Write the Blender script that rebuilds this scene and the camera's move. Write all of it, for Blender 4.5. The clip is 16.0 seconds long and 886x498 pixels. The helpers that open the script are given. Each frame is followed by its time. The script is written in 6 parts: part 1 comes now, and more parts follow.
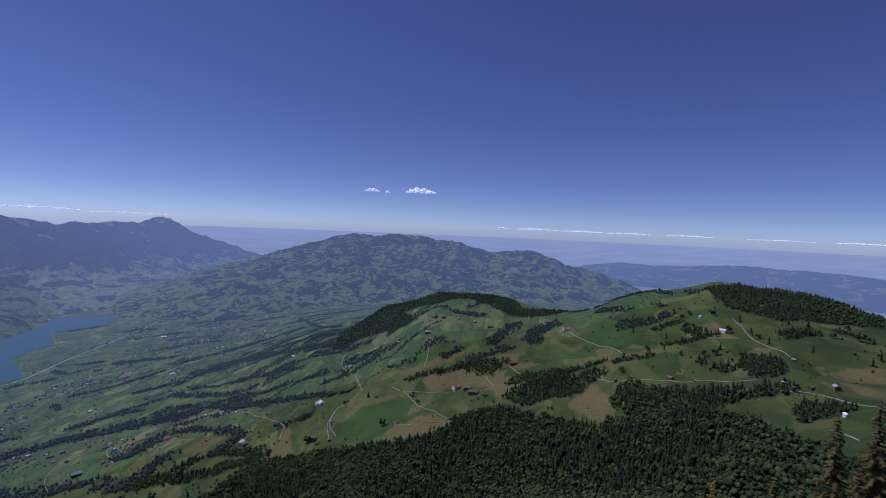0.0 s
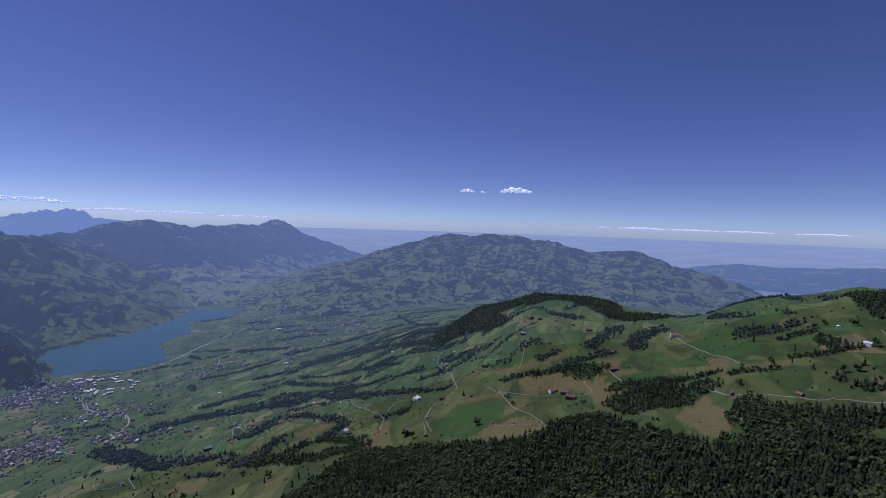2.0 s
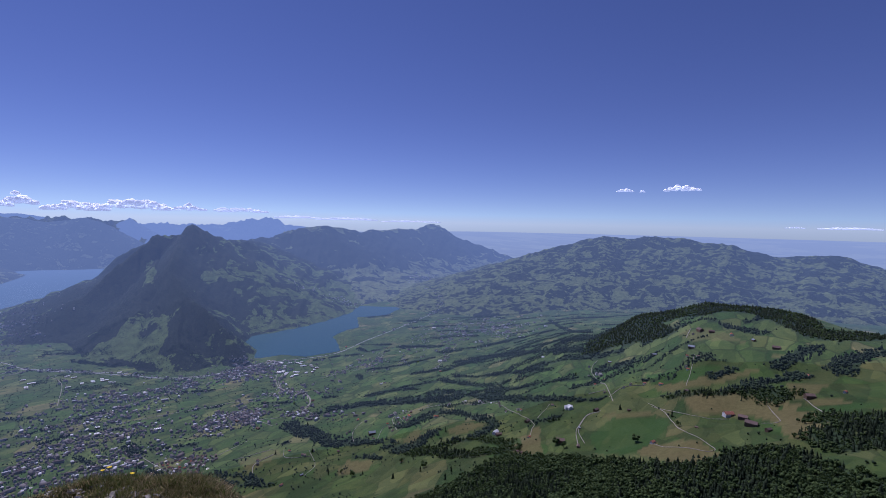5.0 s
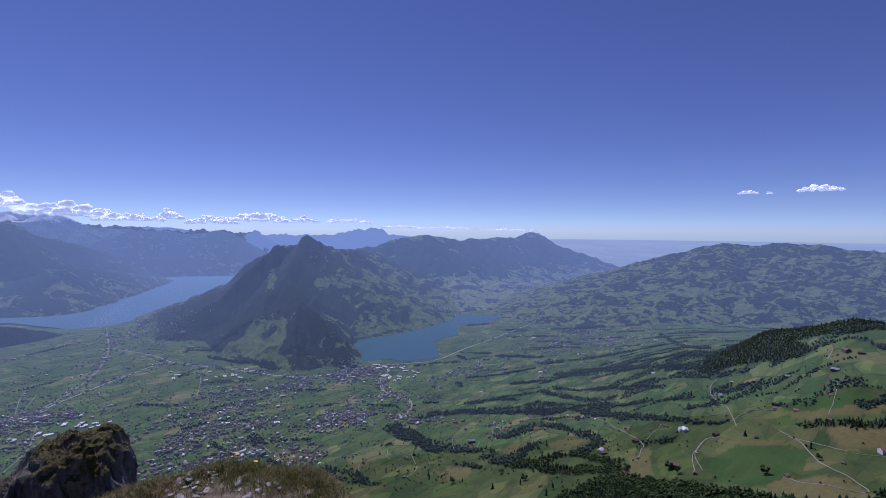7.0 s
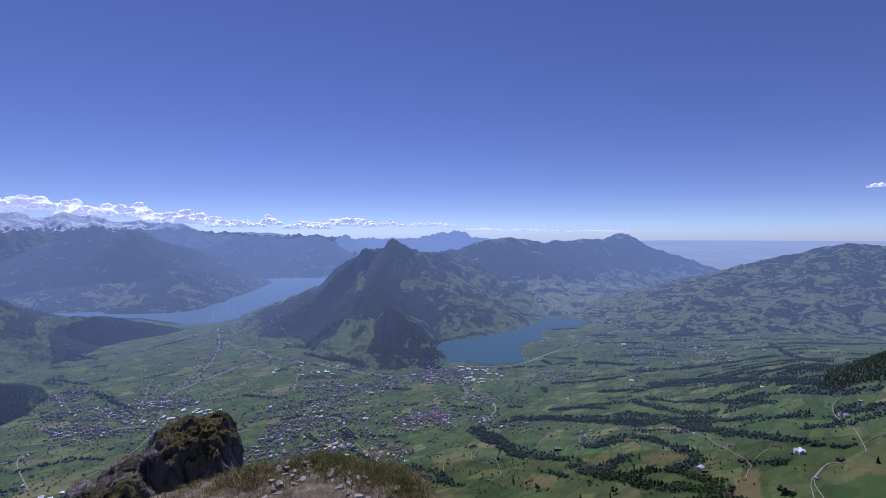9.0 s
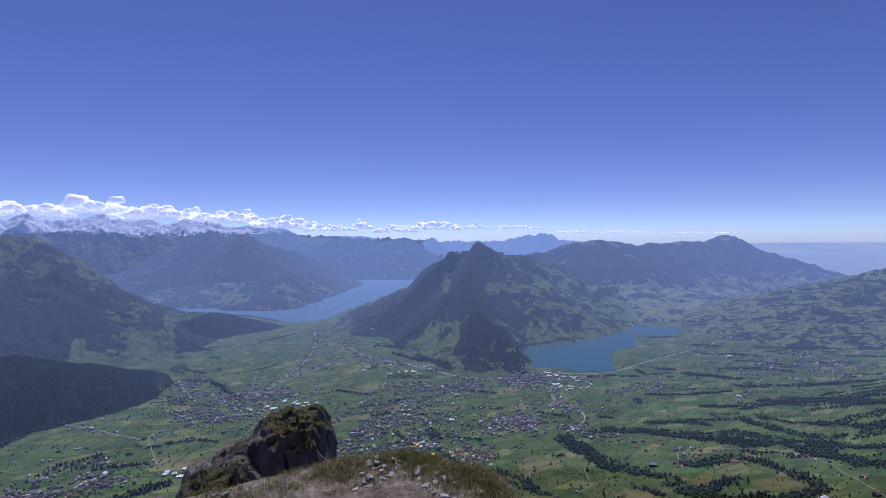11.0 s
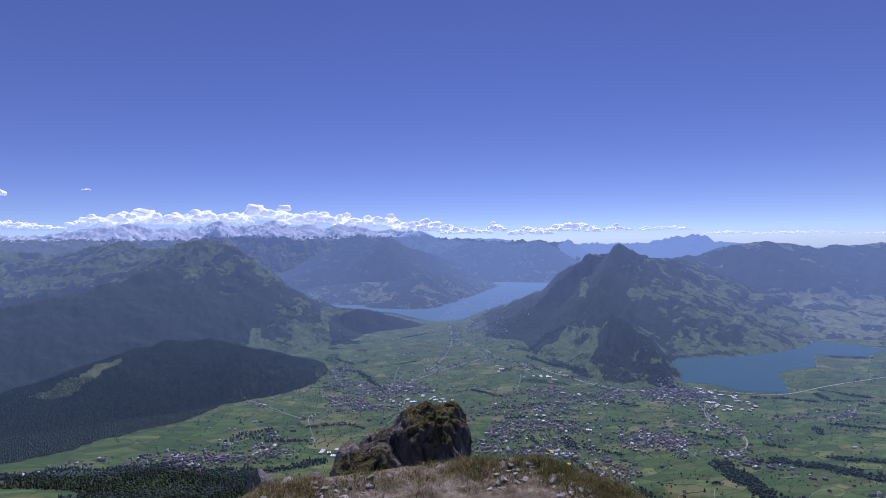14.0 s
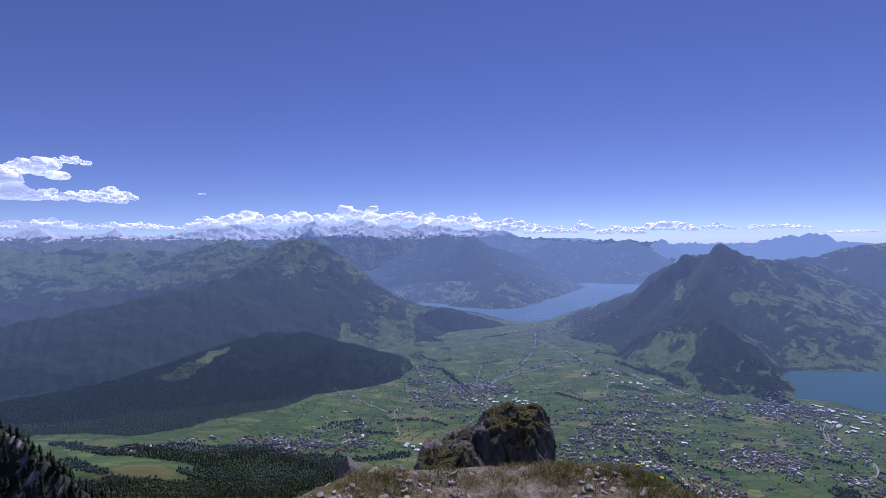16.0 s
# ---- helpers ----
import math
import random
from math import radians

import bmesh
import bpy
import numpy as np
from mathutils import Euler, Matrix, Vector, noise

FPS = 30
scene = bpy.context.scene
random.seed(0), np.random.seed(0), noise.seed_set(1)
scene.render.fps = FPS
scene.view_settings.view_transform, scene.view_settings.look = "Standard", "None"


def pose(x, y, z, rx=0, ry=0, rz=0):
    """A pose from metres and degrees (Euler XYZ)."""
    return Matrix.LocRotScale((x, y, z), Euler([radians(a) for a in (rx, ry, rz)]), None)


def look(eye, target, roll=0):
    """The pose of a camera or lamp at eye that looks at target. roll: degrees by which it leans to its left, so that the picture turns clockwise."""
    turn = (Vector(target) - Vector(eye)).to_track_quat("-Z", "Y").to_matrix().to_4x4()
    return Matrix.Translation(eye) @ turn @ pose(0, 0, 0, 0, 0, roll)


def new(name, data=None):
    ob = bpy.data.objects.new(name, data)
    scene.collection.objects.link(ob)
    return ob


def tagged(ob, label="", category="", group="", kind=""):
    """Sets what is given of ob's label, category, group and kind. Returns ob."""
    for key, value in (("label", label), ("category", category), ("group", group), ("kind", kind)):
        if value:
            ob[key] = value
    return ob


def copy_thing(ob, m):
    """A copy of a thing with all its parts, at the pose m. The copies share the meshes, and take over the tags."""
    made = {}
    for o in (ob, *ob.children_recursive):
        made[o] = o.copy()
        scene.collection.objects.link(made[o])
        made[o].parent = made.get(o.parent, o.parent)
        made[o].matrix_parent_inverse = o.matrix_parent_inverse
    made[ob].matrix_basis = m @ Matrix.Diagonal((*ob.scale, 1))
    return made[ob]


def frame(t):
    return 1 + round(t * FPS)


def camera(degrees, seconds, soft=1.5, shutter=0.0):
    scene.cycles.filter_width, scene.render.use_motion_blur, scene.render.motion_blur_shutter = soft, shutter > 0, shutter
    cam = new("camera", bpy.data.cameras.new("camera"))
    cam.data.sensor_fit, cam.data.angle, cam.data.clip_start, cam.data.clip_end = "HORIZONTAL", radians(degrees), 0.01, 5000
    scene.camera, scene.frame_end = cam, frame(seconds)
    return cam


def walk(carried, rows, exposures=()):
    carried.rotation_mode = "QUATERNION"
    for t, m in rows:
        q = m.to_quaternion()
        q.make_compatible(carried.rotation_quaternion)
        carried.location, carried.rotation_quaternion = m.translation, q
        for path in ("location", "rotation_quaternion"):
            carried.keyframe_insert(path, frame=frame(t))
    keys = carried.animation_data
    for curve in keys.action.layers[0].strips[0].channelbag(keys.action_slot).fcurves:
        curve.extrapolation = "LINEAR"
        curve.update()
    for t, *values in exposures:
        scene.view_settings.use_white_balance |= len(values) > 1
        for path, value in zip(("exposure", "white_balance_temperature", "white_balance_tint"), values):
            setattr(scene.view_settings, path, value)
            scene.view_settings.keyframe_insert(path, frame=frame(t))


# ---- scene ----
# The eye is the origin. Azimuths are degrees to the left of +y, elevations degrees over the level;
# the valley stands at about a quarter size, far ranges are drawn closer to fit the camera's view.
cam = camera(85.37, 16.0, soft=0.9)
TURN = [  # seconds, yaw, pitch, roll
    (0.0, 0.11, -2.63, -2.42), (0.5, 2.66, -2.75, -2.36), (1.0, 5.70, -2.87, -2.24), (1.5, 8.73, -2.98, -2.07),
    (2.0, 11.40, -3.05, -1.89), (2.5, 14.18, -3.12, -1.82), (3.0, 17.18, -3.20, -1.75), (3.5, 20.18, -3.27, -1.61),
    (4.0, 23.21, -3.33, -1.40), (4.5, 26.28, -3.26, -1.20), (5.0, 29.21, -3.12, -1.12), (7.5, 43.62, -2.14, -0.19),
    (8.0, 46.06, -2.11, -0.06), (8.5, 48.24, -2.07, 0.05), (9.0, 50.78, -1.96, 0.29), (9.5, 53.87, -1.82, 0.43),
    (12.0, 65.87, -1.41, 0.63), (12.5, 69.02, -1.33, 0.64), (13.0, 71.91, -1.21, 0.69), (13.5, 74.48, -1.16, 0.76),
    (14.0, 76.84, -1.06, 0.87), (14.5, 79.09, -0.97, 0.86), (15.0, 81.50, -0.93, 0.83), (15.5, 84.14, -0.93, 0.79),
    (16.0, 86.73, -0.97, 0.83)]
walk(cam, [(t, pose(0, 0, 0, 90 + p, r, y)) for t, y, p, r in TURN],
     [(0.0, -0.15, 5100, 30), (4.0, 0.0, 5100, 30), (9.0, 0.20, 5100, 30), (12.5, 0.28, 5100, 30), (16.0, 0.28, 5100, 30)])

# ---- world, sun ----
SUN_AZ, SUN_EL = 72.0, 57.0
world = bpy.data.worlds.new("world")
scene.world = world
world.use_nodes = True
sky = world.node_tree.nodes.new("ShaderNodeTexSky")
sky.sky_type, sky.sun_disc = "NISHITA", False
sky.sun_elevation, sky.sun_rotation = radians(SUN_EL), radians(-SUN_AZ)
sky.altitude, sky.air_density, sky.dust_density, sky.ozone_density = 1800, 1.0, 0.1, 10.0
wt = world.node_tree
# the deep blue of a clear mountain sky: the purer the blue, the deeper its tone
parts = wt.nodes.new("ShaderNodeSeparateColor")
wt.links.new(sky.outputs[0], parts.inputs[0])
ratio = wt.nodes.new("ShaderNodeMath")
ratio.operation = "DIVIDE"
wt.links.new(parts.outputs[0], ratio.inputs[0])
wt.links.new(parts.outputs[2], ratio.inputs[1])
level = wt.nodes.new("ShaderNodeMapRange")
level.inputs[1].default_value, level.inputs[2].default_value = 0.22, 0.70
wt.links.new(ratio.outputs[0], level.inputs[0])
deep = wt.nodes.new("ShaderNodeMix")
deep.data_type = "RGBA"
deep.inputs[6].default_value, deep.inputs[7].default_value = (0.98, 0.66, 0.635, 1), (1.0, 0.97, 0.97, 1)
wt.links.new(level.outputs[0], deep.inputs[0])
tint = wt.nodes.new("ShaderNodeMix")
tint.data_type, tint.blend_type = "RGBA", "MULTIPLY"
tint.inputs[0].default_value = 1.0
wt.links.new(sky.outputs[0], tint.inputs[6])
wt.links.new(deep.outputs[2], tint.inputs[7])
wt.links.new(tint.outputs[2], wt.nodes["Background"].inputs[0])
world.node_tree.nodes["Background"].inputs[1].default_value = 0.080
sun = new("sun", bpy.data.lights.new("sun", "SUN"))
sun.data.energy, sun.data.angle, sun.data.color = 3.6, radians(0.53), (1.0, 0.89, 0.74)
_a, _e = radians(SUN_AZ), radians(SUN_EL)
sun.matrix_world = look((0, 0, 200), (1000 * math.sin(_a) * math.cos(_e), -1000 * math.cos(_a) * math.cos(_e), 200 - 1000 * math.sin(_e)))


# ---- materials ----
class Mat:
    """A small wrapper that adds nodes to one material."""

    def __init__(self, name, rough=0.9):
        self.m = bpy.data.materials.new(name)
        self.m.use_nodes = True
        self.t = self.m.node_tree
        self.b = self.t.nodes["Principled BSDF"]
        self.b.inputs["Roughness"].default_value = rough
        self.b.inputs["Specular IOR Level"].default_value = 0.2

    def node(self, kind, **inputs):
        n = self.t.nodes.new("ShaderNode" + kind)
        for k, v in inputs.items():
            key = int(k[1:]) if k[0] == "i" and k[1:].isdigit() else k
            self.put(n, key, v)
        return n

    def put(self, n, key, v):
        if hasattr(v, "links") and hasattr(v, "is_output"):
            self.t.links.new(v, n.inputs[key])
        else:
            n.inputs[key].default_value = v

    def pos(self, scale=(1, 1, 1), space="pos"):
        if space == "pos":
            src = self.node("NewGeometry").outputs["Position"]
        else:
            src = self.node("TexCoord").outputs["Object"]
        mp = self.node("Mapping", i0=src)
        mp.inputs["Scale"].default_value = scale
        return mp.outputs[0]

    def noise(self, scale, detail=4.0, rough=0.55, vec=None, dist=0.0):
        n = self.node("TexNoise", Scale=scale, Detail=detail, Roughness=rough, Distortion=dist)
        self.t.links.new(vec if vec is not None else self.pos(), n.inputs["Vector"])
        return n.outputs["Fac"]

    def ramp(self, fac, *stops, mode="LINEAR"):
        r = self.node("ValToRGB", i0=fac)
        r.color_ramp.interpolation = mode
        el = r.color_ramp.elements
        while len(el) < len(stops):
            el.new(0.5)
        for e, (p, c) in zip(el, stops):
            e.position, e.color = p, (*c, 1) if len(c) == 3 else c
        return r.outputs[0]

    def step(self, fac, a, b):
        m = self.node("MapRange", i0=fac, i1=a, i2=b)
        return m.outputs[0]

    def math(self, op, a, b=0.0, c=0.0):
        m = self.node("Math", i0=a, i1=b, i2=c)
        m.operation = op
        return m.outputs[0]

    def mix(self, fac, a, b, blend="MIX"):
        m = self.t.nodes.new("ShaderNodeMix")
        m.data_type, m.blend_type = "RGBA", blend
        for key, v in ((0, fac), (6, a), (7, b)):
            if hasattr(v, "is_output"):
                self.t.links.new(v, m.inputs[key])
            else:
                m.inputs[key].default_value = v if key == 0 else (*v, 1) if len(v) == 3 else v
        return m.outputs[2]

    def attr(self, name):
        a = self.t.nodes.new("ShaderNodeAttribute")
        a.attribute_name = name
        return a.outputs["Fac"]

    def color(self, c):
        self.put(self.b, "Base Color", c if hasattr(c, "is_output") else (*c, 1))
        return self

    def bump(self, height, strength=0.5, dist=1.0):
        n = self.node("Bump", Strength=strength, Distance=dist, Height=height)
        self.t.links.new(n.outputs[0], self.b.inputs["Normal"])
        return self

    def random(self):
        return self.node("ObjectInfo").outputs["Random"]

    def island(self):
        return self.node("NewGeometry").outputs["Random Per Island"]

    def glow(self, colour, strength):
        self.put(self.b, "Emission Color", (*colour, 1))
        self.put(self.b, "Emission Strength", strength)
        return self


def meadow_color(M, cell=25.0, border=0.6):
    """Patchwork of meadows: mown, tall and hay-coloured plots with soft mottling."""
    p = M.pos()
    big = M.node("TexNoise", Scale=0.012, Detail=3.0, Vector=p).outputs["Color"]
    w = M.node("VectorMath", i0=big, i1=(26.0, 26.0, 0.0))
    w.operation = "MULTIPLY"
    s = M.node("VectorMath", i0=p, i1=w.outputs[0])
    s.operation = "ADD"
    flat = M.node("Mapping", i0=s.outputs[0])
    flat.inputs["Scale"].default_value = (1 / cell, 0.62 / cell, 0.0)
    flat.inputs["Rotation"].default_value = (0, 0, 0.5)
    v = M.node("TexVoronoi", Vector=flat.outputs[0], Scale=1.0)
    sep = M.node("SeparateColor", i0=v.outputs["Color"])
    plot = M.ramp(sep.outputs[0], (0.0, (0.024, 0.066, 0.015)), (0.20, (0.062, 0.098, 0.024)), (0.38, (0.030, 0.080, 0.017)),
                  (0.50, (0.105, 0.130, 0.038)), (0.62, (0.044, 0.115, 0.020)), (0.74, (0.160, 0.180, 0.066)), (0.84, (0.036, 0.072, 0.018)),
                  (0.93, (0.120, 0.130, 0.045)), (1.0, (0.205, 0.175, 0.090)))
    soft = M.ramp(M.noise(0.03, 5, 0.65, M.pos(), 0.8), (0.32, (0.036, 0.078, 0.018)), (0.5, (0.062, 0.096, 0.026)), (0.68, (0.100, 0.115, 0.038)))
    plot = M.mix(0.22, plot, soft)
    strips = M.node("Mapping", i0=s.outputs[0])
    strips.inputs["Scale"].default_value, strips.inputs["Rotation"].default_value = (2.6 / cell, 0.9 / cell, 0.0), (0, 0, -0.35)
    cut = M.node("SeparateColor", i0=M.node("TexVoronoi", Vector=strips.outputs[0], Scale=1.0).outputs["Color"])
    plot = M.mix(0.55, plot, M.ramp(cut.outputs[1], (0.0, (0.42, 0.52, 0.42)), (0.5, (1.0, 1.0, 1.0)), (1.0, (1.75, 1.50, 1.40))), "MULTIPLY")
    rim = M.node("TexVoronoi", Vector=flat.outputs[0], Scale=1.0)
    rim.feature = "DISTANCE_TO_EDGE"
    plot = M.mix(M.step(rim.outputs["Distance"], 0.05, 0.02), plot, M.mix(border, plot, (0.02, 0.035, 0.012)))
    mott = M.noise(0.16, 6.0, 0.72)
    c = M.mix(M.step(mott, 0.35, 0.7), M.mix(0.22, plot, (0.02, 0.045, 0.012)), M.mix(0.18, plot, (0.15, 0.13, 0.045)))
    fine = M.noise(1.3, 3.0, 0.7)
    return M.mix(0.35, c, M.ramp(fine, (0.3, (0.35, 0.35, 0.35)), (0.7, (1, 1, 1))), "MULTIPLY"), fine


def ground_material(far=False):
    M = Mat("hazed_far_meadows" if far else "meadow_and_forest_floor")
    c, fine = meadow_color(M, border=0.6 if far else 0.2)
    wood = M.ramp(M.noise(0.9, 4, 0.7), (0.3, (0.012, 0.024, 0.012)), (0.7, (0.035, 0.058, 0.022)))
    k = M.attr("plot_mask")
    tan = M.ramp(M.noise(0.25, 4, 0.6), (0.3, (0.125, 0.105, 0.042)), (0.7, (0.185, 0.150, 0.068)))
    c = M.mix(M.math("MULTIPLY", M.step(k, 0.0, 1.0), 0.85), c, tan)
    lush = M.ramp(M.noise(0.3, 4, 0.6), (0.3, (0.030, 0.078, 0.015)), (0.7, (0.045, 0.100, 0.020)))
    c = M.mix(M.step(k, 0.0, -1.0), c, lush)
    # light put into the colour: the meadows are darkened near, brightened far
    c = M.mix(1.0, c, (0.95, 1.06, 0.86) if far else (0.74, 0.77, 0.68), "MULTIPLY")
    M.color(M.mix(M.attr("forest_mask"), c, wood))
    M.bump(M.noise(0.8, 5, 0.7), 0.5, 0.6)
    # the far copy also gets haze painted in as emission
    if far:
        paint_haze(M)
    return M.m


def paint_haze(M, extra=0.0, reach=4800.0, colour=None):
    """Paints haze into a distant surface: mixes in bluish emission, more and more with the way from the summit."""
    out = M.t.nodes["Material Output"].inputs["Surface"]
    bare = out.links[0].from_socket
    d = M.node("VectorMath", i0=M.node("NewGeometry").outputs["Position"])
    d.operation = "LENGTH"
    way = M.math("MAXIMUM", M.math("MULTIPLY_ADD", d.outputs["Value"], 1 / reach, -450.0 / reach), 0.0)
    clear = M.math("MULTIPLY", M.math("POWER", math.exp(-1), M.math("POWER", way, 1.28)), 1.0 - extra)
    veil = M.node("Emission", Color=(*(colour or HAZE_GLOW), 1))
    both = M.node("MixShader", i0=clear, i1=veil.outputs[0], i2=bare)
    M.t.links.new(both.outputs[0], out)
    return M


# colour of the painted haze, given off by the far surfaces themselves
HAZE_GLOW = (0.244, 0.335, 0.522)


def mountain_material(name, wood_amount, extra_haze=0.0, rock=0.0, snow=None, grass=(0.13, 0.16, 0.055), size=1.0, bands=()):
    """Woods in tongues down the slope, meadows between, bare rock where it is steep; bands: (height, leaning to woods)."""
    M = Mat(name)
    p = M.pos((1.0, 1.0, 1.5))
    n1 = M.noise(0.0085 / size, 8, 0.64, p, 1.2)
    n2 = M.noise(0.040 / size, 5, 0.65, p, 0.5)
    f = M.math("ADD", M.math("MULTIPLY", n1, 0.80), M.math("MULTIPLY", n2, 0.22))
    if bands:
        z = M.node("SeparateXYZ", i0=M.node("NewGeometry").outputs["Position"]).outputs[2]
        z = M.math("ADD", z, M.math("MULTIPLY", M.noise(0.006, 4), 90.0))
        lean = M.ramp(M.step(z, -305.0, 95.0), *[((h + 350) / 400, (0.5 + v,) * 3) for h, v in bands])
        f = M.math("ADD", f, M.math("SUBTRACT", lean, 0.5))
    f = M.math("ADD", f, M.math("MULTIPLY", M.attr("zone"), 0.085))
    mask = M.step(f, 0.505 - wood_amount, 0.522 - wood_amount)
    plot = M.mix(M.step(n2, 0.38, 0.62), grass, [v * 0.60 for v in grass])
    mott = M.noise(0.30, 4, 0.75)
    # wood tones darkened to stand for the trees' shadows on each other
    wood = M.ramp(mott, (0.3, (0.006, 0.013, 0.009)), (0.7, (0.034, 0.049, 0.026)))
    specks = M.math("GREATER_THAN", M.noise(0.42, 2, 0.6), 0.64)
    plot = M.mix(M.math("MULTIPLY", specks, 0.8), plot, (0.02, 0.035, 0.018))
    c = M.mix(mask, plot, wood)
    nz = M.node("SeparateXYZ", i0=M.node("NewGeometry").outputs["Normal"]).outputs[2]
    if rock:
        steep = M.math("ADD", nz, M.math("MULTIPLY", M.noise(0.05, 4), 0.25))
        c = M.mix(M.step(steep, rock + 0.05, rock - 0.05), c, M.ramp(M.noise(0.12, 5, 0.7), (0.3, (0.10, 0.10, 0.10)), (0.7, (0.24, 0.23, 0.22))))
    if snow is not None:
        z = M.node("SeparateXYZ", i0=M.node("NewGeometry").outputs["Position"]).outputs[2]
        k = M.math("ADD", z, M.math("MULTIPLY", M.noise(0.035, 7, 0.75), 150.0))
        k = M.math("ADD", k, M.math("MULTIPLY", nz, 60.0))
        c = M.mix(M.step(k, snow - 3, snow + 3), c, (0.85, 0.87, 0.9))
    M.color(c)
    gully = M.noise(0.030, 6, 0.7, M.pos((1.0, 1.0, 0.18)), 0.6)
    relief = M.math("ADD", M.noise(0.06, 7, 0.75), M.math("MULTIPLY", M.math("MULTIPLY", mask, mott), 0.5))
    M.bump(M.math("ADD", relief, M.math("MULTIPLY", gully, 1.6)), 1.0, 8.0)
    # haze painted onto the slopes as emission
    paint_haze(M, extra_haze)
    return M.m


def water_material(name, haze=0.0):
    M = Mat(name, 0.25)
    M.color((0.028, 0.080, 0.080))
    M.b.inputs["Specular IOR Level"].default_value = 0.22
    M.bump(M.noise(0.5, 3, 0.6), 0.25, 0.3)
    # distance haze painted into the water as emission
    paint_haze(M, haze)
    return M.m


# ---- shape of the land ----
def polar(az, r):
    a = np.radians(az)
    return -np.sin(a) * r, np.cos(a) * r


def hash2(ix, iy, seed):
    h = (ix * 374761393 + iy * 668265263 + seed * 974634777) & 0x7FFFFFFF
    h = ((h ^ (h >> 13)) * 1274126177) & 0x7FFFFFFF
    return ((h ^ (h >> 16)) & 0xFFFF) / 65535.0


def vnoise(x, y, seed=0):
    """Smooth value noise in -1..1 for arrays."""
    ix, iy = np.floor(x).astype(np.int64), np.floor(y).astype(np.int64)
    fx, fy = x - ix, y - iy
    fx, fy = fx * fx * (3 - 2 * fx), fy * fy * (3 - 2 * fy)
    a, b = hash2(ix, iy, seed), hash2(ix + 1, iy, seed)
    c, d = hash2(ix, iy + 1, seed), hash2(ix + 1, iy + 1, seed)
    return 2 * (a + (b - a) * fx + (c - a) * fy + (a - b - c + d) * fx * fy) - 1


def fbm(x, y, scale, octaves=4, seed=0, ridged=False, gain=0.5):
    s, amp, f, tot = 0.0, 1.0, 1.0 / scale, 0.0
    for o in range(octaves):
        n = vnoise(x * f + 17.3 * o, y * f - 9.1 * o, seed + o)
        s = s + amp * (1 - 2 * np.abs(n) if ridged else n)
        tot, amp, f = tot + amp, amp * gain, f * 2.03
    return s / tot


LAKE_Z = -342.0
# profiles of the ground: azimuth, then (distance, height) outward
PROFILE = {
    -60: [(8, -6), (50, -35), (120, -60), (220, -70), (400, -70), (640, -75), (800, -110), (1200, -200), (1900, -265)],
    -44: [(8, -6), (50, -31), (120, -62), (200, -78), (290, -79), (400, -79), (520, -73), (660, -76), (760, -104), (1000, -190), (1900, -265)],
    -37: [(8, -6), (50, -32), (130, -72), (210, -91), (300, -92), (400, -87), (530, -72), (690, -60), (790, -84), (1000, -190), (1900, -265)],
    -30: [(8, -6), (50, -33), (140, -80), (220, -106), (300, -109), (400, -101), (540, -82), (700, -52), (800, -82), (1000, -190), (1900, -265)],
    -23: [(8, -6), (50, -34), (150, -88), (240, -123), (320, -125), (420, -121), (560, -106), (730, -74), (840, -110), (1050, -195), (1900, -268)],
    -15: [(8, -6), (50, -35), (160, -95), (260, -140), (340, -142), (440, -142), (560, -136), (700, -121), (800, -121), (950, -180), (1900, -272)],
    -8: [(8, -6), (50, -35), (170, -103), (280, -156), (370, -160), (475, -158), (600, -148), (740, -131), (880, -115), (1000, -185), (1900, -282)],
    0: [(8, -6), (50, -36), (180, -110), (300, -172), (400, -179), (510, -174), (640, -160), (780, -140), (900, -117), (1050, -200), (1900, -292)],
    6: [(8, -6), (50, -36), (190, -118), (320, -184), (425, -193), (555, -196), (700, -190), (840, -176), (930, -147), (1080, -215), (1900, -300)],
    12: [(8, -6), (50, -36), (200, -125), (340, -197), (450, -207), (600, -216), (760, -220), (880, -208), (960, -206), (1150, -245), (1900, -308)],
    25: [(8, -6), (50, -36), (220, -140), (400, -232), (520, -251), (700, -276), (900, -291), (1150, -306), (1500, -325), (1900, -335)],
    40: [(8, -6), (50, -36), (240, -152), (480, -277), (620, -301), (850, -321), (1100, -337), (1300, -346), (1900, -346)],
    55: [(8, -6), (50, -36), (250, -160), (520, -303), (800, -328), (1050, -337), (1300, -343), (1900, -346)],
    70: [(8, -6), (50, -36), (250, -160), (560, -318), (900, -329), (1500, -337), (1980, -340), (2120, -348), (3000, -350)],
    85: [(8, -6), (50, -36), (250, -155), (560, -311), (900, -324), (1500, -335), (1950, -338), (2100, -347), (3000, -350)],
    100: [(8, -6), (50, -36), (240, -150), (520, -288), (800, -305), (1200, -318), (1700, -330), (2200, -347)],
    112: [(8, -6), (50, -36), (220, -140), (460, -250), (650, -278), (900, -296), (1300, -310), (2000, -330)],
    122: [(8, -6), (50, -36), (200, -125), (420, -196), (600, -238), (860, -276), (1300, -300), (2000, -330)],
    135: [(8, -6), (50, -30), (180, -95), (380, -150), (600, -205), (860, -250), (1300, -290), (2000, -330)],
    180: [(8, -6), (50, -30), (180, -95), (500, -200), (1500, -280), (2200, -300)],
    300: [(8, -6), (50, -35), (120, -60), (220, -70), (400, -75), (640, -80), (900, -120), (1900, -250)]}
R_TABLE = np.exp(np.linspace(np.log(8), np.log(4990), 260))


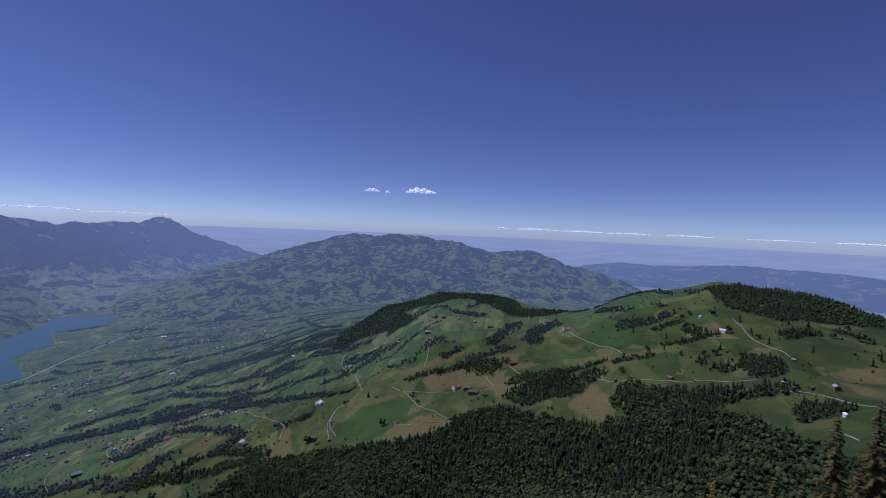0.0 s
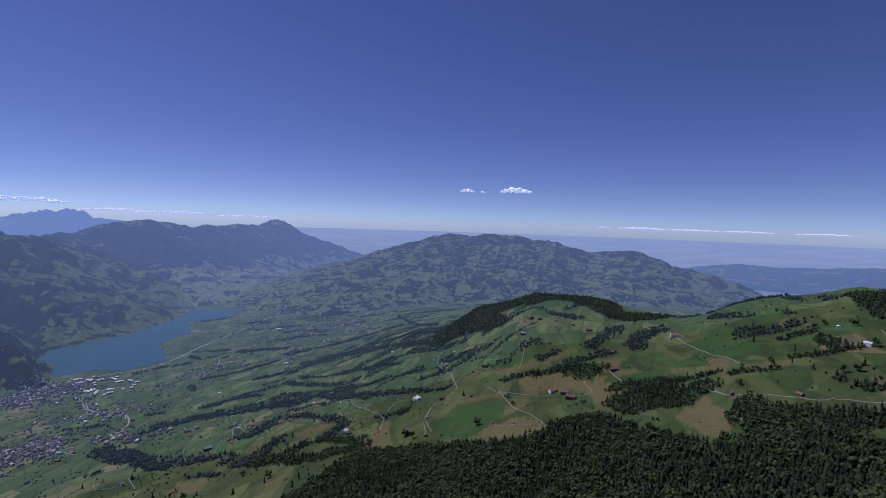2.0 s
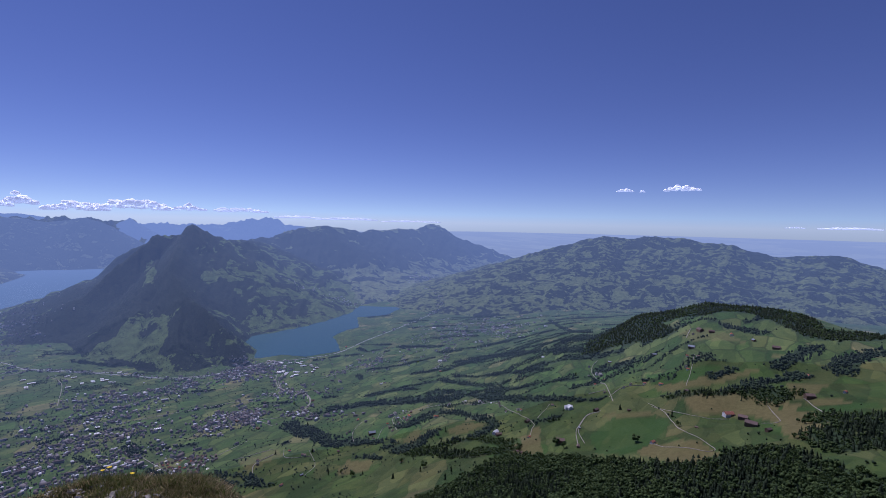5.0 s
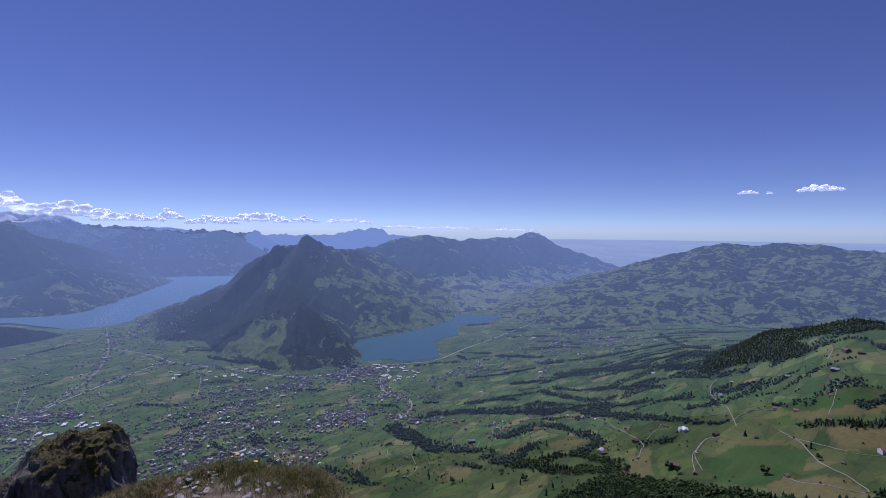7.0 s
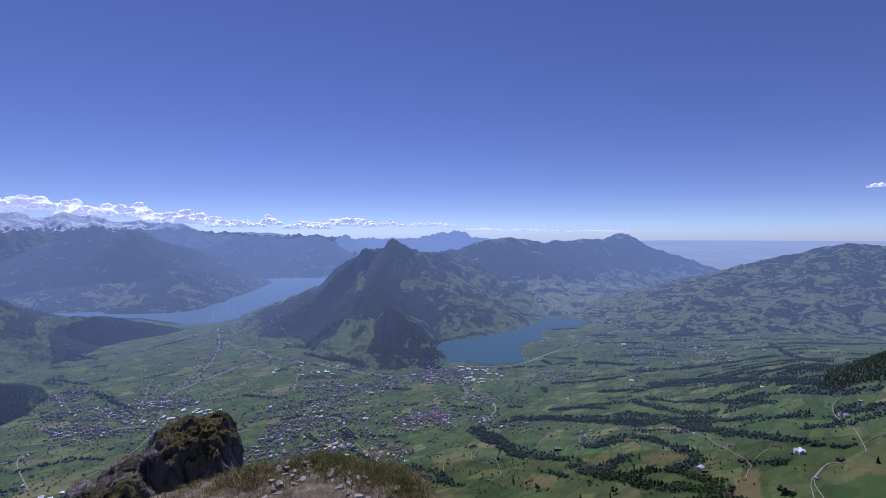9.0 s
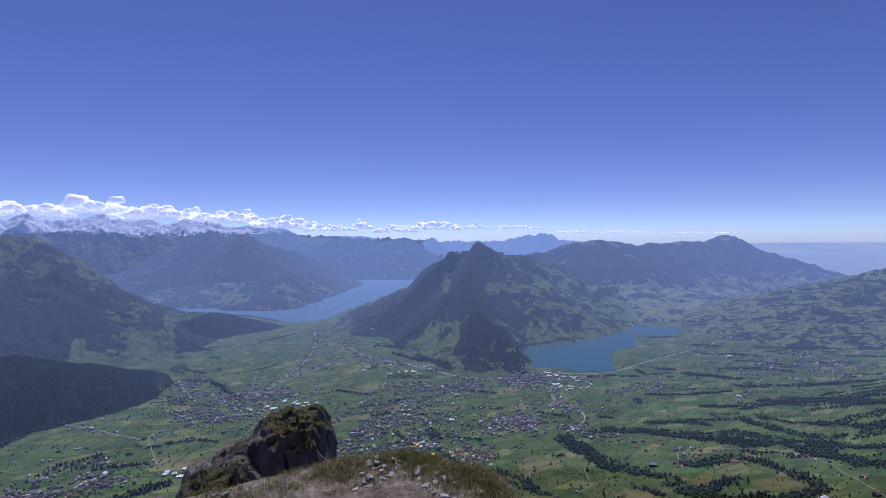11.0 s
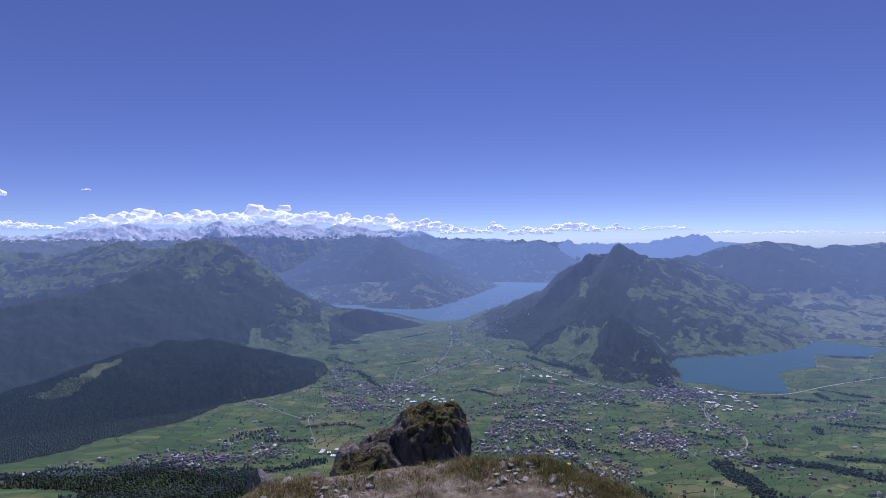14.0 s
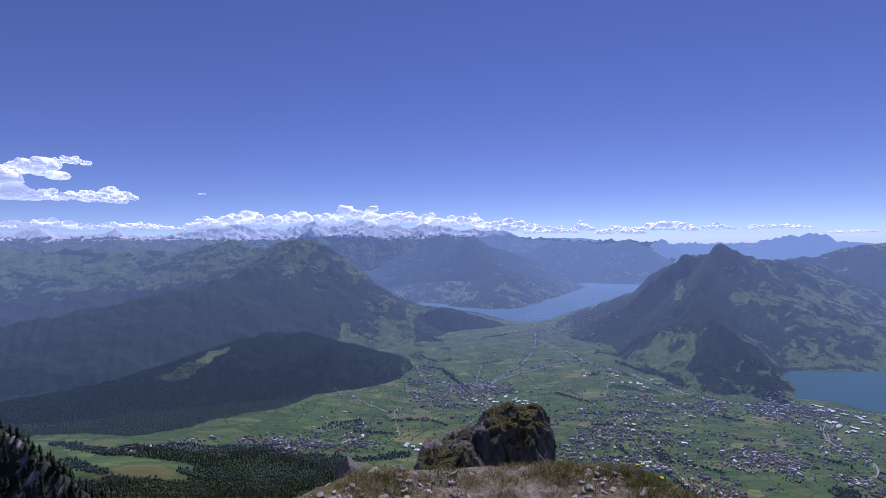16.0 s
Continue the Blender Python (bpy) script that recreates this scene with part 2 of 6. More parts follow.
def profile_table():
    az = np.array(list(PROFILE), float)
    rows = []
    for a, prof in PROFILE.items():
        r, z = np.array(prof, float).T
        deep = 27 < a < 200
        # far ground is raised outward to fit the horizon in the camera's view
        z_far = np.interp(R_TABLE, [r[-1], 3300, 4000, 4990], [min(z[-1], -350), -355, -360, -95] if deep else [z[-1], -300, -225, -78])
        row = np.where(R_TABLE <= r[-1], np.interp(np.log(R_TABLE), np.log(r), z), z_far)
        k = np.array([1, 3, 5, 3, 1]) / 13.0  # round the corners a little
        row = np.convolve(np.pad(row, 2, mode="edge"), k, "valid")
        rows.append(row)
    return az, np.array(rows)


P_AZ, P_Z = profile_table()


def ground_z(x, y, rough=True):
    """Height of the open ground (without the great mountains) at x, y."""
    x, y = np.asarray(x, float), np.asarray(y, float)
    r = np.maximum(np.hypot(x, y), 8.01)
    az = np.degrees(np.arctan2(-x, y))
    az = np.where(az < -60, az + 360, az)
    j = np.clip(np.searchsorted(P_AZ, az, side="right") - 1, 0, len(P_AZ) - 2)
    u = np.clip((az - P_AZ[j]) / (P_AZ[j + 1] - P_AZ[j]), 0, 1)
    u = u * u * (3 - 2 * u) * 0.5 + u * 0.5
    v = np.clip((np.log(r) - np.log(8)) / (np.log(4990) - np.log(8)) * 259, 0, 258.999)
    i = v.astype(int)
    w = v - i
    z = (P_Z[j, i] * (1 - w) + P_Z[j, i + 1] * w) * (1 - u) + (P_Z[j + 1, i] * (1 - w) + P_Z[j + 1, i + 1] * w) * u
    if rough:
        hilly = np.clip((330 + z) / 120, 0.03, 1) * np.clip(r / 150 - 0.4, 0, 1) * np.clip((2600 - r) / 900, 0, 1)
        z = z + hilly * (8.0 * fbm(x, y, 130, 4, 3) + 4.5 * fbm(x, y, 46, 3, 11))
        cliff = np.clip((z + 36) / -40, 0, 1) * np.clip((240 - r) / 100, 0, 1)
        z = z + cliff * 6 * fbm(x, y, 22, 4, 23)
    h = z
    # the bed of the small lake is flat and lies just under its water
    return np.where((az > 28) & (az < 56) & (r > 1000) & (r < 2400), np.maximum(h, LAKE_Z - 0.8), h)


def ridge_field(x, y, ridges, base, rough, scale, seed, power=1.25, ribs=0.0):
    """Height of a mountain from crest lines; a ridge is ((azimuth, distance, elevation) nodes, width and, where it differs, the bend of its flanks)."""
    best = np.full(np.shape(x), -1e9)
    for nodes, width, *own in ridges:
        bend = own[0] if own else power
        pts = []
        for az, r, el in nodes:
            px, py = polar(az, r)
            pts.append((px, py, r * math.tan(radians(el))))
        for (ax, ay, az_), (bx, by, bz) in zip(pts, pts[1:]):
            dx, dy = bx - ax, by - ay
            t = np.clip(((x - ax) * dx + (y - ay) * dy) / (dx * dx + dy * dy + 1e-9), 0, 1)
            d = np.hypot(x - ax - t * dx, y - ay - t * dy)
            crest = az_ + (bz - az_) * t
            lift = crest - base
            u = np.clip(1 - d / width, 0, 1) ** bend
            h = base + lift * u
            best = np.maximum(best, np.where(d < width, h, base - 0.15 * (d - width)))
    up = np.clip((best - base) / 260, 0, 1)
    body = np.clip((best - base) / 60, 0, 1)
    if ribs:
        a, r = np.degrees(np.arctan2(-x, y)), np.hypot(x, y)
        a = np.where(a < -90, a + 360, a)
        best = best + ribs * np.clip((best - base) / 90, 0, 1) * np.clip((40 - best) / 70, 0, 1) * fbm(a * 1.0 + 0.004 * r, r / 420, 1.3, 4, seed + 40, True)
    return best + rough * body * (fbm(x, y, scale, 5, seed, True) * 0.7 + 0.3 * fbm(x, y, scale * 0.3, 3, seed + 9) - 0.1) * (0.5 + 0.5 * up)


def sheet(name, az, rr, height, material, keep=None, masks=None, smooth=True):
    """A mesh over a fan of azimuths and distances."""
    A, R = np.meshgrid(az, rr)
    x, y = polar(A, R)
    z = height(x, y)
    n, m = A.shape
    idx = np.arange(n * m).reshape(n, m)
    quads = np.stack([idx[:-1, :-1], idx[:-1, 1:], idx[1:, 1:], idx[1:, :-1]], -1).reshape(-1, 4)[:, ::-1]
    if keep is not None:
        ok = keep(x, y, z).ravel()
        quads = quads[ok[quads].any(1)]
    used = np.unique(quads)
    remap = np.full(n * m, -1)
    remap[used] = np.arange(len(used))
    co = np.stack([x.ravel()[used], y.ravel()[used], z.ravel()[used]], 1)
    me = bpy.data.meshes.new(name)
    quads = remap[quads]
    me.vertices.add(len(co))
    me.vertices.foreach_set("co", co.astype(np.float32).ravel())
    me.loops.add(quads.size)
    me.loops.foreach_set("vertex_index", quads.ravel().astype(np.int32))
    me.polygons.add(len(quads))
    me.polygons.foreach_set("loop_start", np.arange(0, quads.size, 4, dtype=np.int32))
    me.update(calc_edges=True)
    me.polygons.foreach_set("use_smooth", np.full(len(quads), smooth))
    for title, mask in (masks or {}).items():
        at = me.attributes.new(title, "FLOAT", "POINT")
        at.data.foreach_set("value", mask(co[:, 0], co[:, 1]).astype(np.float32))
    me.materials.append(material)
    return new(name, me)


# ---- where things stand ----
ZONES = {"pointed": [], "cliff": [], "hill": [], "long": []}
GROVES, FORESTS, BELTS, LONE, LANES, PLOTS, FARMS, TOWNS, WORKS = [], [], [], [], [], [], [], [], []


def grove(*pts):
    GROVES.append(np.array(pts, float))


def forest(*pts):
    FORESTS.append(np.array(pts, float))


def belt(width, *pts):
    BELTS.append((width, np.array(pts, float)))


def lone(*pts):
    LONE.extend(pts)


def lane(width, *pts):
    LANES.append((width, np.array(pts, float)))


def plot(kind, *pts):
    PLOTS.append((kind, np.array(pts, float)))


def farm(x, y, length, turn, kind):
    FARMS.append((x, y, length, turn, kind))


def town(x, y, a, b, turn, count):
    TOWNS.append((x, y, a, b, turn, count))


def works(x, y, a, b, turn, count):
    WORKS.append((x, y, a, b, turn, count))


def zone(mountain_key, lean, *pts):
    """A stretch of a mountain that leans to woods (above 0) or to meadows."""
    ZONES[mountain_key].append((lean, np.array(pts, float)))


# woods: closed stands, then belts of trees with their half width
grove((-180, 803), (-190, 903), (-144, 938), (-100, 938), (-61, 925), (-23, 899), (20, 898), (71, 873), (112, 870), (136, 832), (128, 709), (104, 729), (82, 771), (63, 815), (20, 840), (-8, 815), (-45, 854), (-66, 862), (-38, 790), (-55, 791), (-93, 800), (-133, 814))
grove((114, 767), (164, 766), (199, 764), (182, 728), (133, 698), (108, 721))
grove((329, 595), (345, 576), (380, 610), (373, 557), (395, 541), (414, 524), (427, 502), (446, 478), (404, 432), (373, 437), (341, 436), (313, 440), (308, 473), (301, 499), (306, 538))
grove((244, 388), (251, 375), (252, 351), (240, 323), (227, 310), (217, 318), (227, 357))
grove((196, 262), (213, 276), (222, 267), (223, 252), (203, 240), (188, 243))
grove((-625, -420), (-654, -367), (-656, -310), (-679, -206), (-649, -107), (-595, -99), (-534, -138), (-492, -150), (-357, -252), (-477, -321), (-537, -255), (-600, -271), (-606, -320), (-611, -377))
# the near forest under the summit
forest((-214, 338), (-191, 434), (-175, 457), (-109, 436), (-65, 420), (-34, 409), (-5, 395), (14, 413), (29, 421), (62, 406), (81, 361), (94, 343), (107, 309), (118, 320), (135, 324), (158, 308), (173, 291), (182, 268), (167, 229), (166, 204), (155, 162), (103, 105), (52, 97), (-8, 110))
belt(8, (69, 622), (87, 651), (103, 685))
belt(8, (51, 578), (65, 582), (80, 597))
belt(11, (40, 562), (61, 544))
belt(5, (3, 555), (37, 564))
belt(4, (-37, 566), (3, 549))
belt(3, (-65, 638), (-34, 622))
belt(4, (6, 599), (25, 620))
belt(8, (-138, 746), (-101, 732))
belt(10, (122, 612), (142, 656), (154, 660))
belt(12, (82, 439), (93, 419), (114, 422), (133, 429))
belt(9, (86, 478), (113, 449))
belt(4, (119, 475), (157, 458))
belt(6, (198, 764), (232, 759))
belt(6, (241, 719), (260, 689), (289, 664))
belt(6, (218, 655), (236, 604))
belt(8, (217, 553), (244, 541), (256, 539))
belt(5, (234, 503), (246, 504))
belt(4, (296, 661), (295, 611))
belt(3, (262, 592), (271, 579))
belt(3, (311, 606), (308, 569))
belt(4, (215, 450), (225, 428), (249, 435))
belt(3, (165, 442), (190, 428))
belt(10, (152, 369), (148, 333))
belt(6, (163, 343), (169, 343))
belt(10, (167, 310), (187, 313))
belt(6, (200, 301), (210, 296))
belt(4, (220, 367), (220, 357))
belt(3, (211, 382), (212, 376))
belt(4, (-37, 801), (10, 796))
belt(3, (47, 791), (77, 814))
belt(5, (19, 778), (62, 735))
belt(4, (245, 474), (244, 451))
belt(3, (288, 391), (317, 404))
belt(5, (298, 408), (308, 404))
belt(3, (342, 406), (353, 396))
belt(9, (-564, 532), (-522, 519), (-472, 500), (-426, 492))
belt(2, (-517, 464), (-507, 474))
belt(7, (-549, 612), (-504, 651), (-425, 666), (-362, 669))
belt(4, (-561, 581), (-543, 606))
belt(5, (-534, 689), (-476, 746), (-431, 794))
belt(3, (-506, 718), (-453, 730))
belt(10, (-407, 710), (-344, 714), (-289, 704))
belt(8, (-422, 778), (-345, 761), (-300, 756))
belt(5, (-416, 812), (-349, 821), (-224, 768))
belt(6, (-312, 735), (-224, 709))
belt(7, (-316, 699), (-183, 631))
belt(4, (-172, 623), (-107, 600))
belt(4, (-157, 655), (-135, 702))
belt(3, (-213, 702), (-170, 704))
belt(4, (-434, 490), (-391, 505), (-358, 510))
belt(8, (-345, 491), (-306, 482), (-305, 507), (-303, 530))
belt(4, (-371, 555), (-356, 574))
belt(6, (-363, 585), (-354, 618), (-303, 611), (-248, 577), (-224, 548))
belt(7, (-291, 470), (-232, 457), (-198, 470), (-177, 468))
belt(7, (-263, 487), (-241, 503), (-232, 532))
belt(5, (-226, 503), (-185, 488))
belt(3, (-384, 464), (-337, 458))
belt(5, (-170, 543), (-149, 540))
belt(8, (-707, 1052), (-594, 1062))
belt(4, (-816, 1004), (-768, 990), (-733, 1039))
belt(6, (-462, 850), (-441, 970), (-324, 977), (-187, 903))
belt(8, (-471, 917), (-385, 966), (-180, 823))
belt(7, (-266, 804), (-164, 798), (-117, 790))
belt(4, (-646, 796), (-619, 781))
belt(3, (-607, 656), (-587, 662))
belt(4, (-421, 1427), (-204, 978))
belt(5, (-447, 1118), (-369, 1155), (-306, 1251))
belt(4, (-655, 845), (-596, 888), (-547, 952))
belt(3, (-479, 361), (-421, 370))
belt(4, (-474, 378), (-449, 372))
belt(5, (-511, 1055), (-447, 1118))
belt(6, (-524, 822), (-465, 856))
belt(6, (-242, 904), (-206, 940))
belt(5, (-711, 366), (-674, 357))
belt(3, (-655, 342), (-567, 335))
belt(5, (-522, 367), (-488, 376))
belt(4, (-1280, -130), (-1250, -91), (-1157, -39))
belt(9, (-2024, 40), (-1900, 118))
belt(3, (-1374, 11), (-1308, 51))
belt(3, (-1640, 229), (-1702, 337))
belt(4, (-1314, 584), (-1261, 633))
belt(3, (-874, 544), (-837, 589))
belt(3, (-881, 306), (-880, 353), (-893, 421))
belt(3, (-840, -38), (-855, 14), (-830, 49))
belt(4, (-778, -96), (-776, -36))
belt(3, (-689, 580), (-644, 603))
belt(12, (-657, -369), (-667, -300), (-682, -214), (-656, -116))
belt(14, (-576, -260), (-580, -196), (-603, -142))
belt(8, (-628, -387), (-667, -477))
belt(6, (-578, -407), (-527, -331))
belt(16, (-477, -321), (-502, -255), (-535, -163))
belt(10, (-589, -139), (-637, -106))
belt(6, (-663, -79), (-694, -17))
belt(1, (-796, -168), (-827, -97))
belt(1, (-785, -163), (-815, -94))
belt(1, (-775, -160), (-801, -94))
belt(1, (-807, -170), (-836, -100))
grove((-1051, -873), (-1079, -721), (-1023, -515), (-1024, -343), (-1130, -236), (-1212, -205), (-1075, -191), (-964, -221), (-899, -250), (-854, -305), (-820, -345), (-766, -366), (-727, -393), (-712, -415), (-726, -487), (-712, -547), (-648, -540))
grove((-420, -242), (-509, -259), (-563, -223), (-578, -182), (-589, -139), (-554, -137), (-525, -148), (-492, -150), (-384, -221))
belt(6, (-1027, 646), (-1102, 627), (-1172, 566), (-1275, 545))
belt(5, (-1392, 538), (-1342, 574), (-1445, 678))
belt(5, (-2088, -114), (-1960, -23))
belt(4, (-1059, 104), (-1220, 65), (-1260, 11))
belt(3, (-1482, -206), (-1382, -107), (-1208, -16))
belt(3, (-1008, 296), (-953, 342))
belt(3, (-736, 313), (-664, 310))
belt(3, (-1695, 16), (-1580, 85))
belt(3, (-667, 379), (-633, 417))
belt(2, (-775, 487), (-746, 538))
belt(3, (-816, 98), (-829, 159))
belt(2, (-1263, 125), (-1298, 221))
belt(3, (-823, 306), (-826, 352), (-782, 399))
belt(4, (-830, 860), (-813, 917), (-776, 956))
belt(9, (-553, 517), (-509, 506), (-437, 493), (-412, 509))
belt(8, (-548, 619), (-508, 656), (-433, 679), (-352, 688))
belt(6, (-829, 1044), (-756, 1071))
belt(5, (-1054, 1356), (-1016, 1436))
belt(3, (-515, 353), (-455, 363))
# single trees on the meadows
lone((-493, 438), (-447, 458), (-371, 406), (-359, 414), (-340, 411), (-331, 418), (-282, 407), (-254, 416), (-296, 443), (-256, 426), (-380, 415), (-189, 391), (-213, 395), (-117, 459), (-127, 466))
lone((-631, 602), (-530, 533), (-287, 531), (-221, 648), (-52, 456), (-169, 721), (-79, 547), (-26, 515), (-19, 484), (-564, 906), (-216, 413), (-185, 427))
lone((210, 383), (216, 388), (225, 388), (234, 396), (206, 404), (206, 435), (194, 442), (274, 410), (314, 430), (292, 389), (280, 356), (348, 407), (334, 379), (381, 431), (341, 374), (298, 326))
lone((269, 515), (272, 478), (287, 457), (290, 406), (268, 387), (308, 386), (322, 390), (210, 517), (166, 444), (224, 470), (263, 433), (260, 515), (277, 424), (324, 420), (308, 331), (158, 409))
# lanes and roads with their width
lane(1.6, (223, 235), (229, 275), (214, 291))
lane(1.5, (215, 319), (203, 331), (187, 352), (171, 382), (150, 393), (144, 416), (135, 442), (95, 481), (79, 530))
lane(1.2, (-53, 563), (-33, 528), (-15, 468), (10, 425), (-16, 429), (-38, 451))
lane(1.2, (-48, 551), (-8, 511), (22, 505))
lane(1.2, (52, 525), (54, 513), (57, 483), (44, 487))
lane(1.4, (-102, 457), (-115, 502), (-114, 540), (-101, 555))
lane(1.4, (-91, 574), (-101, 613), (-115, 658), (-151, 746), (-150, 781))
lane(1.2, (-111, 639), (-130, 627))
lane(1.2, (-25, 747), (-20, 775))
lane(1.2, (-12, 672), (-14, 624), (-17, 579))
lane(1.3, (166, 630), (168, 585), (176, 517), (177, 460))
lane(1.2, (285, 465), (279, 439), (276, 432), (265, 389), (259, 350))
lane(1.3, (211, 295), (218, 283))
lane(1.3, (221, 302), (220, 286))
lane(1.2, (185, 221), (178, 198))
lane(1.0, (154, 431), (147, 427), (145, 418))
lane(1.2, (-387, 520), (-404, 561), (-381, 573), (-417, 610))
lane(1.2, (-406, 496), (-440, 531), (-456, 570), (-452, 584))
lane(1.2, (-374, 547), (-414, 595), (-407, 616), (-370, 646), (-354, 653), (-271, 663))
lane(1.2, (-309, 683), (-252, 637), (-179, 548), (-169, 518), (-164, 495))
lane(1.2, (-174, 554), (-174, 604))
lane(1.4, (-99, 468), (-114, 506), (-113, 545), (-102, 552))
lane(3.2, (-917, 692), (-917, 762), (-877, 836), (-834, 940), (-855, 1102), (-861, 1278), (-893, 1548), (-958, 1704), (-1132, 1858))
lane(2, (-834, 749), (-774, 688), (-716, 655), (-662, 657), (-616, 625), (-593, 589), (-599, 549))
lane(1.4, (-722, 588), (-722, 636))
lane(1.2, (-454, 460), (-410, 425), (-400, 397))
lane(1.2, (-494, 453), (-469, 434), (-439, 446))
lane(1.2, (-472, 384), (-494, 405), (-495, 436))
lane(1.2, (-535, 403), (-511, 449))
lane(1.5, (-710, 751), (-698, 787), (-672, 887), (-700, 945))
lane(1.4, (-704, 645), (-713, 580), (-726, 548))
lane(1.2, (-100, 599), (-90, 621), (-62, 619))
lane(2.2, (-1819, 449), (-1562, 391), (-1334, 312), (-1199, 236), (-1099, 164))
lane(3.2, (-1557, 403), (-1397, 450), (-1274, 460), (-1120, 529), (-964, 600), (-930, 655), (-940, 759))
lane(2.4, (-1268, 458), (-1247, 338), (-1188, 234), (-1076, 136), (-1102, 19))
lane(2, (-1016, -162), (-981, -138), (-882, -57))
lane(1.6, (-863, -39), (-914, 5), (-927, 55))
lane(1.4, (-1064, 122), (-1146, 158), (-1219, 183))
lane(1.8, (-804, 707), (-723, 656), (-653, 649), (-629, 633))
lane(1.4, (-857, 367), (-892, 486), (-888, 625))
lane(1.4, (-705, 363), (-568, 344))
lane(1.5, (-1102, 19), (-1260, 10), (-1308, 51))
lane(1.4, (-723, 508), (-667, 526), (-584, 513))
lane(1.6, (-1013, 151), (-911, 125), (-832, 85), (-774, 28))
lane(3.0, (-892, 716), (-949, 626), (-1007, 573), (-1086, 555), (-1185, 506), (-1260, 470), (-1292, 431), (-1233, 332), (-1148, 223), (-1090, 158))
lane(2.0, (-1926, 477), (-1576, 395), (-1377, 327), (-1225, 253), (-1086, 171))
lane(1.8, (-1512, 379), (-1429, 421), (-1304, 435))
lane(1.8, (-1219, -198), (-1139, -183), (-1053, -185), (-1006, -162), (-940, -114), (-885, -52))
lane(1.6, (-762, -29), (-899, -43), (-926, 6), (-949, 71))
lane(1.5, (-980, 391), (-1111, 451), (-1195, 462))
lane(1.4, (-1621, 258), (-1602, 160), (-1695, 16))
lane(1.4, (-1096, 134), (-1251, 168), (-1303, 206))
lane(1.5, (-684, 319), (-601, 306), (-557, 324), (-568, 409), (-572, 458))
lane(1.4, (-813, 403), (-773, 497), (-730, 585))
lane(2.0, (-808, 740), (-771, 693), (-718, 657), (-664, 659), (-607, 615), (-601, 550), (-644, 514), (-682, 468))
lane(1.6, (-712, 769), (-708, 834), (-688, 908), (-709, 980))
lane(1.6, (-563, 1095), (-504, 902), (-495, 840))
lane(1.4, (-716, 979), (-673, 909), (-671, 865))
# woods and meadows on the mountains
zone("pointed", 1, (-1718, 1084), (-1429, 977), (-1274, 941), (-1114, 894), (-864, 693), (-899, 648), (-996, 627), (-1096, 640), (-1185, 711), (-1332, 760), (-1539, 856), (-1665, 976))
zone("pointed", 1, (-1704, 999), (-1619, 854), (-1485, 718), (-1523, 652), (-1564, 602), (-1711, 805), (-4077, 2271))
zone("pointed", 1, (-1305, 567), (-1177, 585), (-1072, 610), (-1034, 604), (-1118, 540), (-1212, 518))
zone("pointed", -1, (-1473, 630), (-1415, 705), (-1160, 661), (-1064, 629), (-1169, 598), (-1305, 567))
zone("pointed", -1, (-1676, 921), (-1620, 937), (-1449, 831), (-1569, 868))
zone("pointed", -1, (-1541, 1059), (-1512, 1155), (-1471, 1199), (-1460, 1115), (-1506, 1054))
zone("pointed", 1, (-1488, 1079), (-1354, 1086), (-1162, 924), (-923, 746), (-1053, 764), (-1377, 929))
zone("cliff", 1, (-1748, -1160), (-1782, -888), (-1736, -710), (-1647, -487), (-1599, -329), (-1528, -210), (-1385, -287), (-1248, -486), (-1076, -600), (-1022, -848), (-1182, -977))
zone("cliff", -1, (-1982, -1632), (-2008, -1329), (-1944, -967), (-1816, -742), (-1844, -918), (-1807, -1140), (-1751, -1257), (-1703, -1406))
zone("hill", -5, (-957, -507), (-1010, -479), (-1057, -447), (-1083, -422), (-1054, -413), (-998, -451), (-973, -456))
zone("cliff", -2.6, *[(-r * math.sin(radians(a)), r * math.cos(radians(a))) for a, r in ((90, 1300), (98, 1130), (100.5, 1300), (98.8, 1560), (96.0, 1790), (90, 1900))])
zone("pointed", 1.6, *[(-r * math.sin(radians(a)), r * math.cos(radians(a))) for a, r in ((60, 2200), (72, 2100), (71, 1600), (68, 1420), (64, 1480), (61.5, 1650))])
# hay-coloured plots
plot(1, (-23, 557), (17, 556), (37, 564), (49, 556), (60, 534), (87, 500), (87, 467), (76, 433), (56, 441), (55, 477), (40, 506), (16, 514), (-8, 519))
plot(1, (-52, 432), (-43, 449), (-27, 449), (-1, 437), (14, 417), (14, 400), (5, 390), (-24, 410))
plot(1, (103, 375), (127, 415), (140, 425), (138, 391), (131, 344), (121, 321), (111, 322), (108, 349))
plot(0.8, (-56, 631), (-11, 597), (17, 611), (54, 617), (38, 600), (3, 578), (-24, 571), (-45, 592))
plot(0.8, (103, 564), (70, 567), (72, 531), (103, 526), (114, 490), (103, 493), (77, 520))
plot(0.9, (156, 444), (173, 449), (201, 454), (224, 447), (212, 433), (179, 426), (156, 432))
plot(0.9, (258, 319), (280, 325), (303, 322), (277, 293), (267, 301), (258, 307))
plot(0.7, (-98, 540), (-47, 536), (-32, 506), (-59, 487))
plot(0.6, (-35, 773), (19, 754), (43, 702), (-15, 721))
plot(0.8, (65, 662), (96, 664), (85, 640))
plot(0.5, (187, 249), (205, 236), (189, 226), (176, 230))
plot(0.9, (166, 512), (182, 490), (162, 449), (159, 479))
plot(-0.8, (170, 568), (199, 597), (225, 557), (205, 490), (179, 482))
plot(-0.7, (-99, 483), (-83, 525), (-33, 519), (-25, 491), (-38, 453), (-51, 428), (-79, 439))
plot(-0.8, (-68, 665), (-12, 633), (17, 626), (-11, 592), (-55, 620))
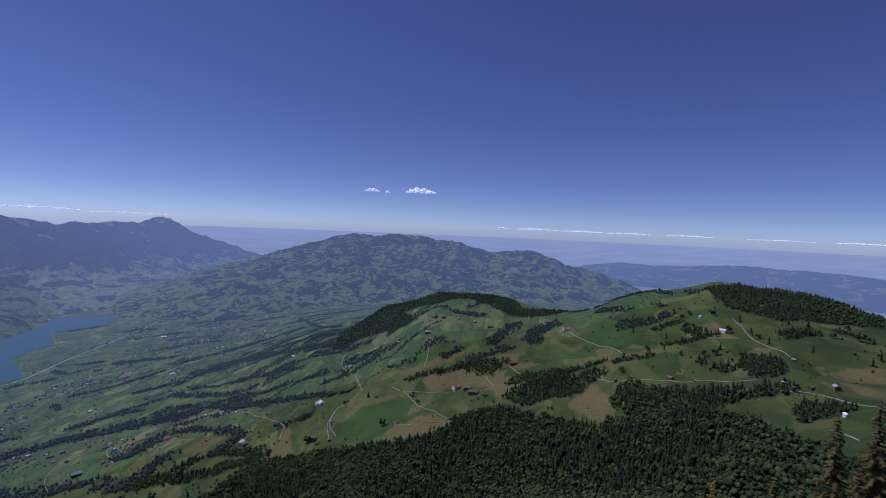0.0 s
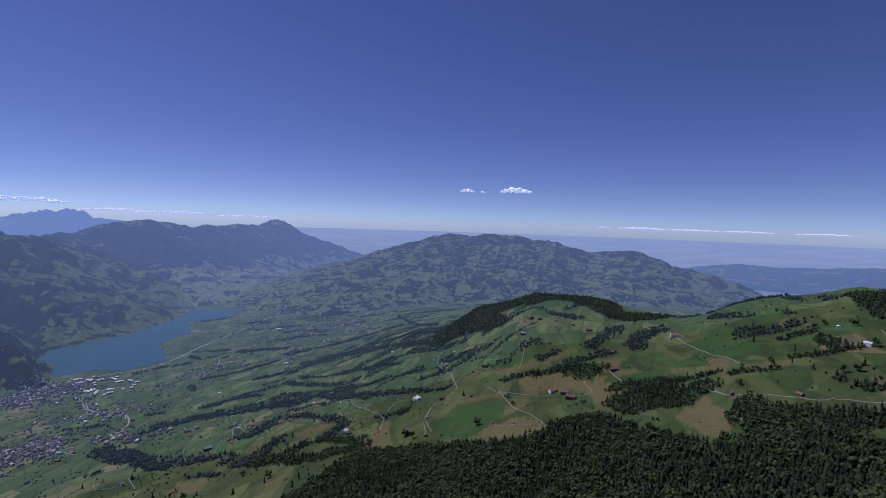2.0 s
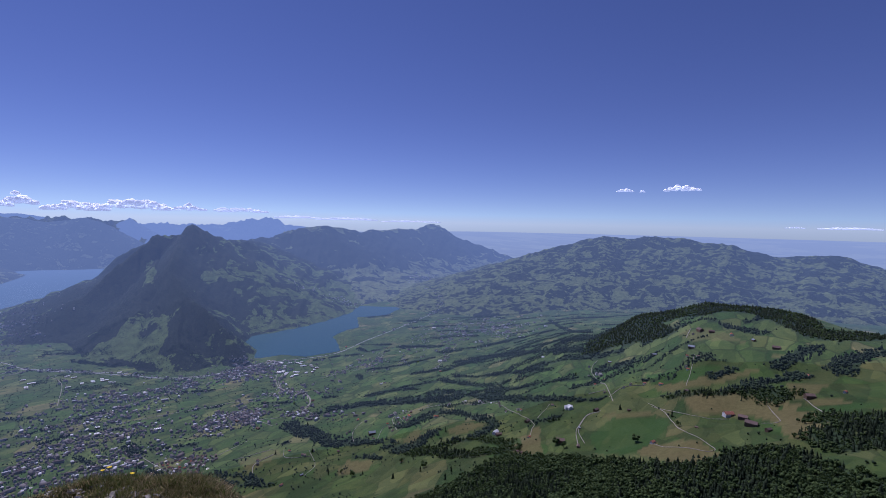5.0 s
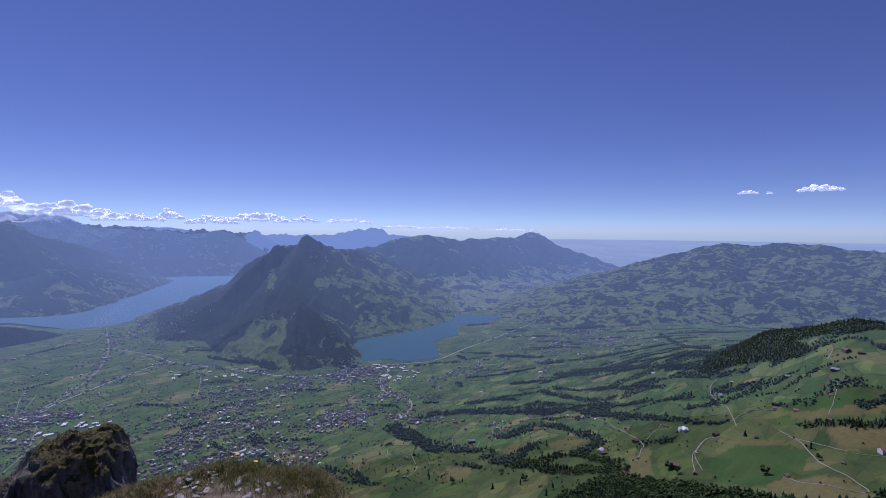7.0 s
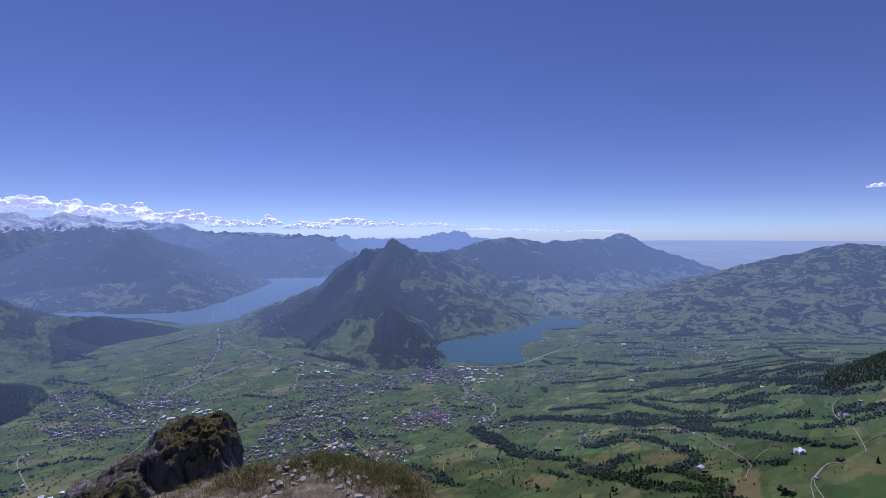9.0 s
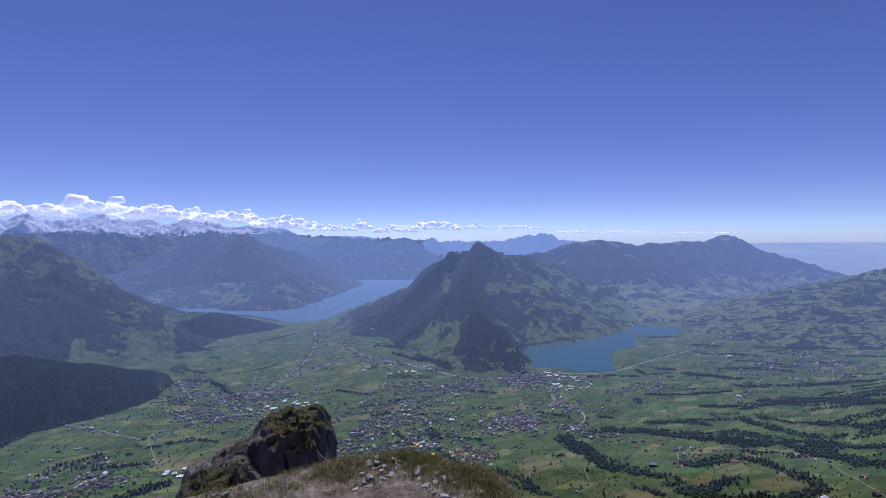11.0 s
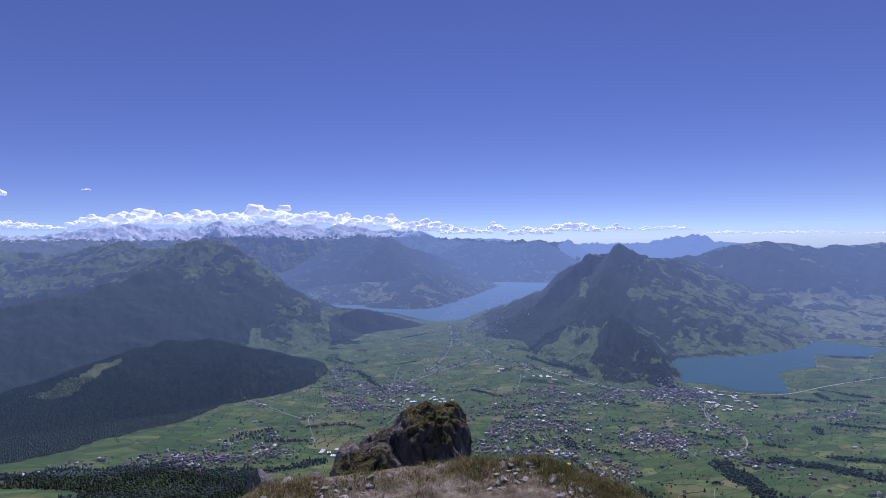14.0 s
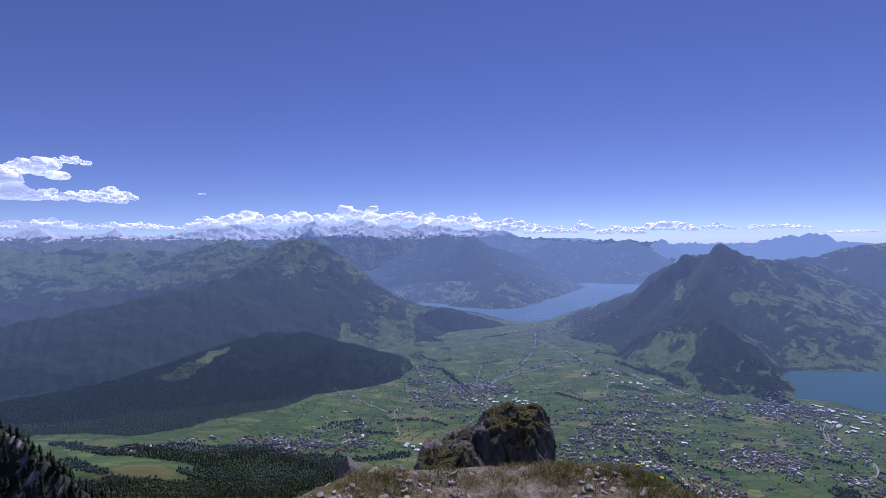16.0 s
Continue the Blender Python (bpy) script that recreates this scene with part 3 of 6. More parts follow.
plot(-0.7, (135, 356), (150, 387), (135, 397))
plot(-0.7, (59, 520), (100, 509), (122, 504), (124, 484), (86, 497))
plot(0.9, (-369, 417), (-381, 450), (-341, 452), (-331, 428), (-353, 408))
plot(0.9, (-175, 469), (-170, 520), (-161, 523), (-134, 445), (-157, 447))
plot(1.1, (-234, 459), (-225, 471), (-191, 470), (-205, 457))
plot(0.7, (-486, 388), (-529, 406), (-505, 453), (-482, 441))
plot(0.7, (-341, 510), (-344, 556), (-321, 532), (-314, 495))
plot(0.7, (-287, 531), (-274, 570), (-243, 558), (-257, 519))
plot(-0.7, (-331, 534), (-291, 539), (-281, 507))
plot(-0.8, (-194, 493), (-177, 504), (-163, 472))
plot(-0.6, (-431, 544), (-395, 562), (-370, 514))
plot(0.6, (-514, -340), (-565, -336), (-584, -309), (-556, -270), (-508, -286))
plot(-0.5, (-580, -415), (-605, -380), (-567, -363))
plot(0.5, (-675, -482), (-699, -431), (-677, -402), (-651, -415))
# farmsteads: place, length, turn, kind
farm(21, 513, 10.2, 35, "red")
farm(32, 503, 8.8, 172, "brown")
farm(37, 482, 10.8, 164, "brown")
farm(47, 459, 5.8, 48, "brown")
farm(-37, 451, 5.2, 61, "red")
farm(-106, 555, 7.1, 67, "brown")
farm(83, 529, 9.2, 22, "brown")
farm(110, 542, 4.7, 62, "red")
farm(91, 595, 5.1, 121, "red")
farm(73, 683, 9.1, 167, "brown")
farm(-8, 757, 10.9, 123, "brown")
farm(6, 746, 8.0, 6, "brown")
farm(29, 733, 7.0, 90, "red")
farm(52, 707, 6.0, 112, "grey")
farm(-16, 697, 9.2, 167, "grey")
farm(-62, 729, 7.1, 13, "grey")
farm(-44, 611, 5.3, 169, "red")
farm(-63, 624, 4.6, 166, "red")
farm(166, 622, 10.8, 177, "red")
farm(266, 488, 5.9, 64, "white")
farm(259, 436, 6.7, 125, "white")
farm(149, 396, 4.7, 66, "brown")
farm(181, 369, 5.0, 117, "brown")
farm(189, 348, 2.4, 26, "grey")
farm(218, 299, 3.6, 56, "grey")
farm(211, 294, 3.1, 24, "brown")
farm(227, 288, 4.0, 25, "brown")
farm(239, 284, 5.8, 70, "grey")
farm(202, 233, 3.4, 78, "white")
farm(-142, 575, 10.4, 29, "white")
farm(-123, 470, 9.4, 13, "brown")
farm(-103, 459, 4.9, 102, "brown")
farm(-208, 516, 7.9, 40, "brown")
farm(-165, 461, 3.8, 53, "brown")
farm(82, 239, 4.0, 0, "grey")
farm(-406, 533, 11.2, 48, "grey")
farm(-387, 600, 7.3, 152, "red")
farm(-514, 918, 10.3, 49, "white")
farm(-741, 1280, 14.3, 39, "white")
farm(-15, 563, 5.5, 164, "brown")
farm(-127, 760, 5.6, 163, "grey")
farm(-4, 472, 3.0, 159, "brown")
farm(-113, 507, 3.3, 173, "grey")
farm(257, 344, 3.1, 128, "grey")
farm(-470, 580, 5.7, 115, "red")
farm(-851, 998, 8.0, 120, "red")
farm(-214, 521, 9.4, 87, "white")
farm(-396, 618, 6.5, 125, "brown")
farm(-338, 595, 7.8, 30, "red")
farm(-184, 547, 7.3, 69, "brown")
farm(-165, 498, 4.1, 80, "red")
farm(-140, 574, 10.4, 118, "white")
farm(-160, 458, 3.8, 76, "brown")
farm(-403, 396, 4.5, 76, "grey")
farm(-481, 451, 4.3, 12, "red")
farm(-297, 445, 3.5, 78, "red")
farm(-412, 470, 4.1, 0, "brown")
farm(-613, 629, 6.6, 40, "brown")
farm(-278, 656, 3.6, 108, "white")
farm(-328, 671, 3.8, 41, "white")
farm(-554, 755, 7.0, 71, "white")
farm(-69, 541, 4.1, 27, "brown")
farm(24, 513, 4.5, 45, "brown")
farm(-409, 371, 4.4, 87, "red")
farm(-685, 585, 6.8, 27, "brown")
farm(-597, 496, 6.9, 0, "brown")
farm(-656, 504, 7.3, 8, "brown")
farm(-468, 839, 7.1, 155, "brown")
farm(-257, 842, 5.4, 5, "white")
# towns and villages: middle, half length, half depth, turn, number of houses
town(-895, 715, 50, 54, 24, 130)
town(-630, 554, 92, 21, 17, 120)
town(-584, 1280, 114, 152, -2, 260)
town(-1296, 1459, 148, 37, 30, 40)
town(-654, 663, 53, 54, 19, 16)
town(-703, 906, 101, 66, 8, 14)
town(-654, 512, 36, 26, 17, 30)
works(-798, 768, 45, 52, 23, 16)
works(-897, 798, 25, 26, 26, 6)
town(-1348, 2231, 80, 93, 0, 60)
town(-695, 890, 97, 110, -9, 18)
town(-804, 1417, 51, 37, -2, 12)
town(-1738, 538, 107, 221, 66, 170)
town(-1075, 106, 115, 30, 70, 130)
town(-989, 59, 46, 51, 71, 120)
town(-769, 266, 82, 78, 69, 260)
town(-884, 152, 62, 37, 69, 60)
town(-916, 542, 137, 39, 70, 200)
town(-865, 395, 61, 27, 70, 60)
town(-768, 384, 50, 23, 69, 50)
town(-660, 509, 55, 38, 64, 110)
town(-586, 374, 22, 30, 66, 45)
town(-1227, 22, 26, 66, 74, 35)
town(-1083, -69, 136, 109, 73, 26)
town(-671, 316, 52, 27, 67, 60)
town(-705, 619, 40, 27, 65, 24)
town(-1287, 269, 107, 129, 68, 24)
town(-698, 187, 16, 21, 71, 20)
town(-2369, -50, 245, 387, 63, 30)
works(-959, 188, 51, 25, 69, 12)
works(-1079, 494, 49, 36, 71, 8)
works(-1077, 100, 73, 17, 70, 4)
works(-722, 3, 30, 13, 77, 5)
works(-1158, 434, 58, 34, 69, 5)
works(-784, 427, 63, 46, 69, 4)
works(-828, 775, 49, 38, 69, 10)
town(-722, -161, 64, 29, 98, 190)
town(-779, -101, 54, 31, 95, 50)
town(-706, -278, 44, 16, 101, 24)
town(-879, 716, 87, 40, 87, 60)
town(-1043, 149, 74, 25, 87, 50)
town(-666, -315, 54, 20, 107, 8)
town(-847, -139, 78, 45, 94, 14)


def inside(poly, x, y):
    """Which points lie in a polygon."""
    res = np.zeros(np.shape(x), bool)
    n = len(poly)
    for i in range(n):
        (x1, y1), (x2, y2) = poly[i], poly[(i + 1) % n]
        if y1 == y2:
            continue
        cross = ((y1 > y) != (y2 > y)) & (x < (x2 - x1) * (y - y1) / (y2 - y1) + x1)
        res ^= cross
    return res


def near_line(pts, x, y):
    best = np.full(np.shape(x), 1e9)
    for (ax, ay), (bx, by) in zip(pts[:-1], pts[1:]):
        dx, dy = bx - ax, by - ay
        t = np.clip(((x - ax) * dx + (y - ay) * dy) / (dx * dx + dy * dy + 1e-9), 0, 1)
        best = np.minimum(best, np.hypot(x - ax - t * dx, y - ay - t * dy))
    return best


def within(res, x, y, lo, hi, test):
    """Sets res where test holds, looking only at points in a box."""
    k = np.where((x > lo[0]) & (x < hi[0]) & (y > lo[1]) & (y < hi[1]))[0]
    if len(k):
        res[k] = np.maximum(res[k], test(x[k], y[k]))


def forest_mask(x, y):
    """1 under trees."""
    wob = 3.5 * fbm(x, y, 18, 3, 5)
    wx, wy = x + wob, y + 3.5 * fbm(x, y, 18, 3, 8)
    res = np.zeros(np.shape(x))
    for poly in GROVES + FORESTS:
        within(res, wx, wy, poly.min(0) - 1, poly.max(0) + 1, lambda a, b: inside(poly, a, b).astype(float))
    for w, pts in BELTS:
        within(res, wx, wy, pts.min(0) - w - 2, pts.max(0) + w + 2, lambda a, b: (near_line(pts, a, b) < w).astype(float))
    return res


def plot_mask(x, y):
    """Above 0: hay-coloured plots; below 0: fresh dark green ones."""
    wx, wy = x + 2.0 * fbm(x, y, 15, 2, 31), y + 2.0 * fbm(x, y, 15, 2, 37)
    res = np.zeros(np.shape(x))
    for kind, poly in PLOTS:
        k = np.where((wx > poly[:, 0].min()) & (wx < poly[:, 0].max()) & (wy > poly[:, 1].min()) & (wy < poly[:, 1].max()))[0]
        k = k[inside(poly, wx[k], wy[k])]
        res[k] = kind
    return res


def zone_mask(zones):
    def f(x, y):
        wx, wy = x + 26 * fbm(x, y, 70, 4, 61), y + 26 * fbm(x, y, 70, 4, 67)
        res = np.zeros(np.shape(x))
        for lean, poly in zones:
            res[inside(poly, wx, wy)] = lean
        return res
    return f


FIELDS = []


def on_mountain(x, y):
    """Where a far mountain stands above the open ground."""
    x, y = np.asarray(x, float), np.asarray(y, float)
    g, res = ground_z(x, y) + 5, np.zeros(np.shape(x), bool)
    for f in FIELDS:
        res |= f(x, y) > g
    return res & (np.hypot(x, y) > 950)


def land_z(x, y):
    """Height of the land with the mountains on it."""
    x, y = np.asarray(x, float), np.asarray(y, float)
    z = ground_z(x, y)
    for f in FIELDS:
        z = np.maximum(z, f(x, y))
    return z

# ---- ground, lakes and mountains ----
az_list = np.concatenate([np.arange(-50, 135.01, 0.16), np.arange(138, 309, 4.0), [310.0]])
r_list = np.exp(np.linspace(np.log(8.2), np.log(4980), 430))
r_ground = np.concatenate([r_list[r_list < 1180], np.linspace(1200, 4980, 40)])


ground = tagged(sheet("ground", az_list, r_ground, lambda x, y: ground_z(x, y) - 8 * np.clip((np.hypot(x, y) - 665) / 80, 0, 1) - 60 * np.clip((np.hypot(x, y) - 2500) / 400, 0, 1), ground_material(), masks={"forest_mask": forest_mask, "plot_mask": plot_mask}),
                "green patchwork of meadows falling to a wide valley", "ground", kind="structure")


# second sheet laid over the far ground to carry the painted haze
far_rows = np.concatenate([r_list[(r_list > 640) & (r_list < 2900)]])
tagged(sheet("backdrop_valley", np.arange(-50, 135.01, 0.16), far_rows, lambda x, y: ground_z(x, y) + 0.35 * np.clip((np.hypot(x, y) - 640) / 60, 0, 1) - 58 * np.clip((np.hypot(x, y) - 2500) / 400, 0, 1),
             ground_material(True), masks={"forest_mask": forest_mask, "plot_mask": plot_mask}), "distant valley floor of green meadows with painted haze", "valley", kind="structure")


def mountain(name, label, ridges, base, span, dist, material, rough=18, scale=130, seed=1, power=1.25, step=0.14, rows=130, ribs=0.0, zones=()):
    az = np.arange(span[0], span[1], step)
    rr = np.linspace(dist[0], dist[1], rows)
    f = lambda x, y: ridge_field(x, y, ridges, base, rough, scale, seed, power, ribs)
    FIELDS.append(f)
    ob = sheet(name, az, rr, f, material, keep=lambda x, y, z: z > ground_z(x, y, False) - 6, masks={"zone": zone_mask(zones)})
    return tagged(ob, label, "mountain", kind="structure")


# modelled slopes; the blue of these ranges is haze painted on as emission
mountain("backdrop_pointed_mountain", "wooded pyramid-shaped mountain between two lakes", [
    ([(51.0, 2250, -2.75), (54.6, 2120, -2.0), (55.4, 2085, -1.42), (56.7, 2075, -0.66), (57.8, 2060, -1.74)], 400),
    ([(57.8, 2060, -1.74), (60.2, 2020, -1.95)], 250),
    ([(60.2, 2020, -1.95), (61.4, 1960, -3.3), (63.0, 1900, -4.7), (66.3, 1800, -7.9), (69.2, 1720, -10.4)], 250),
    ([(60.2, 2250, -2.1), (63.03, 2250, -3.88), (66.3, 2230, -7.07), (67.0, 2220, -8.2)], 240),
    ([(57.8, 2060, -1.74), (58.2, 1900, -3.2), (58.9, 1720, -5.4)], 300),
    ([(58.9, 1720, -5.4), (57.6, 1520, -8.4)], 230),
    ([(57.6, 1520, -8.4), (55.6, 1400, -9.9), (54.0, 1320, -11.6)], 125),
    ([(54.0, 1320, -11.6), (52.8, 1250, -13.4), (51.9, 1200, -15.2)], 85),
    ([(57.6, 1520, -8.4), (58.2, 1340, -11.9), (58.0, 1180, -15.8)], 190),
    ([(60.0, 1900, -4.4), (61.5, 1600, -9.0), (62.0, 1350, -13.6)], 240),
    ([(56.5, 2110, -1.5), (53.0, 2300, -2.4), (49.5, 2500, -2.7)], 790, 1.5)],
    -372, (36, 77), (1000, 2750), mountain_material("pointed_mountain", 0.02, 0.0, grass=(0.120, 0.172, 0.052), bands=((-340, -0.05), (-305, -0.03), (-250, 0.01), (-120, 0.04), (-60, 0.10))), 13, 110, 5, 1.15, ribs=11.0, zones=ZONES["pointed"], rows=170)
mountain("backdrop_long_mountain", "long grassy mountain rising to a sharp summit", [
    ([(53.0, 2500, -3.2), (51.2, 2600, -2.44), (48.9, 2680, -1.86), (46.4, 2750, -1.1), (43.0, 2800, -0.65), (40.8, 2900, -1.0), (38.8, 3000, -1.4),
      (37.8, 3050, -1.05), (36.5, 3120, -1.2), (34.8, 3220, -0.85), (32.2, 3350, -0.68), (30.3, 3450, -0.11)], 560),
    ([(30.3, 3450, -0.11), (29.1, 3470, -0.69), (27.4, 3480, -1.8), (24.7, 3500, -2.69), (21.0, 3520, -3.93), (18, 3540, -4.9)], 420),
    ([(50.5, 2420, -5.0), (46.0, 2480, -5.3), (41.0, 2560, -5.6), (36.0, 2700, -5.7), (31.0, 2850, -5.9), (26.0, 2900, -6.3)], 700, 1.15)],
    -365, (14, 60), (1700, 4200), mountain_material("long_mountain", 0.02, 0.04, grass=(0.185, 0.220, 0.082), bands=((-330, -0.05), (-245, -0.02), (-190, 0.10), (-90, 0.10), (-30, -0.03))), 17, 150, 12, 1.2, ribs=10.0, zones=ZONES["long"], rows=190)
mountain("backdrop_broad_mountain", "broad mountain with meadows and tongues of forest", [
    ([(28.5, 2220, -8.3), (25.4, 2260, -6.39), (22.6, 2280, -5.28), (20.9, 2300, -4.51), (17.3, 2340, -2.97)], 520),
    ([(17.3, 2340, -2.97), (12.9, 2375, -1.72), (11.0, 2380, -1.25), (8.4, 2390, -1.42), (5.9, 2400, -1.25), (2.7, 2400, -1.32), (-1.0, 2400, -1.71),
      (-3.8, 2400, -2.39), (-5.8, 2400, -2.91), (-7.8, 2380, -2.61), (-10.4, 2360, -2.41)], 900),
    ([(-10.4, 2360, -2.41), (-11.7, 2350, -2.81), (-14.3, 2330, -3.64), (-17.5, 2300, -4.41), (-20.6, 2280, -5.21), (-23, 2260, -6.2), (-26, 2240, -7.2)], 420)],
    -365, (-32, 42), (1250, 3100), mountain_material("broad_mountain", 0.01, 0.0, grass=(0.150, 0.190, 0.064), size=0.52, bands=((-300, -0.02), (-150, 0.01), (-70, 0.03))), 14, 150, 21, 1.3, ribs=8.0)
mountain("backdrop_lake_hills", "low wooded hills beyond a far lake", [
    ([(-14, 3450, -4.2), (-17.5, 3420, -3.52), (-20.5, 3400, -3.13), (-23.4, 3380, -3.25), (-26.2, 3350, -3.11), (-31.3, 3300, -2.65), (-36, 3250, -2.72),
      (-40.2, 3200, -2.81), (-42.8, 3150, -3.05), (-50, 3100, -3.4)], 420)],
    -285, (-50, -10), (2600, 3900), mountain_material("lake_hills", 0.06, 0.12), 10, 140, 31)
mountain("backdrop_cliff_mountain", "dark mountain with a grassy top and forested cliffs", [
    ([(92.4, 1780, -8.2), (93.15, 1800, -7.1), (95.1, 1850, -5.43), (97.7, 1900, -3.37)], 190),
    ([(97.7, 1900, -3.37), (99.6, 1930, -1.45), (100.5, 1940, -0.15), (102.4, 1950, 0.62), (105.2, 1960, 0.14), (106.4, 2050, -0.45)], 420),
    ([(106.4, 2100, -0.5), (108.8, 2200, -0.15), (110.5, 2250, 0.4), (111.3, 2280, 0.0), (114.3, 2350, -0.5), (116.4, 2400, -0.8), (121.2, 2450, -0.5),
      (125.6, 2500, -0.4), (129.4, 2500, -0.3), (137, 2500, -0.3)], 800),
    ([(102.4, 1950, 0.3), (106.4, 1830, -2.0), (111.1, 1720, -3.8), (116.5, 1650, -5.0), (121.4, 1600, -5.9), (125.7, 1580, -6.5), (137, 1560, -7.6)], 430, 0.85)],
    -352, (86, 137), (950, 3300), mountain_material("cliff_mountain", 0.09, 0.0, grass=(0.108, 0.152, 0.048), bands=((-330, 0.05), (-205, 0.18), (-165, -0.02), (-120, -0.05), (-40, -0.12))), 24, 70, 41, 1.1, ribs=5.0, zones=ZONES["cliff"], rows=190)
mountain("backdrop_alp_peaks", "bare green alps with streaks of old snow", [
    ([(106, 3100, -0.6), (109.9, 3100, -0.1), (114.0, 3100, 0.68), (116.4, 3100, 0.7), (118.1, 3100, 1.0), (119.8, 3100, 0.9), (120.96, 3100, 1.65), (122.1, 3100, 1.05), (123.9, 3100, 1.0),
      (125.5, 3100, 1.2), (126.64, 3100, 1.75), (128.3, 3100, 1.2), (129.4, 3100, 1.3), (138, 3100, 1.3)], 520)],
    -300, (104, 138), (2500, 3650), mountain_material("alp_peaks", -0.10, 0.0, rock=0.62, snow=160, grass=(0.11, 0.125, 0.055)), 16, 90, 47, 1.1, ribs=8.0)
FOREST_HILL = len(FIELDS)
mountain("backdrop_forest_hill", "low hill wholly covered by dark forest", [
    ([(99.6, 1285, -13.9), (100.8, 1270, -12.0), (102.9, 1250, -10.26), (106.6, 1230, -10.0), (111.3, 1180, -10.8), (116.7, 1130, -12.3), (121.5, 1080, -13.2), (130, 1050, -13.6), (140, 1050, -13.6)], 330)],
    -352, (92, 137), (650, 1700), mountain_material("forest_hill", 0.30, 0.0), 12, 80, 51, 1.0, zones=ZONES["hill"])
mountain("backdrop_lake_meadows", "green meadow slope above the lake shore", [
    ([(96.5, 1650, -8.6), (93.15, 1830, -7.25), (91.15, 1880, -7.4), (87.8, 1930, -7.8), (85.8, 1950, -8.3)], 260, 1.5)],
    -362, (78, 102), (1300, 2350), mountain_material("lake_meadows", -0.06, 0.0, grass=(0.085, 0.130, 0.038)), 6, 80, 63)
mountain("backdrop_lakeside_hill", "small wooded hill on the lake shore", [
    ([(88.6, 1800, -8.3), (87.1, 1830, -7.8), (85.8, 1870, -7.96), (82.4, 1900, -8.98), (79.1, 1940, -10.0), (77.1, 1950, -10.6)], 95, 0.9)],
    -362, (72, 95), (1500, 2300), mountain_material("lakeside_hill", 0.16, 0.0), 8, 70, 61)
mountain("backdrop_lake_terrace", "wooded terrace with pale meadows above the lake", [
    ([(95.0, 3100, -5.4), (91.0, 3000, -5.1), (87.2, 2900, -4.9), (82.8, 2800, -4.75), (80.4, 2760, -4.2)], 300, 1.0),
    ([(80.4, 2760, -4.2), (79.2, 2780, -3.9), (76.9, 2960, -4.0), (74.4, 3300, -4.45), (72.4, 3600, -4.85)], 200, 0.9),
    ([(83.0, 2600, -6.0), (80.2, 2540, -6.4)], 190, 0.9)],
    -365, (66, 100), (2150, 3900), mountain_material("lake_terrace", 0.05, 0.0, grass=(0.15, 0.17, 0.07)), 9, 120, 71, ribs=5.0, rows=170)
mountain("backdrop_lake_peaks", "blue mountain peaks rising from the far lake shore", [
    ([(97, 3300, -4.2), (93.5, 3300, -2.4), (90.9, 3300, -1.04), (90.0, 3300, -0.46), (89.0, 3310, 0.1), (86.8, 3320, 0.86), (85.8, 3330, 0.44), (84.6, 3340, -0.2)], 420, 1.0),
    ([(86.0, 3200, -0.9), (85.4, 3180, -0.49), (83.83, 3160, 0.40), (82.5, 3200, -0.1)], 420, 1.0),
    ([(82.5, 3200, -0.1), (80.4, 3330, -1.0), (77.9, 3480, -1.75), (75.8, 3650, -2.65), (74.2, 3750, -3.6)], 270, 1.0)],
    -370, (66, 102), (2650, 4000), mountain_material("lake_peaks", 0.10, -0.03, rock=0.5, grass=(0.10, 0.13, 0.055)), 15, 130, 81, ribs=10.0, rows=170)
mountain("backdrop_lake_ridge", "blue wooded ridge along the far arm of the lake", [
    ([(78.0, 4150, -1.9), (75.3, 4180, -0.9), (73.9, 4200, -0.28), (70.8, 4250, -0.29), (68.5, 4250, -0.62), (67.0, 4220, -0.43), (65.8, 4200, -0.22), (63.9, 4200, -0.94), (61.1, 4200, -2.73), (59.5, 4200, -3.9)], 430, 1.2)],
    -370, (56, 82), (3500, 4750), mountain_material("lake_ridge", 0.07, -0.05, grass=(0.14, 0.16, 0.07)), 14, 150, 87, ribs=8.0)
mountain("backdrop_streaked_peaks", "rocky blue mountains with streaks of snow", [
    ([(86, 4420, -0.6), (83.5, 4420, 0.1), (82.0, 4420, 0.58), (80.8, 4420, 1.27), (79.6, 4420, 1.17), (77.9, 4420, 0.5), (75.8, 4420, -0.1), (73.6, 4420, -0.3), (71, 4420, -0.8)], 400)],
    -320, (60, 92), (3950, 4850), mountain_material("streaked_peaks", 0.0, -0.05, rock=0.75, snow=156), 26, 110, 85, ribs=12.0)
mountain("backdrop_pale_ridge", "pale blue ridge far behind the lake", [
    ([(79, 4640, -0.4), (75.8, 4640, -0.1), (74.2, 4640, 0.16), (72.5, 4640, 0.16), (69.7, 4640, 0.04), (67.9, 4640, -0.45), (65, 4640, -0.9)], 300)],
    -300, (63, 81), (4350, 4930), mountain_material("pale_ridge", 0.1, 0.35), 10, 90, 89)
mountain("backdrop_far_peak", "pale blue pointed peak far off", [
    ([(66, 4480, -2.0), (63.95, 4480, -1.07), (62.24, 4480, -0.10), (61.4, 4480, -0.75), (59.7, 4480, -1.75), (58.0, 4480, -2.6)], 300)],
    -300, (56, 68), (4150, 4800), mountain_material("far_peak", 0.1, 0.30), 9, 120, 83)
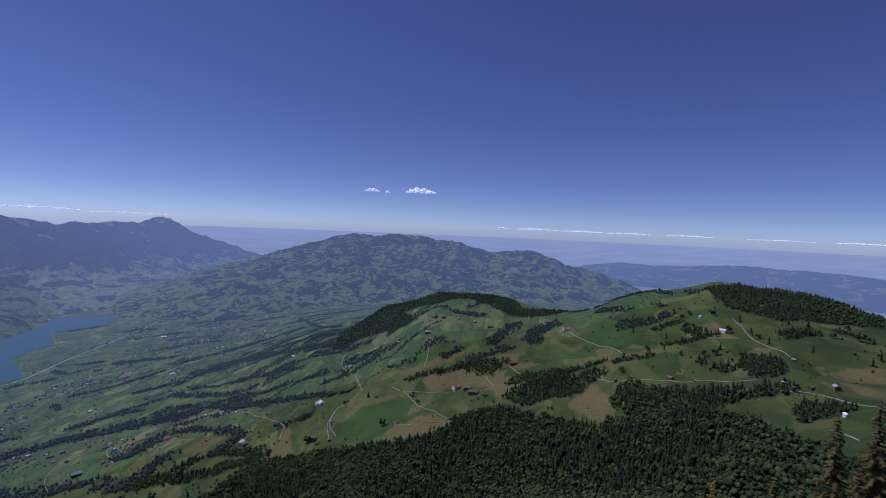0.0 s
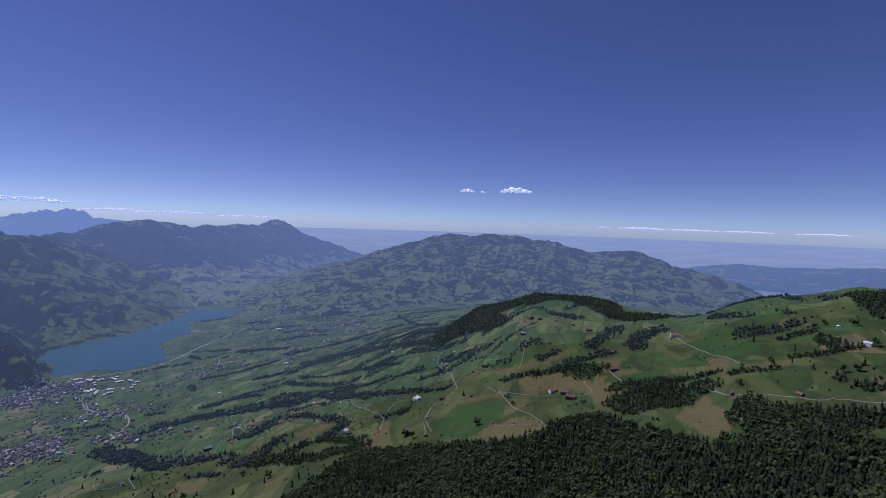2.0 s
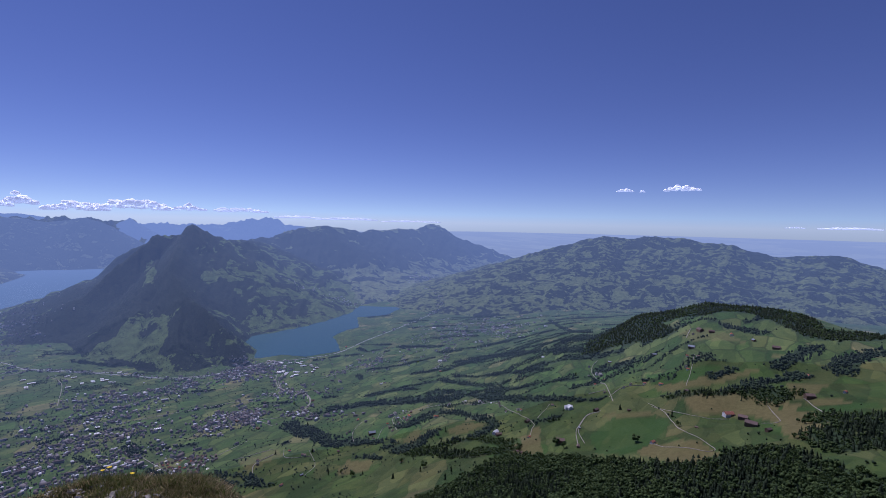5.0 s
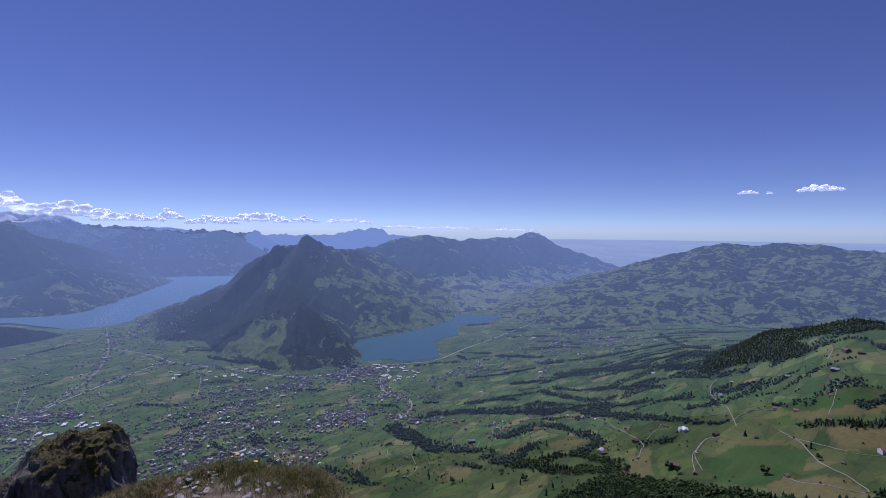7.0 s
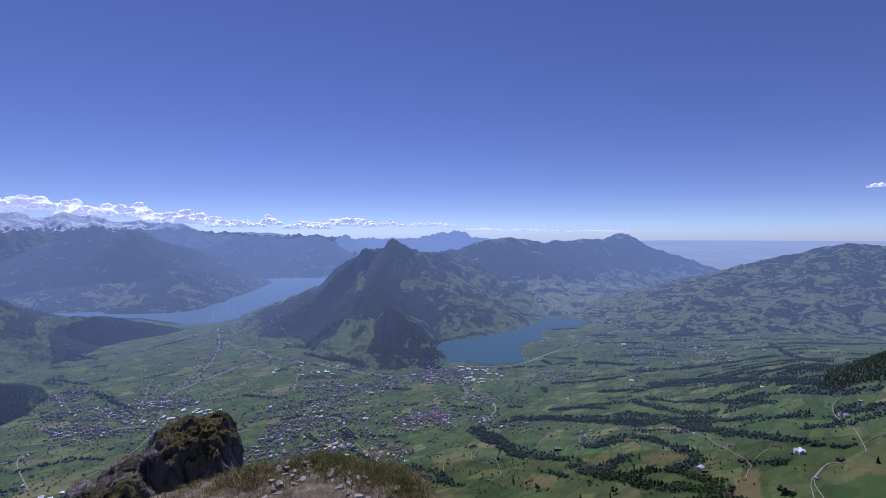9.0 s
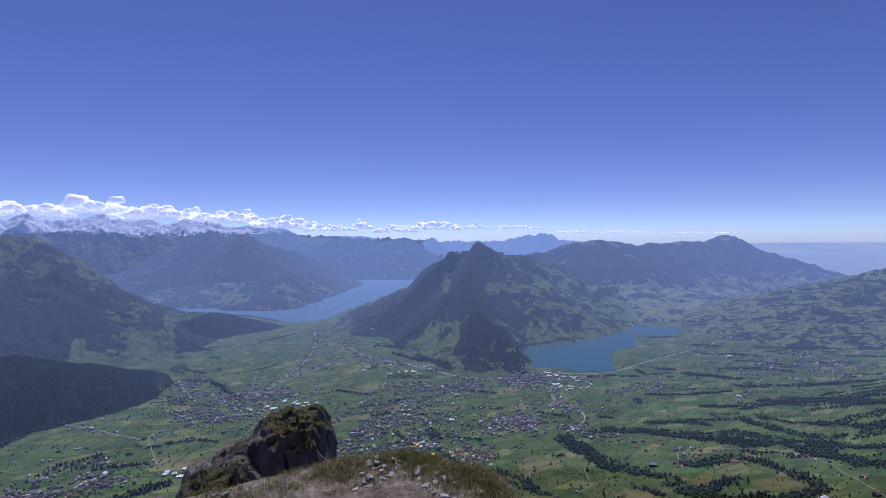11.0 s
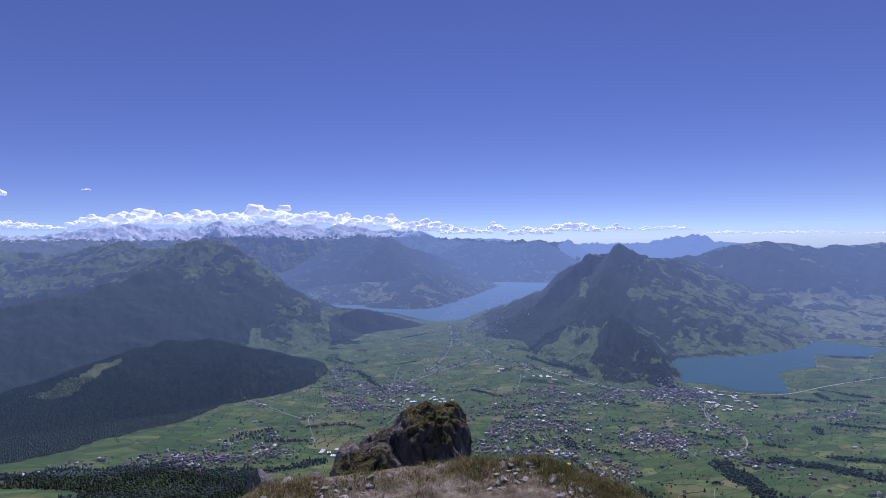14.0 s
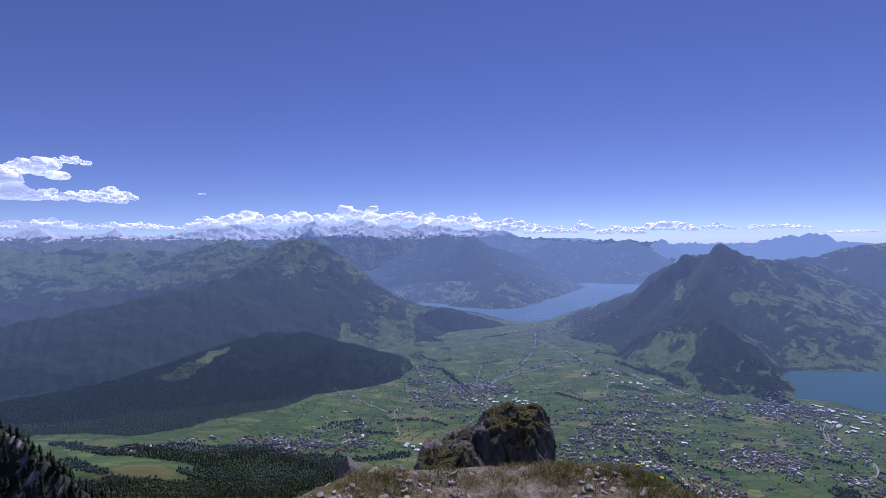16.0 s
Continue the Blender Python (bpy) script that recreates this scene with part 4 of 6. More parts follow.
mountain("backdrop_far_massif", "pale blue jagged massif on the horizon", [
    ([(62, 4600, -0.7), (60.7, 4600, -0.62), (57.5, 4600, -0.60), (55.0, 4600, -0.62), (53.9, 4600, -0.62), (52.5, 4600, -0.31), (50.9, 4600, 0.04), (50.2, 4600, -0.10), (49.5, 4600, 0.23), (48.2, 4600, 0.0),
      (47.2, 4600, -0.54), (45.8, 4600, -0.68), (43, 4600, -1.1), (40, 4600, -1.5)], 300)],
    -300, (38, 64), (4250, 4950), mountain_material("far_massif", 0.1, 0.40), 24, 42, 91)
mountain("backdrop_snow_range", "snow-covered alpine range under a bank of cloud", [
    ([(138, 4500, 1.2), (129.4, 4500, 1.14), (126.7, 4500, 1.4), (124.3, 4500, 0.95), (121.0, 4500, 1.3), (118.4, 4500, 0.8), (114.8, 4500, 1.3), (112.2, 4500, 1.7), (109.9, 4500, 2.05), (108.3, 4500, 1.6), (106.5, 4500, 1.75),
      (104.9, 4500, 1.6), (103.3, 4500, 1.9), (101.6, 4500, 2.45), (100.0, 4500, 1.75), (98.3, 4500, 1.9), (96.4, 4500, 2.55), (94.5, 4500, 1.8), (92.3, 4500, 1.9), (90.5, 4500, 1.5), (89.2, 4500, 2.0), (87.2, 4500, 1.75), (84.8, 4500, 1.1),
      (83.3, 4500, 1.35)], 660),
    ([(83.3, 4500, 1.35), (80.3, 4500, 0.9), (77.6, 4500, 0.4), (74, 4500, 0.0), (68, 4500, -0.3), (62, 4500, -0.5)], 330),
    ([(106.5, 4120, -1.2), (104.0, 4120, 0.2), (101.9, 4120, 1.95), (100.2, 4120, 0.9), (98.6, 4120, 0.9), (96.6, 4120, 1.1), (94.0, 4120, 0.4), (91.5, 4120, 0.5), (89.5, 4120, -0.6)], 330)],
    -300, (60, 138), (3700, 4930), mountain_material("snow_range", 0.0, -0.35, rock=0.72, snow=158), 36, 84, 101, step=0.10, rows=170, ribs=16.0)


def flat_lake(name, label, outline, z, material):
    me = bpy.data.meshes.new(name)
    bm = bmesh.new()
    pts = np.array([polar(a, r) for a, r in outline])
    fine = []
    for p, q in zip(pts, np.roll(pts, -1, 0)):  # an uneven shore
        n = max(1, int(np.hypot(*(q - p)) / 9))
        fine += [p + (q - p) * i / n for i in range(n)]
    fx, fy = np.array(fine).T
    pts = np.column_stack([fx + 7 * fbm(fx, fy, 40, 4, 141), fy + 7 * fbm(fx, fy, 40, 4, 149)])
    bm.faces.new([bm.verts.new((px, py, z)) for px, py in pts])
    bmesh.ops.triangulate(bm, faces=bm.faces)
    bm.normal_update()
    for f in bm.faces:
        if f.normal.z < 0:
            f.normal_flip()
    bm.to_mesh(me)
    bm.free()
    me.materials.append(material)
    return tagged(new(name, me), label, "lake", kind="structure")


def shore(*pairs):
    """Shore points from azimuth and elevation, on the level of the lakes."""
    return [(a, LAKE_Z / math.tan(radians(e))) for a, e in pairs]


SMALL_LAKE = shore((54, -13.0), (51.2, -14.2), (50.5, -15.31), (47.6, -15.1), (45.1, -15.49), (41.2, -15.05), (41.4, -14.2), (42.0, -13.43), (40.5, -12.7), (39.0, -12.41),
          (39.2, -11.24), (36.8, -11.1), (34.7, -10.82), (31.0, -10.32), (33.4, -10.08), (38.7, -9.94), (42.6, -10.01), (44.4, -10.3), (45.2, -10.65), (46.0, -11.3), (46.4, -11.87), (48.2, -12.1))
flat_lake("water_small_lake", "calm blue lake in the green valley", SMALL_LAKE, LAKE_Z, water_material("lake_water"))


def dry(x, y):
    """Open land outside the small lake."""
    k = np.array([polar(a, r) for a, r in SMALL_LAKE])
    near = inside(k, x, y)
    for dx, dy in ((9, 0), (-9, 0), (0, 9), (0, -9)):
        near = near | inside(k, x + dx, y + dy)
    return ~near & (ground_z(x, y) > LAKE_Z - 2.0)



flat_lake("water_great_lake", "wide pale blue lake between mountains", [(100, 1950), (96, 2200), (92, 2380), (86, 2380), (83, 2300), (79.1, 2045), (76.4, 2020), (72.6, 2145), (68.8, 2140), (67, 1950), (60, 2300), (58, 4300), (72, 4100), (76, 3300), (100, 3300)],
          LAKE_Z - 1.0, water_material("great_lake_water", 0.14))
flat_lake("water_far_lake", "narrow blue lake beyond the hills", [(-17, 3080), (-24.5, 3080), (-25, 2750), (-17, 2800)], -270.0, water_material("far_lake_water", -0.1))


def plain_material():
    M = Mat("haze_painted_plain")
    c, fine = meadow_color(M, 30.0)
    patch = M.noise(0.006, 6, 0.65, M.pos((0.35, 1.0, 1.0)))
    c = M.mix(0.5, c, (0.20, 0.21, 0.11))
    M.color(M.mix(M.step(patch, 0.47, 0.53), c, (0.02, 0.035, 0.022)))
    # paler haze painted in as emission so the rim melts into the sky
    paint_haze(M, 0.08, 2900.0, (0.315, 0.385, 0.495))
    return M.m


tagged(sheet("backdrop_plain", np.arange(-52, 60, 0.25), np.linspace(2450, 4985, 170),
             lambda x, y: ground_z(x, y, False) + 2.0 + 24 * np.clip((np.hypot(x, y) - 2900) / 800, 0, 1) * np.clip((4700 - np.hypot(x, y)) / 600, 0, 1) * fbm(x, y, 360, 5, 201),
             plain_material()), "wide plain with fields and painted haze reaching the horizon", "plain", kind="structure")

# ---- helpers for things ----
def part(name, bm, material, parent=None, label=""):
    me = bpy.data.meshes.new(name)
    bm.normal_update()
    bm.to_mesh(me)
    bm.free()
    me.materials.append(material)
    ob = new(name, me)
    if parent is not None:
        ob.parent = parent
    return tagged(ob, label)


def mesh_object(name, verts, faces, material, parent=None, smooth=False):
    me = bpy.data.meshes.new(name)
    me.from_pydata([tuple(v) for v in verts], [], [tuple(f) for f in faces])
    if smooth:
        me.polygons.foreach_set("use_smooth", np.full(len(me.polygons), True))
    me.materials.append(material)
    ob = new(name, me)
    if parent is not None:
        ob.parent = parent
    return ob


def merged(name, templates, which, xyz, scale, turn, materials, label, category, squash=None):
    """Many small shapes in one mesh: templates are (verts, tris, material indices)."""
    co, tri, mat, base = [], [], [], 0
    for k, (v, f, mi) in enumerate(templates):
        sel = np.where(which == k)[0]
        if not len(sel):
            continue
        v, f = np.asarray(v, float), np.asarray(f, int)
        c, s = np.cos(turn[sel])[:, None], np.sin(turn[sel])[:, None]
        sc = scale[sel][:, None]
        wide = sc if squash is None else sc * squash[sel][:, None]
        X = (v[None, :, 0] * c - v[None, :, 1] * s) * wide + xyz[sel, 0][:, None]
        Y = (v[None, :, 0] * s + v[None, :, 1] * c) * wide + xyz[sel, 1][:, None]
        Z = v[None, :, 2] * sc + xyz[sel, 2][:, None]
        co.append(np.stack([X, Y, Z], -1).reshape(-1, 3))
        off = base + np.arange(len(sel))[:, None, None] * len(v)
        tri.append((f[None] + off).reshape(-1, 3))
        mat.append(np.tile(np.asarray(mi, int), len(sel)))
        base += len(sel) * len(v)
    co, tri, mat = np.concatenate(co), np.concatenate(tri), np.concatenate(mat)
    me = bpy.data.meshes.new(name)
    me.vertices.add(len(co))
    me.vertices.foreach_set("co", co.astype(np.float32).ravel())
    me.loops.add(tri.size)
    me.loops.foreach_set("vertex_index", tri.ravel().astype(np.int32))
    me.polygons.add(len(tri))
    me.polygons.foreach_set("loop_start", np.arange(0, tri.size, 3, dtype=np.int32))
    for m in materials:
        me.materials.append(m)
    me.polygons.foreach_set("material_index", mat.astype(np.int32))
    me.update(calc_edges=True)
    return tagged(new(name, me), label, category, kind="stuff")


# ---- trees of the valley ----
def leaf_material(name, dark, light, bump=0.6, size=2.0, haze=False):
    M = Mat(name, 0.85)
    shade = M.mix(M.island(), dark, light)
    n = M.noise(size, 3, 0.7)
    M.color(M.mix(M.step(n, 0.35, 0.7), M.mix(0.3, shade, (0.0, 0.0, 0.0)), shade))
    M.bump(n, bump, 0.4)
    thin(M, 0.14 if haze else 0.3)
    return paint_haze(M).m if haze else M.m


def thin(M, share):
    """Lets part of the light through, as leaves do."""
    base = M.b.inputs["Base Color"].links[0].from_socket
    tr = M.node("BsdfTranslucent", Color=base)
    mx = M.node("MixShader", i0=share, i1=M.b.outputs[0], i2=tr.outputs[0])
    M.t.links.new(mx.outputs[0], M.t.nodes["Material Output"].inputs["Surface"])
    return M.m


SPRUCE = leaf_material("spruce_needles", (0.018, 0.031, 0.017), (0.046, 0.068, 0.030))
BROAD = leaf_material("broad_leaves", (0.034, 0.064, 0.020), (0.100, 0.145, 0.043))
# leaf copies for distant trees, with haze painted in as emission
FAR_LEAVES = [leaf_material("hazed_spruces", (0.016, 0.029, 0.016), (0.030, 0.048, 0.024), 0.3, haze=True), leaf_material("hazed_leaves", (0.022, 0.041, 0.021), (0.055, 0.083, 0.034), 0.3, haze=True)]
rng = np.random.default_rng(7)


def cone_tree(tiers, sides, jitter, slim=0.2):
    """A spruce of unit height in stacked skirts."""
    v, f = [], []
    for t in range(tiers):
        z0, z1 = 0.06 + 0.86 * t / tiers, min(1.0, 0.06 + 0.86 * (t + 1.75) / tiers)
        if t == tiers - 1:
            z1 = 1.0
        rad = slim * (1 - t / tiers) ** 0.8
        b = len(v)
        for i in range(sides):
            a = 2 * math.pi * (i + 0.5 * (t % 2)) / sides
            k = rad * (1 + jitter * (rng.random() - 0.5) * 2)
            v.append((k * math.cos(a), k * math.sin(a), z0 + 0.04 * (rng.random() - 0.5)))
        v.append((0, 0, z1))
        f += [(b + i, b + (i + 1) % sides, b + sides) for i in range(sides)]
    return v, f, [0] * len(f)


def ball_tree(sub, jitter):
    """A broadleaved crown of unit height: several lumps on a short stem."""
    v, f = [], []
    for i in range(5 if sub else 1):
        bm = bmesh.new()
        bmesh.ops.create_icosphere(bm, subdivisions=1, radius=(0.17 + 0.09 * rng.random()) if sub else 0.36)
        o = Vector((rng.random() - 0.5, rng.random() - 0.5, (rng.random() - 0.5) * 0.9)) * (0.60 if sub else 0.1) + Vector((0, 0, 0.55))
        b = len(v)
        for q in bm.verts:
            k = 1 + jitter * (rng.random() - 0.5) * 2
            v.append((q.co.x * k + o.x, q.co.y * k + o.y, q.co.z * k * 1.15 + o.z))
        f += [tuple(b + q.index for q in face.verts) for face in bm.faces]
        bm.free()
    b = len(v)
    v += [(0.04, 0, 0), (-0.02, 0.035, 0), (-0.02, -0.035, 0), (0, 0, 0.5)]
    f += [(b, b + 1, b + 3), (b + 1, b + 2, b + 3), (b + 2, b, b + 3)]
    return v, f, [1] * len(f)


def leafy_tree():
    """A broadleaved crown of unit height made of many leaf clumps over a short stem."""
    v, f = [], []
    lobes = [Vector((rng.random() - 0.5, rng.random() - 0.5, 0.8 * (rng.random() - 0.35))) * 0.42 + Vector((0, 0, 0.55)) for _ in range(6)]
    for i in range(110):
        n = Vector((rng.normal(), rng.normal(), rng.normal() + 0.35)).normalized()
        c = lobes[i % 6] + n * (0.14 + 0.06 * rng.random())
        a = Vector((rng.normal(), rng.normal(), rng.normal()))
        s = n.cross(a).normalized()
        t = (n + 0.8 * a.normalized()).cross(s).normalized()
        k = 0.075 + 0.04 * rng.random()
        b = len(v)
        v += [tuple(c + s * k), tuple(c - s * k * 0.6 + t * k), tuple(c - s * k * 0.6 - t * k)]
        f.append((b, b + 1, b + 2))
    b = len(v)
    v += [(0.04, 0, 0), (-0.02, 0.035, 0), (-0.02, -0.035, 0), (0, 0, 0.6)]
    f += [(b, b + 1, b + 3), (b + 1, b + 2, b + 3), (b + 2, b, b + 3)]
    return v, f, [1] * len(f)


NEAR_TREES = [cone_tree(8, 8, 0.6, 0.20), cone_tree(6, 9, 0.6, 0.25), cone_tree(7, 7, 0.65, 0.18), leafy_tree(), ball_tree(1, 0.3)]
FAR_TREES = [cone_tree(3, 6, 0.45, 0.24), cone_tree(3, 6, 0.5, 0.30), ball_tree(0, 0.3), ball_tree(0, 0.38)]


def scatter(lo, hi, gap):
    gx, gy = np.meshgrid(np.arange(lo[0], hi[0], gap), np.arange(lo[1], hi[1], gap))
    x, y = gx.ravel(), gy.ravel()
    return x + (rng.random(len(x)) - 0.5) * gap * 0.95, y + (rng.random(len(x)) - 0.5) * gap * 0.95


def plant(name, x, y, low, high, broad, near, label, z=None, leaves=None):
    """One stand of trees; broad: share of broadleaved ones, by patches."""
    z = land_z(x, y) if z is None else z
    patch = vnoise(x / 26.0, y / 26.0, 77) * 0.5 + 0.5
    leafy = (patch * 0.55 + rng.random(len(x)) * 0.45) < broad
    if near:
        which = np.where(leafy, 3 + rng.integers(0, 2, len(x)), rng.integers(0, 3, len(x)))
    else:
        which = np.where(leafy, 2 + rng.integers(0, 2, len(x)), rng.integers(0, 2, len(x)))
    size = low + (high - low) * rng.random(len(x)) ** 1.2
    size = np.where(leafy, size * 0.68, size)
    xyz = np.stack([x, y, z - 0.15], 1)
    squash = np.where(leafy, 0.75 + 0.4 * rng.random(len(x)), 0.8 + 0.45 * rng.random(len(x)))
    return merged(name, NEAR_TREES if near else FAR_TREES, which, xyz, size, rng.random(len(x)) * 6.28, leaves or [SPRUCE, BROAD], label, "trees", squash)


for poly in FORESTS:
    px, py = scatter(poly.min(0), poly.max(0), 2.7)
    ok = inside(poly, px + 4 * fbm(px, py, 18, 3, 5), py + 4 * fbm(px, py, 18, 3, 8)) & (np.hypot(px, py) > 150)
    plant("near_forest", px[ok], py[ok], 3.4, 8.4, 0.58, True, "dense mixed forest of dark spruces and bright broadleaved trees")
for poly in GROVES:
    px, py = scatter(poly.min(0), poly.max(0), 3.1)
    ok = inside(poly, px + 5 * fbm(px, py, 18, 3, 5), py + 5 * fbm(px, py, 18, 3, 8))
    if poly[:, 0].mean() < -600:
        plant("backdrop_wood", px[ok], py[ok], 2.6, 5.2, 1.0, False, "dark mixed wood below the low hill", leaves=FAR_LEAVES)
    else:
        plant("wood", px[ok], py[ok], 2.8, 6.0, 0.5, np.hypot(*poly.mean(0)) < 450, "dark spruce wood on the hill")
px, py = [], []
for w, pts in BELTS:
    qx, qy = scatter(pts.min(0) - 2 * w, pts.max(0) + 2 * w, 3.0)
    ok = near_line(pts, qx + 5 * fbm(qx, qy, 18, 3, 5), qy + 5 * fbm(qx, qy, 18, 3, 9)) < w * (1.25 + 0.8 * fbm(qx, qy, 22, 3, 13) + 0.5 * rng.random(len(qx)))
    px.append(qx[ok])
    py.append(qy[ok])
px, py = np.concatenate(px), np.concatenate(py)
keep = ~on_mountain(px, py)
px, py = px[keep], py[keep]
keep = np.hypot(px, py) < 560
plant("tree_belt", px[keep], py[keep], 2.8, 6.6, 0.55, True, "dark belts of trees between the meadows")
far = ~keep & (rng.random(len(px)) < 0.35 + 0.9 * (fbm(px, py, 14, 2, 131) > -0.1))
plant("backdrop_tree_belt", px[far], py[far], 3.0, 7.0, 0.68, False, "dark belts of trees between the valley meadows", leaves=FAR_LEAVES)
# ragged strips of wood along the streams of the lower slopes
px, py = scatter((-900, 420), (420, 1750), 3.6)
dist, az = np.hypot(px, py), np.degrees(np.arctan2(-px, py))
turn = radians(33)
u, v = px * math.cos(turn) + py * math.sin(turn), -px * math.sin(turn) + py * math.cos(turn)
strip = fbm(u / 3.6 + 14 * fbm(px, py, 60, 3, 91), v + 12 * fbm(px, py, 45, 3, 93), 27, 3, 95) + 0.25 * fbm(px, py, 16, 3, 97)
ok = (dist > 640) & (dist < 1700) & (az > -2) & (az < 36) & (strip > np.interp(az, [-2, 6, 24, 36], [0.34, 0.24, 0.30, 0.5])) & dry(px, py)
plant("backdrop_stream_woods", px[ok], py[ok], 3.0, 6.2, 0.7, False, "ragged strips of dark wood along valley streams", leaves=FAR_LEAVES)
# loose orchard and field trees over the meadows and in the villages
px, py = scatter((-1900, 250), (350, 1750), 8.2)
qx, qy = scatter((-1700, -250), (-250, 250), 8.2)
px, py = np.concatenate([px, qx]), np.concatenate([py, qy])
dist, az = np.hypot(px, py), np.degrees(np.arctan2(-px, py))
ok = (dist > 330) & (dist < 1950) & (az > -46) & (az < 133) & (rng.random(len(px)) < 0.75 * (fbm(px, py, 38, 4, 55) > 0.14) + 0.05) & dry(px, py)
ok &= ~((az > -46) & (az < 20) & (rng.random(len(px)) < 0.75))
plant("backdrop_field_trees", px[ok], py[ok], 1.8, 4.4, 0.85, False, "scattered fruit and field trees on the meadows", leaves=FAR_LEAVES)


def hedge_lines(x, y, cell, turn, share, seed):
    """Which points lie on the kept borders of an uneven net of fields."""
    c, s = math.cos(turn), math.sin(turn)
    wob = 5 * fbm(x, y, 60, 2, seed)
    u, v = (x * c + y * s + wob) / (cell * 1.6), (-x * s + y * c + wob) / cell
    iu, iv = np.floor(u).astype(np.int64), np.floor(v).astype(np.int64)
    best = np.full((2, len(x)), 1e9)
    owner = np.zeros((2, len(x)))
    for du in (-1, 0, 1):
        for dv in (-1, 0, 1):
            a, b = iu + du, iv + dv
            h = hash2(a, b, seed)
            d = np.hypot((a + 0.15 + 0.7 * h - u) * 1.6, b + 0.15 + 0.7 * hash2(a, b, seed + 5) - v) * cell
            first = d < best[0]
            second = ~first & (d < best[1])
            best[1], owner[1] = np.where(first, best[0], np.where(second, d, best[1])), np.where(first, owner[0], np.where(second, h, owner[1]))
            best[0], owner[0] = np.where(first, d, best[0]), np.where(first, h, owner[0])
    return (best[1] - best[0] < 2.4) & (((owner[0] + owner[1]) * 7.31) % 1.0 < share)


# hedgerows and rows of trees along the field borders of the valley
px, py = scatter((-1950, -350), (0, 1750), 2.6)
dist, az = np.hypot(px, py), np.degrees(np.arctan2(-px, py))
ok = (dist > 560) & (dist < 1950) & (az > 14) & (az < 112)
px, py = px[ok], py[ok]
ok = hedge_lines(px, py, 36.0, 0.5, 0.34, 171) & (rng.random(len(px)) < 0.62) & (fbm(px, py, 11, 2, 173) > -0.25)
px, py = px[ok], py[ok]
ok = dry(px, py) & ~on_mountain(px, py)
plant("backdrop_hedgerows", px[ok], py[ok], 1.4, 3.8, 0.92, False, "hedgerows and rows of trees along the field borders", leaves=FAR_LEAVES)


# copses and trees on the lower slopes of the two wooded mountains
px, py = scatter((-1900, -420), (-650, 1150), 3.2)
dist, az = np.hypot(px, py), np.degrees(np.arctan2(-px, py))
ok = ((az > 86) & (az < 100.5) & (dist > 1050) & (dist < 1850) | (az > 52) & (az < 70) & (dist > 1120) & (dist < 1560)) & (fbm(px, py, 46, 4, 191) + 0.35 * fbm(px, py, 14, 2, 193) > 0.30)
ok |= ((az > 86) & (az < 100.5) & (dist > 1050) & (dist < 1850) | (az > 52) & (az < 70) & (dist > 1120) & (dist < 1560)) & (rng.random(len(px)) < 0.02)
plant("backdrop_slope_woods", px[ok], py[ok], 2.0, 4.6, 0.85, False, "dark copses on the lower mountain slopes", leaves=FAR_LEAVES)


# ---- single trees one can count ----
def lone_tree(kind):
    rootob = tagged(new("spruce_tree" if kind < 3 else "broadleaf_tree"), "dark spruce standing alone on a meadow" if kind < 3 else "round leafy tree standing alone on a meadow", "tree", "trees on the meadows")
    v, f, _ = NEAR_TREES[kind]
    crown = mesh_object("crown", v, f, SPRUCE if kind < 3 else BROAD, rootob)
    bm = bmesh.new()
    bmesh.ops.create_cone(bm, segments=6, radius1=0.022, radius2=0.008, depth=0.7, matrix=Matrix.Translation((0, 0, 0.33)))
    part("trunk", bm, BARK, rootob)
    return rootob


def bark_material():
    M = Mat("bark", 0.95)
    n = M.noise(9.0, 5, 0.7)
    M.color(M.ramp(n, (0.3, (0.045, 0.032, 0.024)), (0.7, (0.13, 0.10, 0.08))))
    M.bump(n, 0.8, 0.05)
    return M.m


BARK = bark_material()
protos = [lone_tree(k) for k in range(5)]
lx, ly = np.array(LONE, float).T
lz = land_z(lx, ly)
for i, (x, y, z) in enumerate(zip(lx, ly, lz)):
    k = i % 5
    s = 5.0 + 3.0 * rng.random() if y < 480 or k < 3 else 6.0
    m = pose(x, y, z - 0.15, 0, 0, 360 * rng.random()) @ Matrix.Scale(s, 4)
    if i < 5:
        protos[k].matrix_basis = m
    else:
        ob = copy_thing(protos[k], pose(0, 0, 0))
        ob.matrix_basis = m


# ---- lanes ----
def lane_material(name, a, b):
    M = Mat(name, 0.9)
    n = M.noise(0.8, 4, 0.6)
    M.color(M.ramp(n, (0.3, a), (0.7, b)))
    M.bump(n, 0.2, 0.1)
    # far stretches get haze painted in as emission
    return paint_haze(M).m


GRAVEL = lane_material("pale_gravel", (0.20, 0.185, 0.16), (0.31, 0.285, 0.245))
ASPHALT = lane_material("grey_asphalt", (0.32, 0.32, 0.32), (0.42, 0.42, 0.41))


def smooth_line(pts, gap):
    """Catmull-Rom through the points, with even steps."""
    p = np.vstack([2 * pts[0] - pts[1], pts, 2 * pts[-1] - pts[-2]])
    res = []
    for i in range(1, len(p) - 2):
        n = max(2, int(np.hypot(*(p[i + 1] - p[i])) / gap))
        t = np.arange(n)[:, None] / n
        res.append(0.5 * (2 * p[i] + (p[i + 1] - p[i - 1]) * t + (2 * p[i - 1] - 5 * p[i] + 4 * p[i + 1] - p[i + 2]) * t ** 2
                          + (3 * p[i] - p[i - 1] - 3 * p[i + 1] + p[i + 2]) * t ** 3))
    return np.vstack(res + [pts[-1:]])


